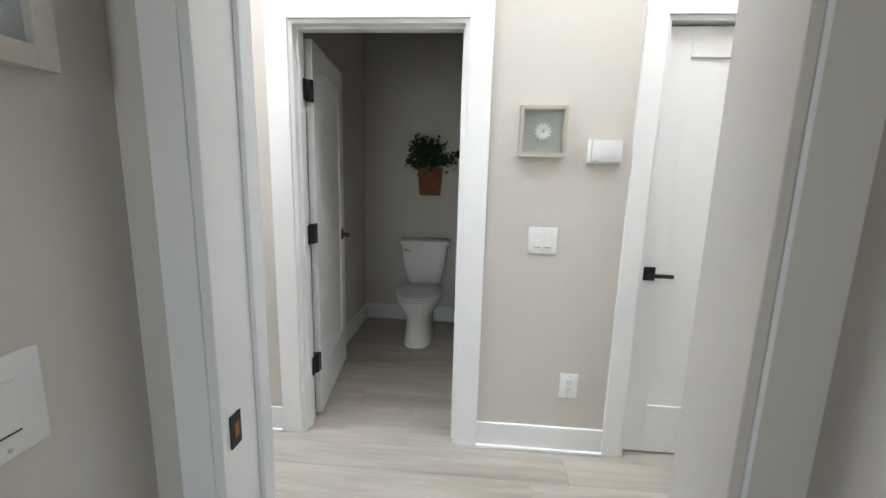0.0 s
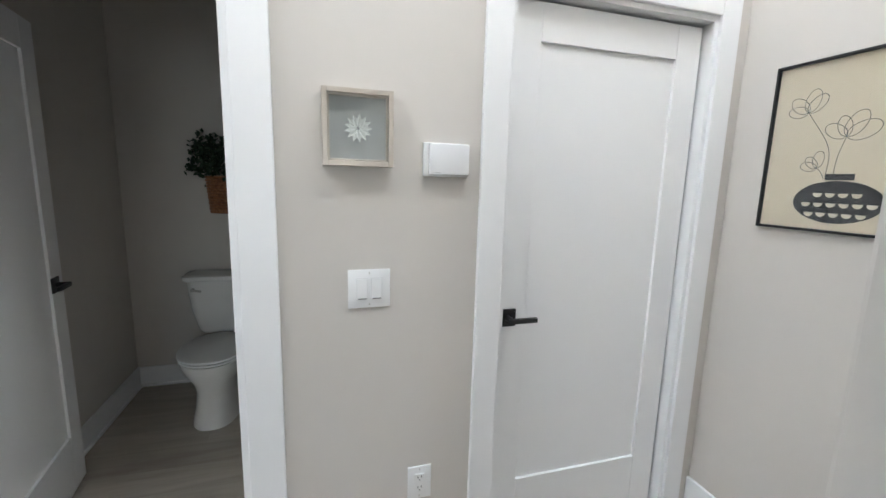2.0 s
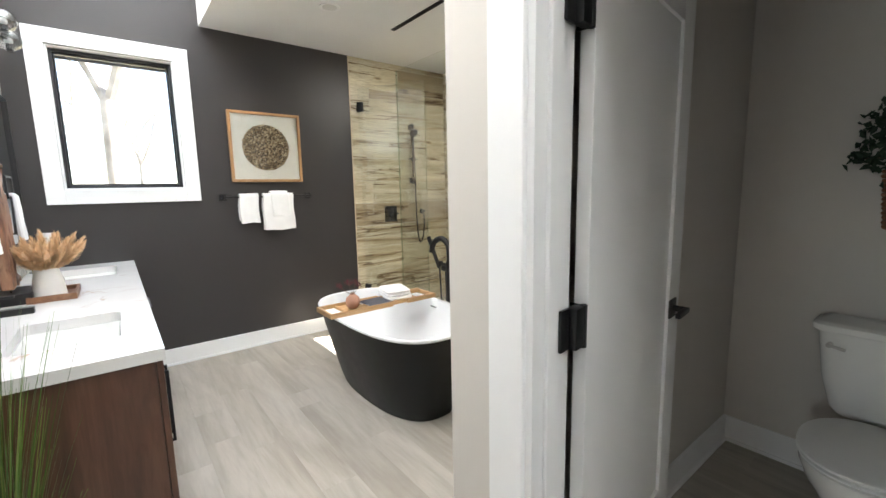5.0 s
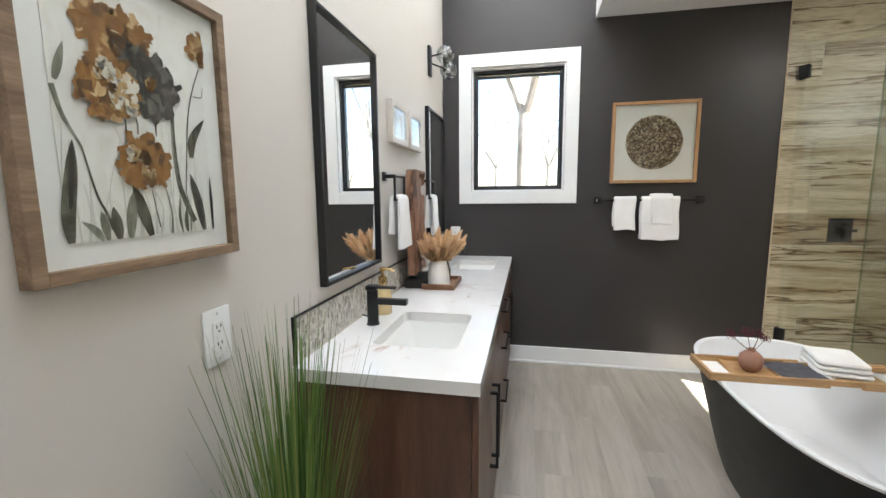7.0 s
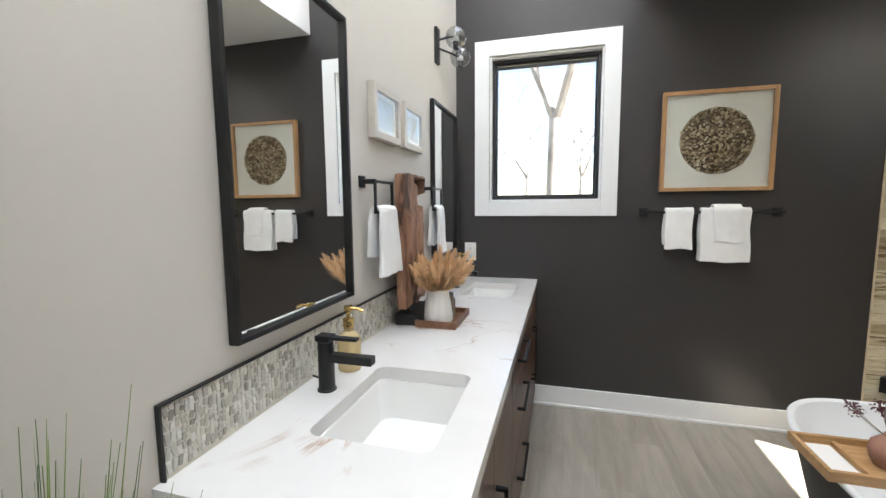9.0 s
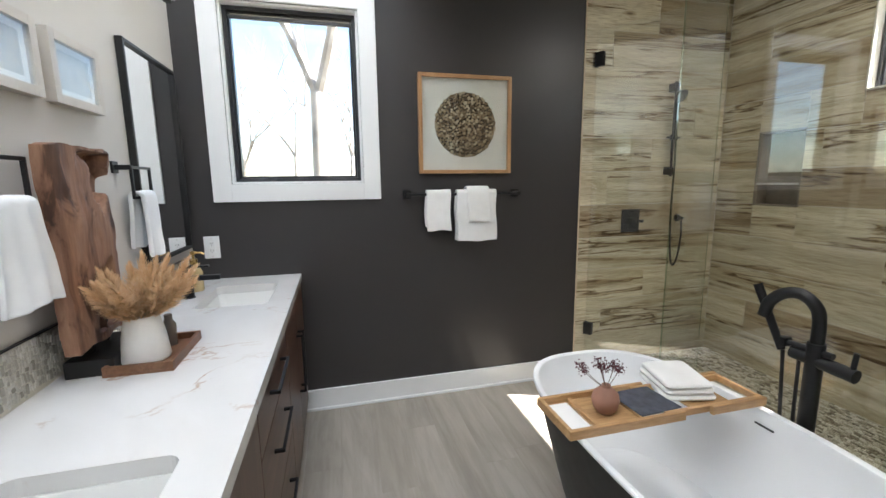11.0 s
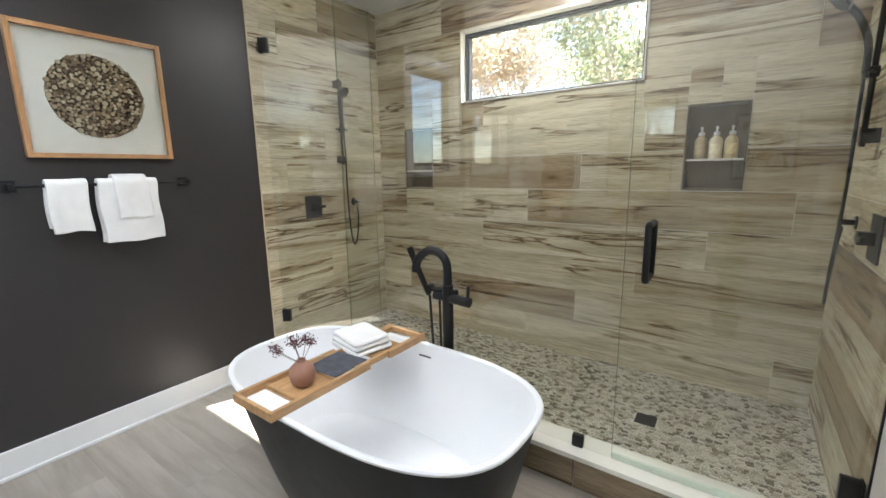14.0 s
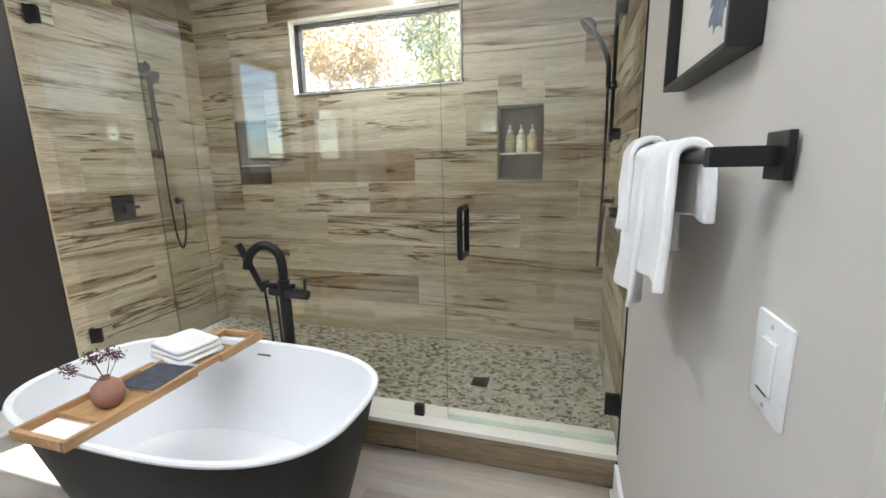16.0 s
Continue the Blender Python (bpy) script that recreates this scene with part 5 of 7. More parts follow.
# stems and leaves
for kind, pts, w0, w1, leaf in (
        ("stem", [(-1.621, 1.681), (-1.600, 1.635), (-1.583, 1.582), (-1.573, 1.519), (-1.561, 1.425)], 0.0025, 0.003, False),
        ("stem", [(-1.636, 1.645), (-1.622, 1.625), (-1.601, 1.622)], 0.0015, 0.002, False),
        ("stem", [(-1.582, 1.497), (-1.590, 1.535), (-1.625, 1.580)], 0.020, 0.002, True),
        ("stem", [(-1.543, 1.577), (-1.541, 1.515), (-1.548, 1.437), (-1.578, 1.367)], 0.008, 0.013, False),
        ("leaf", [(-1.540, 1.560), (-1.537, 1.500), (-1.545, 1.44)], 0.004, 0.004, False),
        ("leaf", [(-1.332, 1.583), (-1.342, 1.542), (-1.365, 1.496)], 0.009, 0.004, False),
        ("stem", [(-1.365, 1.496), (-1.380, 1.425), (-1.394, 1.390), (-1.401, 1.364)], 0.003, 0.005, False),
        ("leaf", [(-1.337, 1.590), (-1.345, 1.615), (-1.355, 1.648)], 0.013, 0.002, True),
        ("stem", [(-1.334, 1.348), (-1.334, 1.389), (-1.346, 1.462), (-1.352, 1.506)], 0.022, 0.008, True),
        ("dark", [(-1.338, 1.40), (-1.346, 1.455), (-1.351, 1.50)], 0.010, 0.004, True),
        ("stem", [(-1.474, 1.347), (-1.457, 1.403), (-1.446, 1.438)], 0.024, 0.006, True),
        ("leaf", [(-1.432, 1.347), (-1.438, 1.390), (-1.443, 1.425)], 0.020, 0.004, True),
        ("stem", [(-1.603, 1.347), (-1.590, 1.412), (-1.575, 1.465)], 0.022, 0.004, True),
        ("dark", [(-1.600, 1.350), (-1.592, 1.395), (-1.580, 1.435)], 0.010, 0.003, True),
        ("dark", [(-1.629, 1.347), (-1.632, 1.410), (-1.631, 1.459)], 0.008, 0.002, True),
        ("stem", [(-1.412, 1.347), (-1.409, 1.375), (-1.405, 1.402)], 0.020, 0.004, True),
        ("leaf", [(-1.383, 1.347), (-1.372, 1.365), (-1.352, 1.380)], 0.012, 0.003, True),
        ("leaf", [(-1.392, 1.347), (-1.388, 1.375), (-1.384, 1.395)], 0.014, 0.003, True),
        ("stem", [(-1.494, 1.361), (-1.488, 1.395), (-1.483, 1.431)], 0.003, 0.002, False),
        ("leaf", [(-1.520, 1.347), (-1.522, 1.390), (-1.512, 1.44)], 0.006, 0.002, False),
        ("stem", [(-1.545, 1.347), (-1.541, 1.380), (-1.545, 1.42)], 0.007, 0.002, True),
        ("stem", [(-1.558, 1.347), (-1.556, 1.37), (-1.560, 1.40)], 0.010, 0.003, True),
        ("leaf", [(-1.566, 1.347), (-1.568, 1.39), (-1.561, 1.43)], 0.004, 0.002, False),
        ("stem", [(-1.444, 1.550), (-1.443, 1.53), (-1.444, 1.512)], 0.003, 0.003, False),
        ("stem", [(-1.463, 1.560), (-1.466, 1.545), (-1.465, 1.528)], 0.003, 0.003, False),
        ("stem", [(-1.508, 1.570), (-1.504, 1.55), (-1.503, 1.53)], 0.003, 0.003, False)):
    dab(kind, pts, w0, w1, leaf, -0.0152)
# flower heads, the farthest first
bloom(-1.440, 1.692, 0.072, 0.040, ("rust", "rust", "rust", "rust", "pale", "deep"), 130, -0.0160)
bloom(-1.455, 1.668, 0.036, 0.016, ("deep", "ash", "deep"), 40, -0.0163)
bloom(-1.478, 1.648, 0.034, 0.026, ("dark", "ash", "dark"), 70, -0.0168)
bloom(-1.508, 1.616, 0.050, 0.052, ("dark", "dark", "dark", "ash"), 150, -0.0170)
bloom(-1.497, 1.620, 0.006, 0.007, ("pale", "rust"), 8, -0.0180)
bloom(-1.416, 1.597, 0.050, 0.056, ("rust", "rust", "rust", "rust", "pale", "deep"), 120, -0.0182)
bloom(-1.443, 1.592, 0.027, 0.036, ("cream", "cream", "cream", "pale"), 60, -0.0192)
bloom(-1.412, 1.622, 0.018, 0.014, ("cream", "pale"), 18, -0.0192)
bloom(-1.422, 1.597, 0.003, 0.004, ("deep",), 4, -0.0202)
bloom(-1.474, 1.480, 0.049, 0.046, ("rust", "rust", "deep", "rust", "rust", "rust"), 120, -0.0172)
bloom(-1.452, 1.492, 0.013, 0.014, ("cream", "pale"), 14, -0.0184)
bloom(-1.474, 1.464, 0.012, 0.009, ("cream", "pale"), 10, -0.0184)
bloom(-1.473, 1.486, 0.009, 0.009, ("deep",), 10, -0.0186)
bloom(-1.618, 1.722, 0.024, 0.034, ("rust", "rust", "pale"), 46, -0.0160)
bloom(-1.628, 1.695, 0.009, 0.016, ("rust", "deep"), 14, -0.0162)
for kind, label in (("rust", "rust brown brush strokes"), ("deep", "dark rust brush strokes"), ("pale", "pale ochre brush strokes"), ("cream", "cream brush strokes"), ("dark", "charcoal brush strokes"), ("ash", "ash grey brush strokes"), ("stem", "olive grey stems"), ("leaf", "grey green leaves"), ("wash", "thin grey washes")):
    part(kind + "_strokes", PAINT[kind], PIGMENTS[kind], flower, label)["kind"] = "stuff"

# twig slice disc on the dark wall
art = framed("twig_art", "oak shadow box with a disc of sliced twigs", (WX, 2.483, 1.792), 90, 0.605, 0.60, 0.022, 0.042, M_OAK, paint("linen board", (0.70, 0.68, 0.63), 0.9, 0.03, 30, 500, 0.2), True, M_OAKZ)


def twig_mat():
    m, n, l, b = node_mat("twig slices")
    g = n.new("ShaderNodeNewGeometry")
    c = ramp(n, l, g.outputs["Random Per Island"], [(0.0, (0.12, 0.08, 0.045)), (0.35, (0.27, 0.19, 0.11)), (0.7, (0.43, 0.33, 0.21)), (1.0, (0.56, 0.47, 0.33))])
    v = coords(n, l)
    l.new(mix_color(n, l, 0.7, c, ramp(n, l, noise_tex(n, l, v, 240, 4), [(0.3, (0.5, 0.47, 0.42)), (0.65, (1, 1, 1))]), "MULTIPLY"), b.inputs["Base Color"])
    b.inputs["Roughness"].default_value = 0.8
    return m


rnd = random.Random(5)
bm = bmesh.new()
spots = []
tries = 0
while len(spots) < 380 and tries < 40000:
    tries += 1
    a, rr = rnd.uniform(0, 6.283), 0.196 * math.sqrt(rnd.random())
    x, z, r = rr * math.cos(a), rr * math.sin(a), rnd.uniform(0.006, 0.0125)
    if all((x - p) ** 2 + (z - q) ** 2 > (0.94 * (r + s)) ** 2 for p, q, s in spots):
        spots.append((x, z, r))
for x, z, r in spots:
    d = rnd.uniform(0.006, 0.014)
    top = [bm.verts.new((x + r * math.cos(2 * math.pi * i / 9), -0.019 - d, z + r * rnd.uniform(0.88, 1.1) * math.sin(2 * math.pi * i / 9))) for i in range(9)]
    low = [bm.verts.new((v.co.x, -0.019, v.co.z)) for v in top]
    bm.faces.new(top)
    for i in range(9):
        bm.faces.new((top[i], top[(i + 1) % 9], low[(i + 1) % 9], low[i]))
disc = part("twig_slices", bm, twig_mat(), art, "brown sliced twigs")
disc["kind"] = "stuff"
bm = bmesh.new()
cyl(bm, (0, -0.0192, 0), (0, -0.0205, 0), 0.198, seg=64)
part("disc_base", bm, paint("dark disc", (0.05, 0.035, 0.02), 0.9, 0.2, 40), art)

# shadow box with a paper flower in the hall
sb = framed("shadow_box", "champagne shadow box with a white paper flower", (0.247, HY, 1.587), 0, 0.206, 0.22, 0.015, 0.04, M_CHAMP, paint("pale grey board", (0.44, 0.445, 0.44), 0.9, 0.03, 30))
part("inner_lip", ring(bmesh.new(), "y", -0.034, -0.019, -0.088, 0.088, -0.095, 0.095, 0.006), M_CHAMP, sb)
bm = bmesh.new()
for layer, (cnt, rad, lift) in enumerate(((13, 0.042, 0.0), (10, 0.031, 0.005), (7, 0.02, 0.009))):
    for i in range(cnt):
        a = 2 * math.pi * (i + 0.4 * layer) / cnt
        d = Vector((math.cos(a), 0, math.sin(a)))
        s = Vector((-d.z, 0, d.x))
        b0 = Vector((0, -0.0215 - lift, 0))
        pts = [b0 + d * 0.004, b0 + d * rad * 0.55 + s * rad * 0.19 + Vector((0, -0.004, 0)), b0 + d * rad + Vector((0, -0.009, 0)), b0 + d * rad * 0.55 - s * rad * 0.19 + Vector((0, -0.004, 0))]
        mid = bm.verts.new(b0 + d * rad * 0.55 + Vector((0, -0.0015, 0)))
        vs = [bm.verts.new(p) for p in pts]
        for k in range(4):
            bm.faces.new((vs[k], vs[(k + 1) % 4], mid))
part("paper_flower", bm, paint("white paper petals", (0.80, 0.80, 0.77), 0.8, 0.04, 40), sb, "white folded paper flower")

# line drawing of a vase on the end wall
vp = framed("vase_print", "thin black frame with a drawing of flowers in a patterned vase", (EX, 1.635, 1.585), -90, 0.53, 0.56, 0.009, 0.022, M_BLACKFRAME, paint("cream paper", (0.66, 0.56, 0.43), 0.9, 0.02, 10))


def vpt(y, z):
    return (-(y - 1.645), z - 1.585)


bm = bmesh.new()
vy, vz = 1.675, 1.405
splash(bm, *vpt(vy, vz), 0.125, 0.068, -0.0102, 3, 0.01, 60)
part("vase_shape", bm, M_INK, vp, "black brushed vase")
part("vase_neck", boxes((vpt(vy, 0)[0] - 0.04, vpt(vy, 0)[0] + 0.04, -0.0106, -0.0104, vpt(0, 1.475)[1], vpt(0, 1.495)[1])), M_INK, vp)
bm = bmesh.new()
for r in range(3):
    for c in range(6 - (r == 2)):
        cx, cz = vpt(vy, 0)[0] + (c - 2.5 + 0.5 * (r == 2)) * 0.036 + 0.006 * (r == 1), vpt(0, vz)[1] + 0.028 - r * 0.032
        if abs(cx - vpt(vy, 0)[0]) > 0.10 - 0.014 * abs(r - 1):
            continue
        n = 10
        vs = [bm.verts.new((cx - 0.014, -0.0109, cz))] + [bm.verts.new((cx - 0.014 * math.cos(math.pi * i / n), -0.0109, cz - 0.014 * math.sin(math.pi * i / n))) for i in range(1, n)] + [bm.verts.new((cx + 0.014, -0.0109, cz))]
        bm.faces.new(vs)
part("vase_scallops", bm, paint("cream scallops", (0.66, 0.58, 0.46), 0.9), vp)
bm = bmesh.new()


def petal(cx, cz, ang, ln, wd):
    pts = []
    for i in range(13):
        u = math.pi * 2 * i / 12
        lx, lz = ln * (0.5 - 0.5 * math.cos(u)), wd * math.sin(u)
        pts.append((cx + lx * math.cos(ang) - lz * math.sin(ang), cz + lx * math.sin(ang) + lz * math.cos(ang)))
    stroke(bm, pts, -0.0104, 0.002, 0.002)


for (cy, cz), petals in (((1.795, 1.70), ((175, 0.062), (140, 0.07), (75, 0.075), (45, 0.07))), ((1.675, 1.612), ((150, 0.07), (105, 0.065), (60, 0.085), (20, 0.09))), ((1.745, 1.515), ((170, 0.05), (135, 0.048), (85, 0.055)))):
    px, pz = vpt(cy, cz)
    for a, ln in petals:
        petal(px, pz, radians(a), ln, 0.3 * ln)
for a, b, c in (((1.715, 1.48), (1.72, 1.58), (1.795, 1.70)), ((1.695, 1.48), (1.69, 1.55), (1.675, 1.612)), ((1.72, 1.48), (1.73, 1.50), (1.745, 1.515))):
    stroke(bm, [vpt(*a), vpt(*b), vpt(*c)], -0.0104, 0.0022, 0.0018)
part("line_flowers", bm, M_INK, vp, "thin ink line flowers")

# abstract print above the towel bar
ab = framed("abstract_print", "deep black frame with a blue-grey brushed abstract print", (TX, 2.565, 1.778), -90, 0.40, 0.50, 0.010, 0.045, M_BLACKFRAME, paint("warm paper", (0.74, 0.71, 0.65), 0.9, 0.02, 10), glazed=False)
bm = splash(bmesh.new(), 0.062, -0.128, 0.055, 0.06, -0.0206, 31, 0.3)
splash(bm, 0.0, 0.06, 0.09, 0.05, -0.0206, 32, 0.3)
part("brush_shape", bm, brushed("blue grey pigment", (0.10, 0.12, 0.16), (0.19, 0.22, 0.28), (0.30, 0.33, 0.38)), ab, "blue-grey brushed shape")

# two small frames between the mirrors
for k, (cx, cz) in enumerate(((-3.005, 1.787), (-3.325, 1.787))):
    sf = framed("small_frame", "pale taupe shadow frame with pale art", (cx, SY, cz), 180, 0.27, 0.21, 0.028, 0.032, M_GREIGEFRAME, paint("pale art", (0.60, 0.60, 0.58), 0.8, 0.1, 14), True)
    sf["group"] = "small frames"
    part("inner_mat", ring(bmesh.new(), "y", -0.0165, -0.0148, -0.107, 0.107, -0.077, 0.077, 0.02), M_MATTE, sf)

# frame beside the entry doorway
framed("small_frame", "pale taupe picture frame beside the entry doorway", (-0.60, 0.475, 1.69), 90, 0.27, 0.36, 0.028, 0.024, M_GREIGEFRAME, paint("grey art", (0.45, 0.45, 0.46), 0.8, 0.1, 14))


# ---- mirrors ----
M_MIRROR = bpy.data.materials.new("mirror")
M_MIRROR.use_nodes = True
mb = M_MIRROR.node_tree.nodes["Principled BSDF"]
mb.inputs["Base Color"].default_value = (0.88, 0.89, 0.89, 1)
mb.inputs["Metallic"].default_value = 1.0
mb.inputs["Roughness"].default_value = 0.01


def mirror(x0, x1, z0, z1):
    t = thing("mirror", "tall mirror in a slim black metal frame", "mirror", ((x0 + x1) / 2, SY, z0), 180, "vanity mirrors")
    w, h = (x1 - x0) / 2, z1 - z0
    part("frame", ring(bmesh.new(), "y", -0.028, -0.001, -w, w, 0, h, 0.014), M_BLACKFRAME, t)
    part("mirror_glass", boxes((-w + 0.014, w - 0.014, -0.014, -0.002, 0.014, h - 0.014)), M_MIRROR, t)


mirror(-2.672, -2.118, 1.105, 2.035)
mirror(-4.222, -3.668, 1.10, 2.015)


# ---- sconces ----
M_GLOBE = glass_mat("thick clear glass", (0.80, 0.81, 0.82), 0.0, 0.16)


def sconce(x):
    t = thing("wall_sconce", "black wall sconce with two clear glass globes", "wall lamp", (x, SY, 2.34), 0, "wall sconces")
    part("backplate", boxes((-0.03, 0.03, 0, 0.02, -0.10, 0.10), bev=0.003), M_BLACK, t)
    for k, (gx, gz) in enumerate(((-0.05, 0.055), (-0.16, -0.02))):
        arm = bmesh.new()
        tube(arm, [(0, 0.015, gz * 0.6), (gx * 0.6, 0.08, gz), (gx, 0.11, gz)], 0.006, 10)
        lathe(arm, [(0, -0.02), (0.016, -0.02), (0.018, 0.02), (0, 0.02)], 16, (gx, 0.11, gz - 0.045))
        part("arm", arm, M_BLACK, t, "", True)
        g = bmesh.new()
        bmesh.ops.create_uvsphere(g, u_segments=28, v_segments=18, radius=0.062, matrix=Matrix.Translation((gx, 0.11, gz)))
        go = part("globe", g, M_GLOBE, t, "clear glass globe", True)
        go.visible_shadow = False
        b = bmesh.new()
        bmesh.ops.create_uvsphere(b, u_segments=16, v_segments=12, radius=0.02, matrix=Matrix.Translation((gx, 0.11, gz - 0.008)))
        part("bulb", b, paint("frosted bulb", (0.7, 0.69, 0.66), 0.3), t, "", True)


sconce(-3.80)

# ---- on the counter ----
M_GOLD = paint("brushed gold", (0.60, 0.42, 0.17), 0.28, 0.08, 20, 300, 0.05, metal=1.0)
M_AMBER = paint("amber soap glass", (0.60, 0.46, 0.24), 0.15, 0.1, 10)


def soap_pump(x, y):
    t = thing("soap_dispenser", "amber glass soap dispenser with a brass pump", "soap dispenser", (x, y, CT), 0, "soap dispensers")
    b = bmesh.new()
    lathe(b, [(0, 0), (0.034, 0), (0.037, 0.006), (0.037, 0.095), (0.03, 0.115), (0.015, 0.125), (0.014, 0.14), (0, 0.14)], 28)
    part("bottle", b, M_AMBER, t, "amber glass bottle", True)
    b = bmesh.new()
    lathe(b, [(0, 0.138), (0.018, 0.138), (0.018, 0.165), (0.006, 0.168), (0.006, 0.19), (0.013, 0.19), (0.013, 0.206), (0, 0.206)], 20)
    tube(b, [(0, 0, 0.198), (0, 0.035, 0.198), (0, 0.052, 0.19)], 0.005, 10)
    part("pump", b, M_GOLD, t, "brushed brass pump", True)


soap_pump(-2.525, 0.945)
soap_pump(-4.03, 0.945)

M_TRAYWOOD = wood("reddish tray wood", (0.16, 0.07, 0.035), (0.26, 0.125, 0.065), (0.34, 0.18, 0.10), "x", 1.5, 0.45, 0.15)
tray = thing("wooden_tray", "small reddish wood tray on the counter", "tray", (-3.14, 1.085, CT))
part("base", boxes((-0.135, 0.135, -0.09, 0.09, 0, 0.008)), M_TRAYWOOD, tray)
part("rim", boxes((-0.135, -0.123, -0.09, 0.09, 0.008, 0.03), (0.123, 0.135, -0.09, 0.09, 0.008, 0.03), (-0.123, 0.123, -0.09, -0.078, 0.008, 0.03), (-0.123, 0.123, 0.078, 0.09, 0.008, 0.03), bev=0.002), M_TRAYWOOD, tray)

vase = thing("white_vase", "white ceramic vase filled with tan pampas plumes", "vase", (-3.105, 1.07, CT + 0.009))
b = bmesh.new()
lathe(b, [(0, 0), (0.062, 0), (0.066, 0.006), (0.058, 0.08), (0.046, 0.135), (0.043, 0.14), (0.038, 0.135), (0.036, 0.10), (0, 0.10)], 32)
part("pot", b, paint("matte white ceramic", (0.83, 0.81, 0.77), 0.5, 0.03, 20, 120, 0.2), vase, "matte white ceramic pot", True)
M_PAMPAS = brushed("pampas tan", (0.70, 0.43, 0.22), (0.85, 0.59, 0.34), (0.91, 0.71, 0.48))
M_PAMPAS.node_tree.nodes["Principled BSDF"].inputs["Roughness"].default_value = 0.9
rnd = random.Random(9)
for k in range(28):
    a = 2 * math.pi * k * 0.382 + rnd.uniform(-0.2, 0.2)
    lean = 0.06 + 0.80 * math.sqrt(k / 28)
    ln = rnd.uniform(0.12, 0.19)
    d = Vector((math.cos(a) * math.sin(lean), math.sin(a) * math.sin(lean), math.cos(lean)))
    base = Vector((0.02 * math.cos(a), 0.02 * math.sin(a), 0.12))
    b = bmesh.new()
    tube(b, [base - Vector((0, 0, 0.03)), base + d * 0.05], 0.0015, 5)
    for j in range(420):
        u = rnd.random()
        c = base + d * (0.02 + ln * u)
        fat = 0.034 * math.sin(math.pi * min(1, 0.12 + 0.88 * u)) + 0.004
        o = Vector((rnd.gauss(0, 1), rnd.gauss(0, 1), rnd.gauss(0, 1))).normalized()
        tip = c + (o * fat + d * 0.030)
        s = o.cross(d).normalized() * 0.0032
        b.faces.new([b.verts.new(c + s), b.verts.new(c - s), b.verts.new(tip)])
    part("plume", b, M_PAMPAS, vase, "feathery tan plume")

bottles = thing("spray_bottle", "small grey bottle leaning beside the vase", "bottle", (-3.215, 1.10, CT + 0.009))
b = bmesh.new()
lathe(b, [(0, 0), (0.02, 0), (0.021, 0.07), (0.012, 0.085), (0.012, 0.105), (0, 0.105)], 20)
part("body", b, paint("grey brown glass", (0.20, 0.17, 0.14), 0.25), bottles, "", True)
solid("candle_jar", lathe(bmesh.new(), [(0, 0), (0.022, 0), (0.023, 0.06), (0.018, 0.064), (0, 0.064)], 20), paint("tan jar", (0.40, 0.28, 0.18), 0.4), "small tan jar on the wooden tray", "jar", (-3.20, 1.04, CT + 0.009), smooth=True)


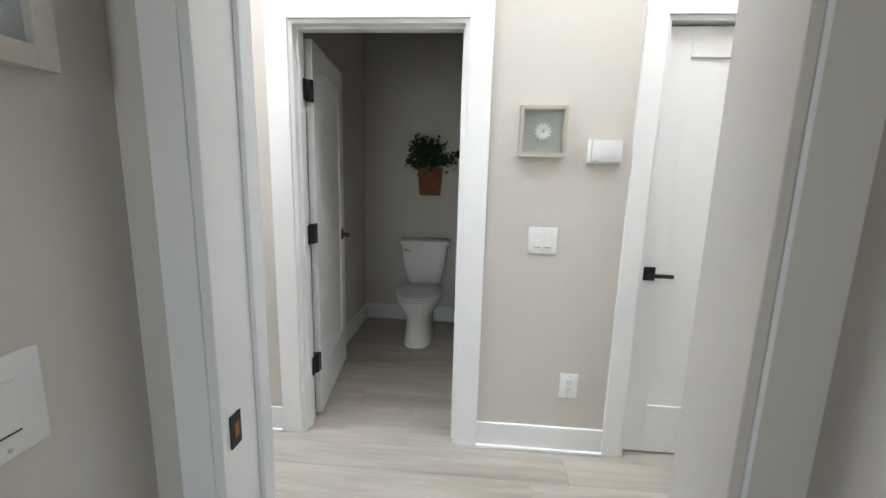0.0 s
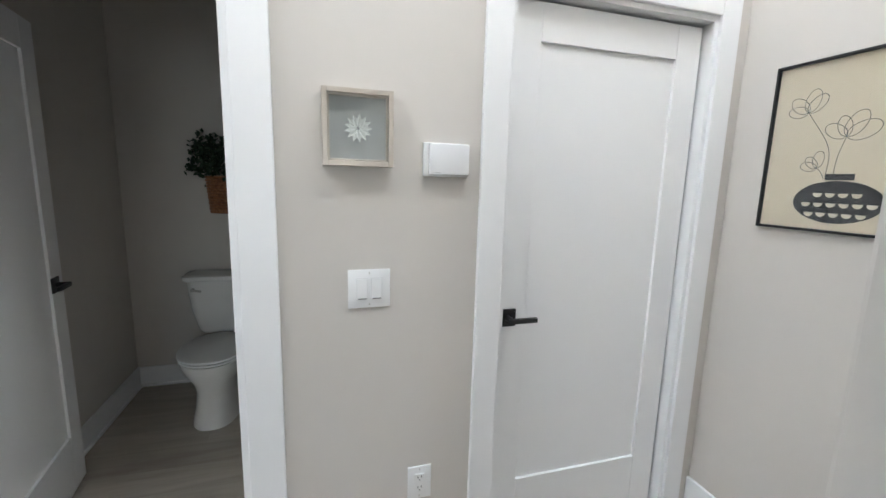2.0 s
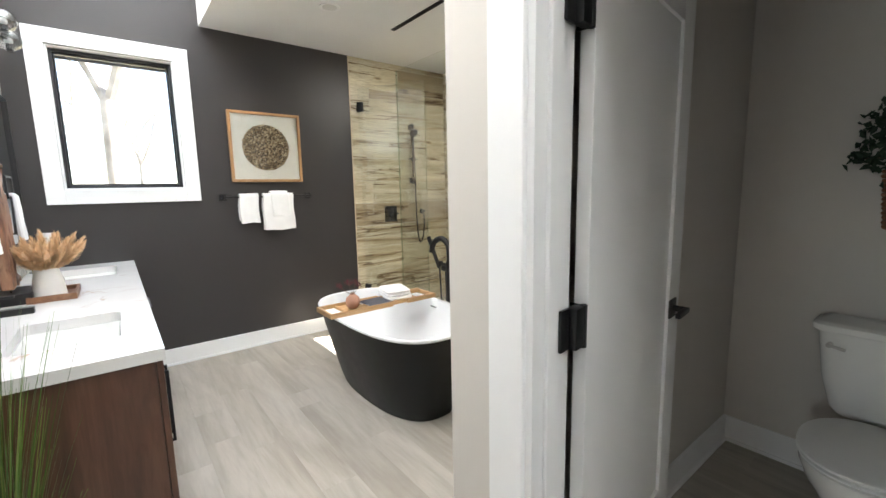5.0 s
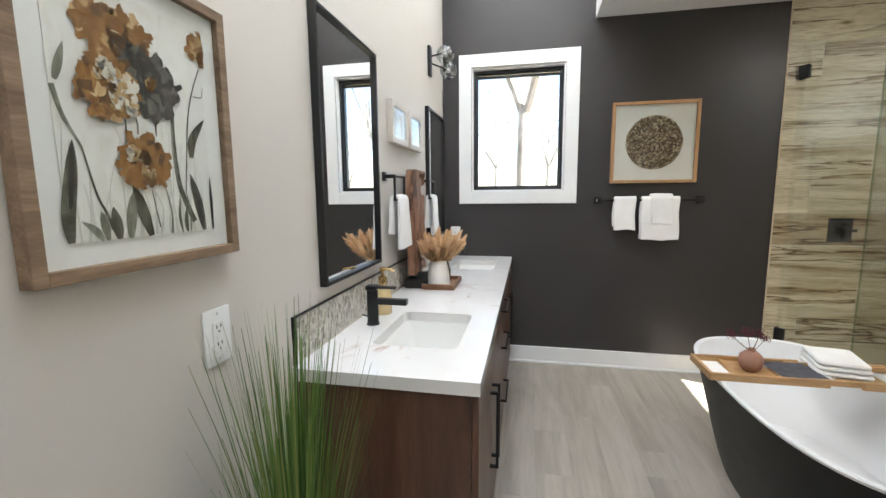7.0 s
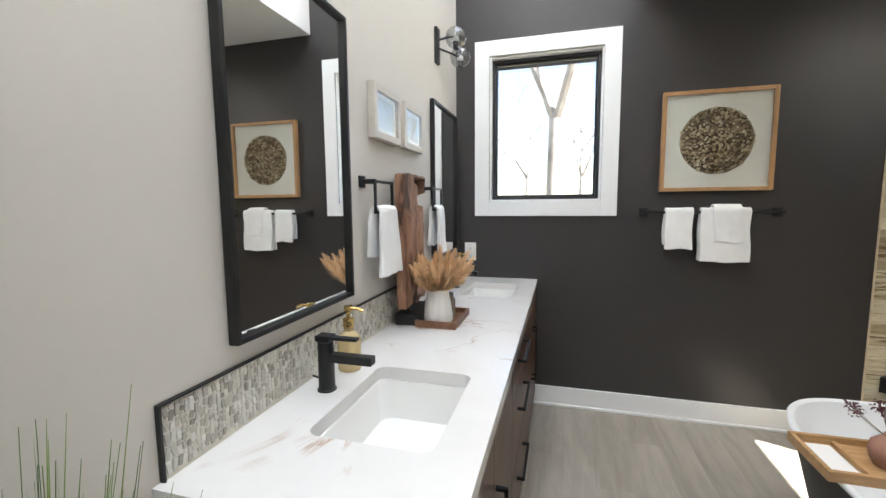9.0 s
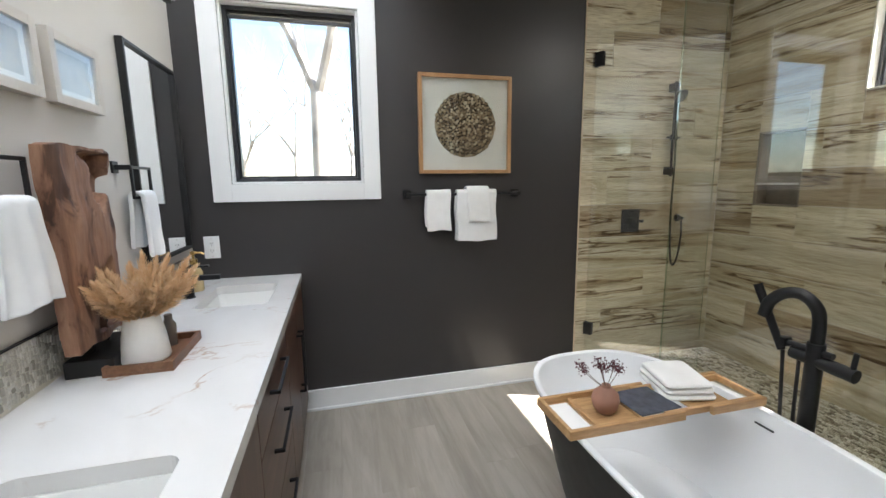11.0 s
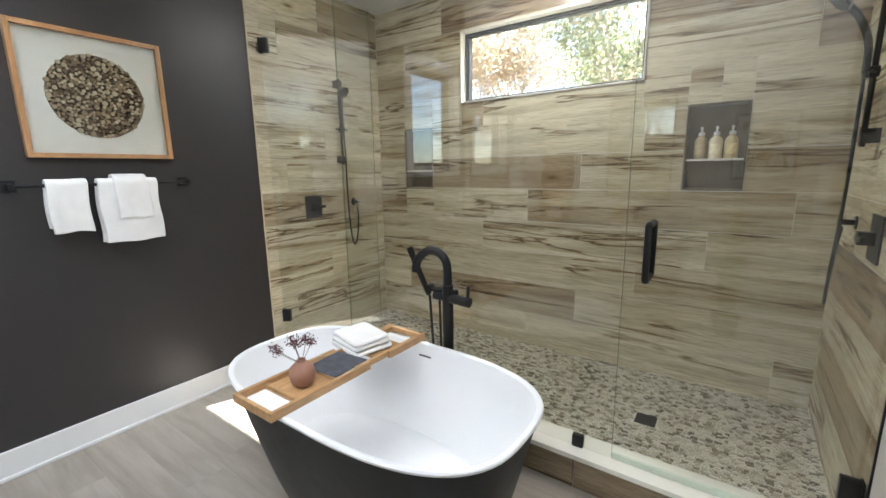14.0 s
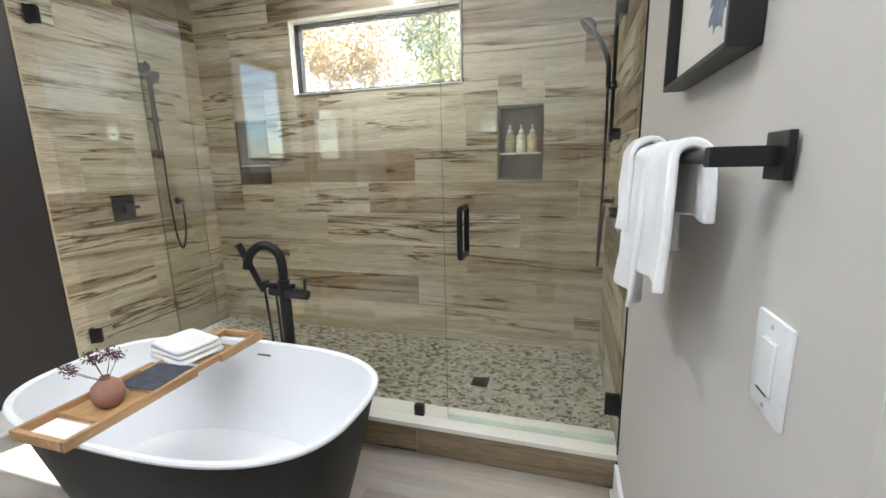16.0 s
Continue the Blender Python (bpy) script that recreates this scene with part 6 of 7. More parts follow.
def driftwood():
    t = thing("wood_sculpture", "weathered live-edge wood slab on a black stand", "sculpture", (-3.15, 0.935, CT), 4)
    part("stand", boxes((-0.13, 0.13, -0.045, 0.075, 0, 0.05), bev=0.003), M_BLACKFRAME, t, "black block stand")
    b = bmesh.new()
    for x in (-0.05, 0.05):
        cyl(b, (x, 0.0, 0.05), (x, 0.0, 0.12), 0.004, seg=8)
    part("pin", b, M_BLACK, t)
    nx, nz = 44, 76
    def pt(i, k, s):
        u, v = i / nx, k / nz
        z = 0.085 + 0.565 * v
        half_l = 0.172 + 0.005 * math.sin(5 * v + 1) + 0.003 * math.sin(17 * v) + 0.012 * (v - 0.5)
        half_r = 0.165 + 0.018 * math.sin(4 * v + 2.4) + 0.012 * math.sin(13 * v + 1) + 0.02 * (v - 0.5)
        x = -half_l + (half_l + half_r) * u
        th = 0.03 * (1 - 0.4 * abs(2 * u - 1) ** 4)
        q = Vector((x * 7, z * 5, s * 3))
        rel = 0.004 * noise.noise(q * 1.6) + 0.004 * noise.noise(q * 4.5)
        hole = noise.noise(Vector((x * 11 + 3, z * 7, 1.3)))
        ridge = 1 - abs(noise.noise(Vector((x * 9 + 1.7, z * 5.5 + 4, 0.6)))) * 3.6
        if s > 0 and 0.05 < v < 0.98:
            side = min(1.0, max(0.0, (u - 0.3) * 4))
            if ridge > 0 and noise.noise(Vector((x * 5, z * 4, 7))) > -0.02:
                rel -= 0.055 * ridge * side
            if hole > 0.12:
                rel -= 0.34 * min(hole - 0.12, 0.16) * side
        if k in (0, nz):
            z += 0.014 * noise.noise(Vector((x * 14, 2.0 if k else 5.0, 0)))
        return Vector((-x, s * (th + rel), z))
    b = bmesh.new()
    grids = []
    for s in (1, -1):
        grids.append([[b.verts.new(pt(i, k, s)) for i in range(nx + 1)] for k in range(nz + 1)])
    for g in grids:
        for k in range(nz):
            for i in range(nx):
                b.faces.new((g[k][i], g[k][i + 1], g[k + 1][i + 1], g[k + 1][i]))
    f, r = grids
    for k in range(nz):
        for i in (0, nx):
            b.faces.new((f[k][i], f[k + 1][i], r[k + 1][i], r[k][i]))
    for i in range(nx):
        for k in (0, nz):
            b.faces.new((f[k][i], f[k][i + 1], r[k][i + 1], r[k][i]))
    root = wood("weathered root wood", (0.12, 0.05, 0.026), (0.33, 0.17, 0.10), (0.47, 0.28, 0.175), "z", 1.3, 0.6, 0.5, 0.9)
    rn, rl = root.node_tree.nodes, root.node_tree.links
    pb = rn["Principled BSDF"]
    v = coords(rn, rl, (1, 1, 0.55))
    # Dark noise for knots, also painting the shade of deep crevices into the colour.
    knots = ramp(rn, rl, noise_tex(rn, rl, v, 8, 4, 0.6, 1.2), [(0.40, (0.22, 0.17, 0.13)), (0.44, (0.72, 0.66, 0.6)), (0.49, (1, 1, 1))])
    rl.new(mix_color(rn, rl, 0.85, pb.inputs["Base Color"].links[0].from_socket, knots, "MULTIPLY"), pb.inputs["Base Color"])
    part("slab", b, root, t, "weathered brown wood slab", True)


driftwood()

# ---- on the tub ----
M_BAMBOO = wood("bamboo", (0.42, 0.24, 0.10), (0.55, 0.33, 0.15), (0.64, 0.42, 0.22), "y", 2.0, 0.42, 0.1)
caddy = thing("bath_caddy", "extendable bamboo bath caddy across the tub", "bath tray", (-2.935, 2.80, TUBZ + 0.001))
part("outer_frame", boxes((-0.12, -0.104, -0.42, 0.05, 0.0, 0.034), (0.104, 0.12, -0.42, 0.05, 0.0, 0.034), (-0.104, 0.104, -0.42, -0.404, 0.0, 0.034), bev=0.003), M_BAMBOO, caddy)
part("slider_frame", boxes((-0.103, -0.088, -0.02, 0.425, 0.004, 0.03), (0.088, 0.103, -0.02, 0.425, 0.004, 0.03), (-0.088, 0.088, 0.409, 0.425, 0.004, 0.03), bev=0.003), M_BAMBOO, caddy)
for s in (-1, 1):
    part("end_rail", boxes((s * 0.112 - 0.008, s * 0.112 + 0.008, 0.17, 0.425, 0.0, 0.034), bev=0.003), M_BAMBOO, caddy)
for a, c in ((-0.285, -0.12), (0.12, 0.30)):
    part("deck", boxes((-0.102, 0.102, a, c, 0.006, 0.014)), M_BAMBOO, caddy)
for y0 in (-0.30, -0.12):
    part("deck_rail", boxes((-0.102, 0.102, y0, y0 + 0.015, 0.006, 0.022), bev=0.002), M_BAMBOO, caddy)
solid("soap_card", boxes((-0.085, 0.085, -0.045, 0.045, 0, 0.004), bev=0.001), M_MATTE, "white card lying in the bamboo caddy", "card", (-2.94, 2.445, TUBZ + 0.008))
solid("card_rest", boxes((-0.104, 0.104, -0.055, 0.055, 0, 0.006)), M_BAMBOO, "bamboo slat under the white card", "slat", (-2.94, 2.445, TUBZ + 0.001))
M_SLATE = paint("slate blue cover", (0.07, 0.075, 0.095), 0.5, 0.35, 30, 200, 0.1)
tablet = thing("book", "slate-blue covered book lying on the caddy", "book", (-2.935, 2.77, TUBZ + 0.012), 4)
part("pages", boxes((-0.083, 0.083, -0.088, 0.088, 0.003, 0.014)), M_MATTE, tablet)
part("cover", boxes((-0.087, 0.087, -0.092, 0.092, 0, 0.003), (-0.087, 0.087, -0.092, 0.092, 0.014, 0.017), bev=0.001), M_SLATE, tablet)

bud = thing("bud_vase", "round terracotta bud vase with dried burgundy sprigs", "vase", (-2.925, 2.59, TUBZ + 0.015))
b = bmesh.new()
lathe(b, [(0, 0), (0.026, 0), (0.043, 0.02), (0.05, 0.048), (0.044, 0.075), (0.026, 0.093), (0.016, 0.098), (0.016, 0.108), (0.012, 0.108), (0.011, 0.09), (0, 0.088)], 32)
part("vase", b, paint("terracotta", (0.36, 0.19, 0.13), 0.7, 0.08, 20, 160, 0.2), bud, "matte terracotta vase", True)
rnd = random.Random(4)
M_SPRIG = paint("dried burgundy", (0.10, 0.022, 0.03), 0.85, 0.4, 60)
M_STEM = paint("dry stem", (0.16, 0.11, 0.08), 0.8, 0.2, 40)
for k in range(8):
    a = rnd.uniform(0, 6.28)
    out = rnd.uniform(0.02, 0.075)
    tip = Vector((out * math.cos(a), out * math.sin(a), rnd.uniform(0.15, 0.205)))
    if k >= 6:
        tip = Vector((-0.06 + 0.02 * k - 0.12, -0.07, 0.165 - 0.012 * (k - 6)))
    b = bmesh.new()
    tube(b, curve_pts([(0, 0, 0.09), tip * 0.55 + Vector((0, 0, 0.035)), tip], 4), 0.0011, 5)
    st = part("sprig", b, M_STEM, bud)
    b = bmesh.new()
    for j in range(56):
        c = tip + Vector((rnd.gauss(0, 0.012), rnd.gauss(0, 0.012), rnd.gauss(0, 0.008)))
        bmesh.ops.create_icosphere(b, subdivisions=1, radius=rnd.uniform(0.0014, 0.0034), matrix=Matrix.Translation(c))
    part("seed_head", b, M_SPRIG, st, "dark burgundy seed head")["kind"] = "stuff"


def folded_towel(at, rz):
    t = thing("folded_towel", "folded white towel stack on the caddy", "towel", at, rz)
    rnd2 = random.Random(3)
    for k in range(3):
        b = bmesh.new()
        L, W2, n = 0.115 - 0.003 * k, 0.10 - 0.003 * k, 10
        z0, z1 = 0.023 * k, 0.023 * k + 0.0245
        grid = []
        for z, g in ((z0 + 0.001, 0.90), (z0 + 0.005, 0.97), (z0 + 0.012, 1.0), (z1 - 0.006, 0.98), (z1 - 0.002, 0.93), (z1, 0.85)):
            ringp = rrect(-L * g, L * g, -W2 * g, W2 * g, 0.02, z, 5)
            grid.append([(x + 0.003 * math.sin(30 * y + k), y + 0.003 * math.sin(26 * x + k), zz + 0.004 * math.sin(18 * x + 2 * k) * (k == 2)) for x, y, zz in ringp])
        loft(b, grid, True, True)
        part("fold", b, M_TOWEL, t, "", True)


folded_towel((-3.0, 2.975, TUBZ + 0.016), -12)

# ---- wall basket in the toilet room ----
basket = thing("wall_basket", "hanging woven basket with dark green foliage", "wall basket", (-0.465, WCB, 1.20))
b = bmesh.new()
rows = 13
for r in range(rows):
    z = 0.225 * r / (rows - 1)
    w, d = 0.088 + 0.018 * z / 0.225, 0.085 + 0.02 * z / 0.225
    pts = [(w * math.cos(math.pi * i / 14) * (1 + 0.012 * (-1) ** (i + r)), -0.008 - d * math.sin(math.pi * i / 14) ** 0.6 * (1 + 0.03 * (-1) ** (i + r)), z) for i in range(15)]
    tube(b, pts, 0.0095, 6)
part("weave", b, paint("red brown wicker", (0.30, 0.13, 0.055), 0.6, 0.4, 60, 200, 0.3), basket, "red-brown woven wicker", True)
part("back_board", boxes((-0.088, 0.088, -0.008, -0.001, 0, 0.225)), paint("dark wicker", (0.12, 0.05, 0.025), 0.7), basket)
M_LEAF = brushed("dark green leaf", (0.010, 0.022, 0.012), (0.022, 0.045, 0.022), (0.045, 0.075, 0.04))
rnd = random.Random(12)


def leafy(center, spread, count, seed):
    r2 = random.Random(seed)
    b = bmesh.new()
    for _ in range(count):
        c = Vector((center[0] + r2.gauss(0, spread[0]), min(-0.012, center[1] + r2.gauss(0, spread[1])), center[2] + r2.gauss(0, spread[2])))
        d = Vector((r2.gauss(0, 1), r2.gauss(-0.4, 0.7), r2.gauss(0, 1))).normalized()
        s = d.cross(Vector((r2.gauss(0, 1), r2.gauss(0, 1), r2.gauss(0, 1)))).normalized()
        ln, wd = r2.uniform(0.03, 0.05), r2.uniform(0.011, 0.018)
        n = d.cross(s) * 0.006
        v = [b.verts.new(p) for p in (c, c + d * ln * 0.45 + s * wd + n, c + d * ln, c + d * ln * 0.45 - s * wd + n)]
        m = b.verts.new(c + d * ln * 0.5 - n * 0.4)
        for q in range(4):
            b.faces.new((v[q], v[(q + 1) % 4], m))
    return b


for c, s, cnt in (((-0.075, -0.08, 0.40), (0.05, 0.03, 0.045), 150), ((0.03, -0.08, 0.40), (0.055, 0.03, 0.04), 150), ((-0.02, -0.09, 0.30), (0.07, 0.03, 0.04), 150), ((-0.15, -0.07, 0.28), (0.035, 0.02, 0.015), 45), ((0.13, -0.07, 0.30), (0.05, 0.02, 0.025), 80), ((0.24, -0.06, 0.345), (0.035, 0.015, 0.018), 45)):
    part("foliage", leafy(c, s, cnt, cnt + int(c[0] * 100)), M_LEAF, basket, "dark green leaves")
b = bmesh.new()
for tip in ((-0.07, -0.08, 0.40), (0.03, -0.08, 0.40), (-0.16, -0.07, 0.28), (0.26, -0.06, 0.345)):
    tube(b, curve_pts([(0, -0.05, 0.18), (tip[0] * 0.5, -0.06, 0.27), tip], 4), 0.002, 5)
part("stalks", b, M_STEM, basket)

# ---- tall grass plant ----
grass = thing("grass_plant", "tall artificial onion grass in a dark pot", "plant", (-1.605, 1.05, 0))
b = bmesh.new()
lathe(b, [(0, 0), (0.075, 0), (0.10, 0.16), (0.104, 0.18), (0.094, 0.18), (0.09, 0.15), (0, 0.15)], 28)
part("pot", b, paint("dark pot", (0.03, 0.028, 0.026), 0.6), grass, "dark round pot", True)


def grass_mat():
    m, n, l, b = node_mat("grass blades")
    g = n.new("ShaderNodeNewGeometry")
    c = ramp(n, l, g.outputs["Random Per Island"], [(0.0, (0.035, 0.085, 0.014)), (0.5, (0.095, 0.20, 0.03)), (0.85, (0.17, 0.29, 0.055)), (1.0, (0.28, 0.22, 0.08))])
    l.new(c, b.inputs["Base Color"])
    b.inputs["Roughness"].default_value = 0.45
    return m


rnd = random.Random(77)
b = bmesh.new()
for k in range(420):
    a = rnd.uniform(0, 6.283)
    out = rnd.uniform(0.0, 1.0) ** 1.1 * 0.17
    h = rnd.uniform(0.66, 1.22) - 0.30 * out
    r0 = rnd.uniform(0, 0.06)
    base = Vector((r0 * math.cos(a), r0 * math.sin(a), 0.15))
    dirv = Vector((math.cos(a), math.sin(a), 0))
    side = Vector((-dirv.y, dirv.x, 0))
    wv = rnd.uniform(0.0016, 0.0034)
    prev = None
    for j in range(8):
        u = j / 7
        p = base + dirv * (out * u ** 1.8) + Vector((0, 0, (h - 0.15) * u))
        p.y = max(p.y, -0.178)
        w2 = wv * (1 - u) ** 0.6 + 0.0003
        pair = (b.verts.new(p + side * w2), b.verts.new(p - side * w2 + dirv * 0.0006))
        if prev:
            b.faces.new((prev[0], prev[1], pair[1], pair[0]))
        prev = pair
gb = part("grass_tuft", b, grass_mat(), grass, "green grass blades")
gb["kind"] = "stuff"

# ---- ceiling fittings over the tub ----
can = thing("recessed_light", "white recessed ceiling light, off", "ceiling light", (-3.37, 2.74, LOW), 0, "recessed lights")
b = bmesh.new()
lathe(b, [(0.075, -0.001), (0.072, -0.006), (0.055, -0.005), (0.05, -0.001)], 36)
part("trim_ring", b, M_TRIM, can, "", True)
b = bmesh.new()
cyl(b, (0, 0, -0.003), (0, 0, -0.001), 0.052, seg=36)
part("lens", b, paint("frosted lens", (0.7, 0.7, 0.68), 0.4), can)
# This fitting, its glowing lens and lamp are added to brighten the shower tiles.
lit = copy_thing(can, pose(-2.75, 3.90, LOW))
lit["label"] = "recessed ceiling light, lit, added over the shower to brighten it"
glow = bpy.data.materials.new("added lit lens")
glow.use_nodes = True
gp = glow.node_tree.nodes["Principled BSDF"]
gp.inputs["Emission Color"].default_value = (1.0, 0.93, 0.82, 1)
gp.inputs["Emission Strength"].default_value = 4.0
lens = [o for o in lit.children if o.name.startswith("lens")][0]
lens.data = lens.data.copy()
lens.data.materials.clear()
lens.data.materials.append(glow)
lamp_data = bpy.data.lights.new("shower_lamp", "AREA")
lamp_data.shape, lamp_data.size, lamp_data.energy, lamp_data.color = "DISK", 0.10, 1.9, (1.0, 0.95, 0.88)
lamp = new("shower_lamp", lamp_data)
lamp.matrix_world = pose(-2.75, 3.90, LOW - 0.012)
vent = thing("linear_vent", "black linear slot diffuser in the white ceiling", "vent", (-3.0, 3.345, LOW))
part("frame", boxes((-0.48, 0.48, -0.02, 0.02, -0.004, 0.0)), M_BLACK, vent)
for s in (-0.007, 0.007):
    part("slat", boxes((-0.478, 0.478, s - 0.002, s + 0.002, -0.008, -0.004)), M_BLACK, vent)

# ---- outdoors ----
GZ = -1.0
M_GRASS = paint("winter lawn", (0.16, 0.14, 0.075), 0.9, 0.3, 0.25, 60, 0.3)
ground = structure("ground", boxes((-400, 400, -400, 400, GZ - 0.2, GZ)), M_GRASS, "tan winter lawn")
M_BARK = paint("grey brown bark", (0.36, 0.32, 0.285), 0.9, 0.35, 3, 30, 0.6, dist=0.02)
LEAVES = [brushed("autumn leaf " + nm, *c) for nm, c in (("gold", ((0.42, 0.32, 0.20), (0.52, 0.43, 0.30), (0.60, 0.52, 0.40))), ("green", ((0.22, 0.25, 0.13), (0.30, 0.33, 0.20), (0.38, 0.40, 0.27))), ("rust", ((0.42, 0.30, 0.23), (0.52, 0.41, 0.33), (0.60, 0.51, 0.43))))]

for lm in LEAVES:
    # thin leaves let the light through
    ln, ll = lm.node_tree.nodes, lm.node_tree.links
    tl = ln.new("ShaderNodeBsdfTranslucent")
    pb = ln["Principled BSDF"]
    ll.new(pb.inputs["Base Color"].links[0].from_socket, tl.inputs[0])
    mxs = ln.new("ShaderNodeMixShader")
    mxs.inputs[0].default_value = 0.82
    ll.new(pb.outputs[0], mxs.inputs[1])
    ll.new(tl.outputs[0], mxs.inputs[2])
    ll.new(mxs.outputs[0], ln["Material Output"].inputs[0])


def branchy(b, p, d, ln, r, depth, rnd, tips, spread=0.55):
    pts, rs = [p], [r]
    q, dd = p.copy(), d.copy()
    for k in range(4):
        dd = (dd + Vector((rnd.gauss(0, 0.09), rnd.gauss(0, 0.09), rnd.gauss(0.03, 0.06)))).normalized()
        q = q + dd * ln / 4
        pts.append(q.copy())
        rs.append(r * (1 - 0.4 * (k + 1) / 4))
    tube(b, pts, rs, 7 if r > 0.04 else 5, True)
    tips.append(q.copy())
    if depth == 0:
        return
    for k in range(rnd.choice((2, 3)) if depth > 1 else 3):
        nd = (dd + Vector((rnd.gauss(0, spread), rnd.gauss(0, spread), rnd.gauss(0.1, spread * 0.6)))).normalized()
        at = pts[-1] if k == 0 else pts[rnd.choice((2, 3, 4))]
        branchy(b, at, nd, ln * rnd.uniform(0.6, 0.85), r * 0.58, depth - 1, rnd, tips, spread)


def tree(at, h, r, seed, leaf=None, leaves=0, label="", first=0.35, size=0.16, depth=4):
    rnd2 = random.Random(seed)
    t = thing("tree", label, "tree", at)
    b = bmesh.new()
    top = Vector((rnd2.gauss(0, 0.1), rnd2.gauss(0, 0.1), h * first))
    tube(b, [(0, 0, -0.1), top * 0.3 + Vector((0.03, 0, 0)), top * 0.65, top], [r * 1.3, r, r * 0.92, r * 0.85], 12)
    part("trunk", b, M_BARK, t, "", True)
    b = bmesh.new()
    tips = []
    for k in range(3):
        a = 2 * math.pi * k / 3 + rnd2.uniform(0, 1)
        branchy(b, top - Vector((0, 0, 0.1)), Vector((0.42 * math.cos(a), 0.42 * math.sin(a), 1)).normalized(), h * 0.26, r * 0.6, depth, rnd2, tips)
    part("limbs", b, M_BARK, t)
    if leaves:
        b = bmesh.new()
        for _ in range(leaves):
            c = rnd2.choice(tips) + Vector((rnd2.gauss(0, 0.5), rnd2.gauss(0, 0.5), rnd2.gauss(0, 0.4)))
            d = Vector((rnd2.gauss(0, 1), rnd2.gauss(0, 1), rnd2.gauss(0, 1))).normalized()
            s = d.orthogonal().normalized()
            s2 = d.cross(s)
            k = size * rnd2.uniform(0.5, 1.2)
            b.faces.new([b.verts.new(c + s * k), b.verts.new(c + s2 * k * 0.6), b.verts.new(c - s * k), b.verts.new(c - s2 * k * 0.6)])
        part("crown", b, leaf, t)
    return t


tree((-9.2, 1.43, GZ), 9.0, 0.15, 7, label="tall bare tree with a forked grey trunk", first=0.44)
rnd = random.Random(21)
for k in range(9):
    tree((rnd.uniform(-34, -20), -9 + 3.2 * k + rnd.uniform(-1, 1), GZ), rnd.uniform(8, 12), rnd.uniform(0.12, 0.2), 40 + k, label="distant bare winter tree", depth=3)
for k in range(13):
    lf = LEAVES[(2, 0, 2, 0, 1, 1, 0)[k] if k < 7 else (0, 1, 2)[k % 3]]
    tree((-17 + 2.3 * k + rnd.uniform(-0.8, 0.8), rnd.uniform(15, 23), GZ), rnd.uniform(7.5, 11), rnd.uniform(0.06, 0.1), 70 + k, lf, 11000, ("golden", "green", "rust-brown")[LEAVES.index(lf)] + " leaved autumn tree beyond the house", 0.3, 0.085, 3)
for k in range(6):
    lf = LEAVES[(0, 1, 2)[k % 3]]
    tree((-8 + 3.2 * k + rnd.uniform(-0.8, 0.8), rnd.uniform(-16, -10), GZ), rnd.uniform(9, 12), rnd.uniform(0.08, 0.12), 110 + k, lf, 9000, ("golden", "green", "rust-brown")[LEAVES.index(lf)] + " leaved autumn tree beyond the house", 0.3, 0.085, 3)

# ---- wall tiles, curb tiles, floor planks, mosaics ----
ROW, BASE, GAP = 0.2345, 0.09, 0.003


def brick_mesh(name, w, d, h, material, bev=0.0012):
    """A thin slab with eased front edges, centred, shared by alike pieces."""
    return mesh_of(name, boxes((-w / 2, w / 2, -d / 2, d / 2, -h / 2, h / 2), bev=bev), material)


def lay(parent, axis, face, out, u0, u1, z0, z1, holes, material, first, step=0.375, length=1.5):
    """Courses of planks on a wall face; each plank is an object under the wall."""
    cache = {}
    z = BASE + ROW
    edges = [z0]
    while z < z1:
        edges.append(z)
        z += ROW
    edges.append(z1)
    for r, (za, zb) in enumerate(zip(edges, edges[1:])):
        u = first + step * (r % 4)
        us = [u0] + sorted(q for q in (u + length * k for k in range(-3, 4)) if u0 + 0.06 < q < u1 - 0.06) + [u1]
        for a, b in zip(us, us[1:]):
            cells = [(a, b, za, zb)]
            for h in holes:
                nxt = []
                for p, q, c, d in cells:
                    if h[1] <= p or h[0] >= q or h[3] <= c or h[2] >= d:
                        nxt.append((p, q, c, d))
                        continue
                    if h[0] > p + 0.01:
                        nxt.append((p, h[0], c, d))
                    if h[1] < q - 0.01:
                        nxt.append((h[1], q, c, d))
                    m0, m1 = max(p, h[0]), min(q, h[1])
                    if h[2] > c + 0.008:
                        nxt.append((m0, m1, c, h[2]))
                    if h[3] < d - 0.008:
                        nxt.append((m0, m1, h[3], d))
                cells = nxt
            for p, q, c, d in cells:
                w, hh = round(q - p - GAP, 3), round(d - c - GAP, 3)
                key = (w, hh)
                if key not in cache:
                    cache[key] = brick_mesh("tile", w if axis == "y" else TT, TT if axis == "y" else w, hh, material)
                ob = new("tile", cache[key])
                ob.parent = parent
                um, zm = (p + q) / 2, (c + d) / 2
                ob.location = (um, face + out * -TT / 2, zm) if axis == "y" else (face + out * -TT / 2, um, zm)


NICHES = [(-1.892, -1.594, 1.266, 1.749), (-4.009, -3.711, 1.251, 1.749)]
lay(wall_shower_back, "y", NY, -1, WX, TX + 0.012, BASE - 0.02, LOW, [NWIN] + NICHES, M_TILE_X, -2.86)
lay(wall_shower_left, "x", WX, 1, 3.332, NY, BASE - 0.09, LOW, [], M_TILE_Y, 3.185, 0.36)
lay(wall_shower_right, "x", TX + 0.002, -1, GY - 0.056, NY, BASE - 0.09, LOW, [], M_TILE_Y, 2.6, 0.36)

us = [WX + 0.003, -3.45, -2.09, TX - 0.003]
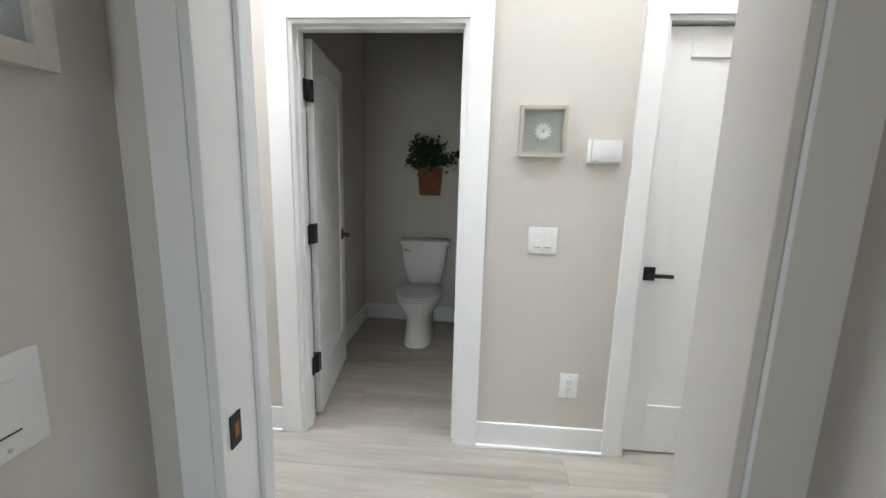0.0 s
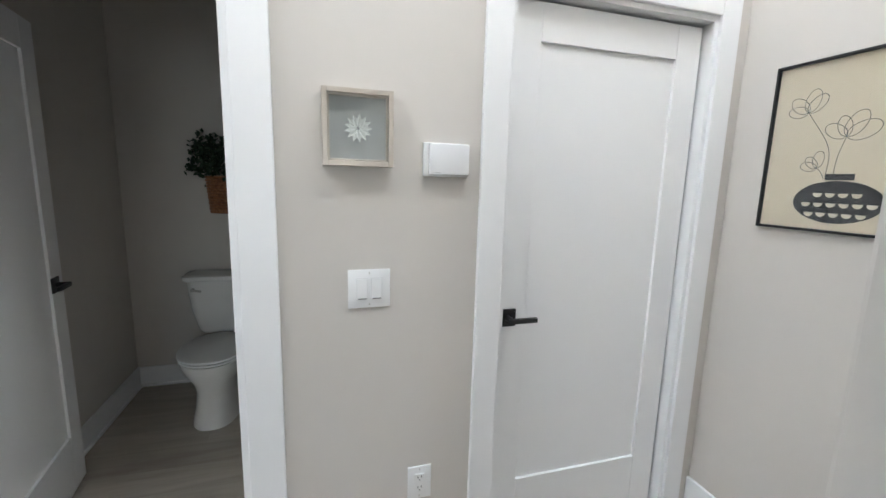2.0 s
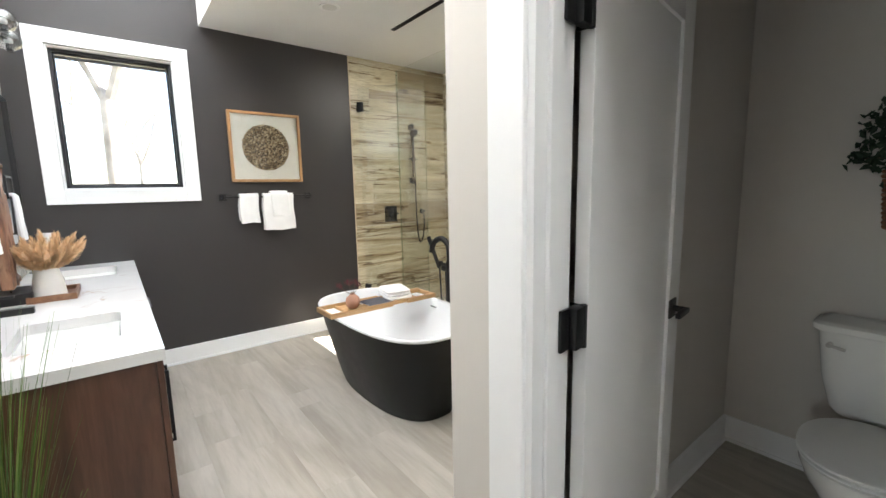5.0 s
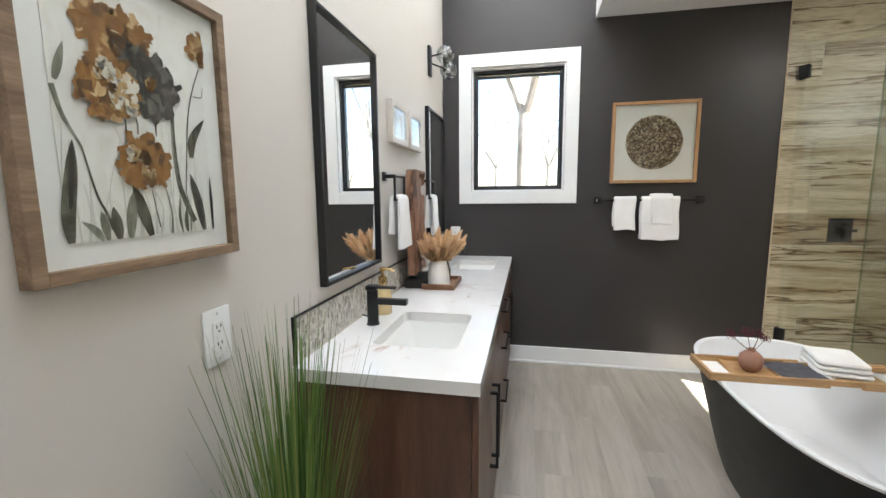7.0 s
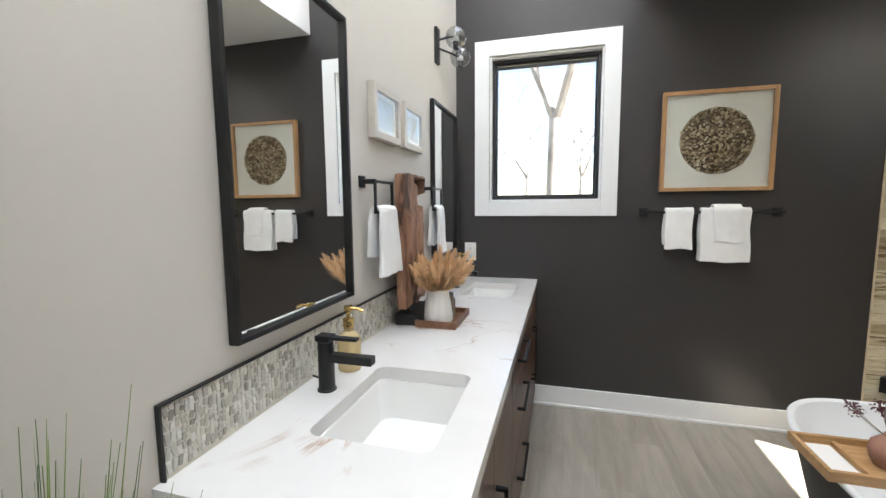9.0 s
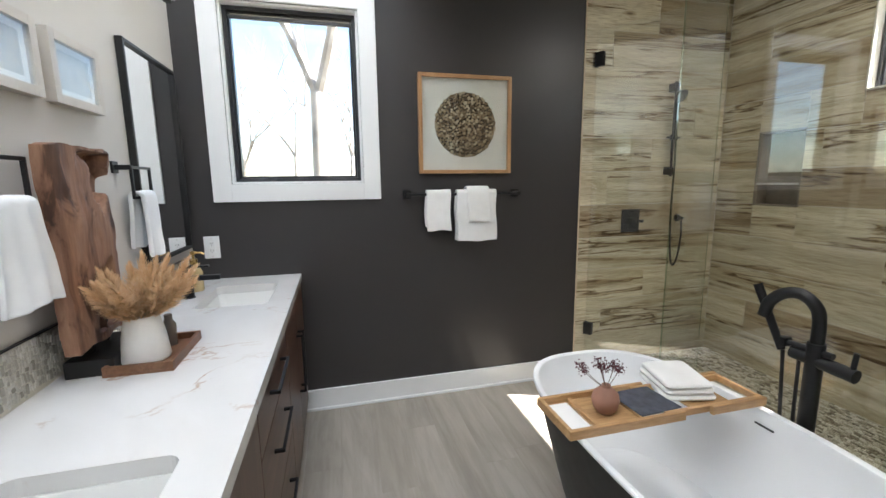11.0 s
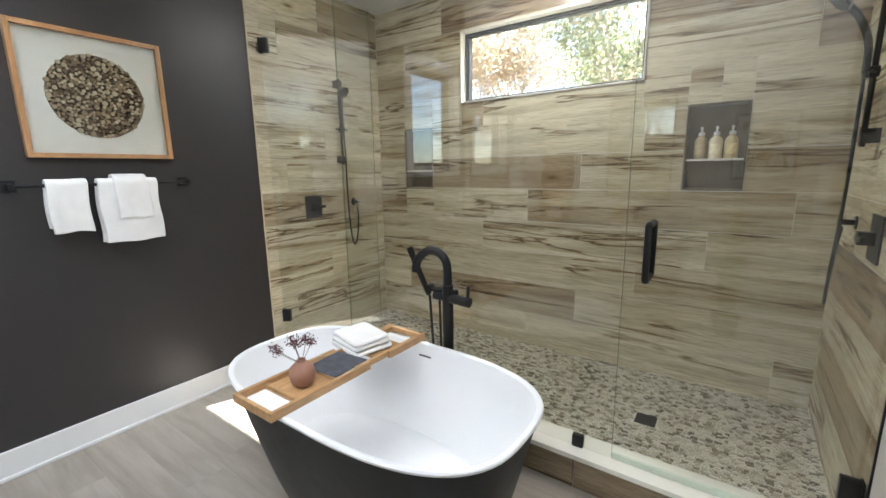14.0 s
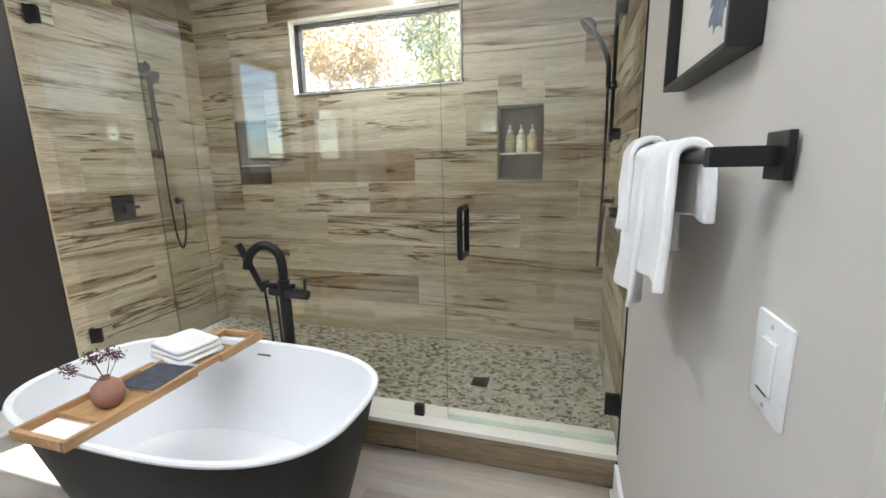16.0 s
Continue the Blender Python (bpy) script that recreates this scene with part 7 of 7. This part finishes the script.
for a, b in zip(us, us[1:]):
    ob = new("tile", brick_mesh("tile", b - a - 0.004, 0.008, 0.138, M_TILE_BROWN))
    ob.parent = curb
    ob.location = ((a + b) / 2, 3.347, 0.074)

# plank floor
PW, PL = 0.182, 1.22
rnd = random.Random(8)
cache = {}


def planks(x0, x1, y0, y1, seed):
    rnd2 = random.Random(seed)
    y = y0
    while y < y1 - 0.01:
        yb = min(y + PW, y1)
        xs = [x0] + [u for u in (x0 - PL + rnd2.uniform(0.1, PL) + PL * k for k in range(8)) if x0 + 0.08 < u < x1 - 0.08] + [x1]
        for a, b in zip(xs, xs[1:]):
            key = (round(b - a, 3), round(yb - y, 3))
            if key not in cache:
                cache[key] = brick_mesh("plank", key[0] - 0.0004, key[1] - 0.0004, 0.006, M_FLOOR, 0.0003)
            ob = new("plank", cache[key])
            ob.parent = floor
            ob.location = ((a + b) / 2, (y + yb) / 2, -0.003)
        y = yb


planks(WX, EX, SY - 0.15, HY + 0.12, 1)
planks(WX, TX, HY + 0.12, 3.352, 2)
planks(WCL, WCR, HY + 0.12, WCB, 3)
planks(PX0, PX1, PY0, SY - 0.15, 4)


def chips_mat(name, cols):
    m, n, l, b = node_mat(name)
    g = n.new("ShaderNodeNewGeometry")
    k = len(cols) - 1
    c = ramp(n, l, g.outputs["Random Per Island"], [(i / k, q) for i, q in enumerate(cols)])
    v = coords(n, l, shuffle=False)
    l.new(mix_color(n, l, 0.5, c, ramp(n, l, noise_tex(n, l, v, 120, 4), [(0.3, (0.7, 0.68, 0.65)), (0.6, (1, 1, 1))]), "MULTIPLY"), b.inputs["Base Color"])
    b.inputs["Roughness"].default_value = 0.45
    return m


def chip(verts, faces, cx, cy, w, h, ang, seed_r, place):
    """One small flat chip with slightly irregular corners and a chamfered top."""
    k = len(verts)
    ca, sa = math.cos(ang), math.sin(ang)
    for s, lift in ((1.0, 0), (0.86, 1)):
        for sx, sy in ((-1, -1), (1, -1), (1, 1), (-1, 1)):
            u, v = sx * w / 2 * s, sy * h / 2 * s
            verts.append(place(cx + u * ca - v * sa, cy + u * sa + v * ca, lift))
    faces.append((k + 4, k + 5, k + 6, k + 7))
    for i in range(4):
        j = (i + 1) % 4
        faces.append((k + i, k + j, k + 4 + j, k + 4 + i))


rnd = random.Random(31)
verts, faces = [], []
y = GY + 0.105
row = 0
while y < NY - 0.006:
    x = WX + 0.012 + (0.016 if row % 2 else 0)
    while x < TX - 0.012:
        w = rnd.choice((0.018, 0.024, 0.03, 0.036))
        h = 0.0155
        if not (abs(x + w / 2 + 1.897) < 0.066 and abs(y - 3.935) < 0.058):
            hz = SHZ + rnd.uniform(0.0, 0.0015)
            chip(verts, faces, x + w / 2, y, w - 0.0028, h - 0.001 + rnd.uniform(-0.001, 0.001), rnd.uniform(-0.05, 0.05), 0, lambda a, b, lift: (a, b, hz + (0.003 if lift else -0.004)))
        x += w
    y += 0.0172
    row += 1
me = bpy.data.meshes.new("mosaic_chips")
me.from_pydata(verts, [], faces)
me.materials.append(chips_mat("shower mosaic", [(0.12, 0.10, 0.065), (0.26, 0.225, 0.15), (0.50, 0.47, 0.37), (0.60, 0.57, 0.47), (0.66, 0.63, 0.54), (0.34, 0.30, 0.21), (0.64, 0.61, 0.51)]))
mo = new("mosaic_chips", me)
mo.parent = shower_floor
mo["kind"] = "stuff"

bsplash = thing("backsplash", "pebble mosaic backsplash strip with a black metal edge", "backsplash", (0, SY, CT))
bsplash["kind"] = "structure"
part("mortar", boxes((WX + 0.001, -1.937, 0, 0.006, 0, 0.148)), M_GROUT, bsplash)
part("edge_strip", boxes((WX + 0.001, -1.935, 0, 0.011, 0.148, 0.152), (-1.937, -1.932, 0, 0.011, 0, 0.152)), M_BLACK, bsplash, "black metal edge strip")
verts, faces = [], []
x = WX + 0.008
while x < -1.945:
    w = rnd.choice((0.010, 0.012, 0.013))
    z = 0.004 + rnd.uniform(0, 0.012)
    while z < 0.142:
        h = rnd.choice((0.013, 0.018, 0.024, 0.03))
        h = min(h, 0.146 - z)
        dd = rnd.uniform(0.007, 0.0095)
        chip(verts, faces, x + w / 2, z + h / 2, w - 0.0014, h - 0.0016, rnd.uniform(-0.3, 0.3), 0, lambda a, b, lift: (a, dd if lift else 0.004, b))
        z += h
    x += w
me = bpy.data.meshes.new("pebbles")
me.from_pydata(verts, [], faces)
me.materials.append(chips_mat("pebble mosaic", [(0.30, 0.27, 0.23), (0.50, 0.47, 0.41), (0.66, 0.63, 0.57), (0.76, 0.74, 0.69), (0.42, 0.39, 0.34), (0.70, 0.67, 0.61)]))
pb = new("pebbles", me)
pb.parent = bsplash
pb["kind"] = "stuff"
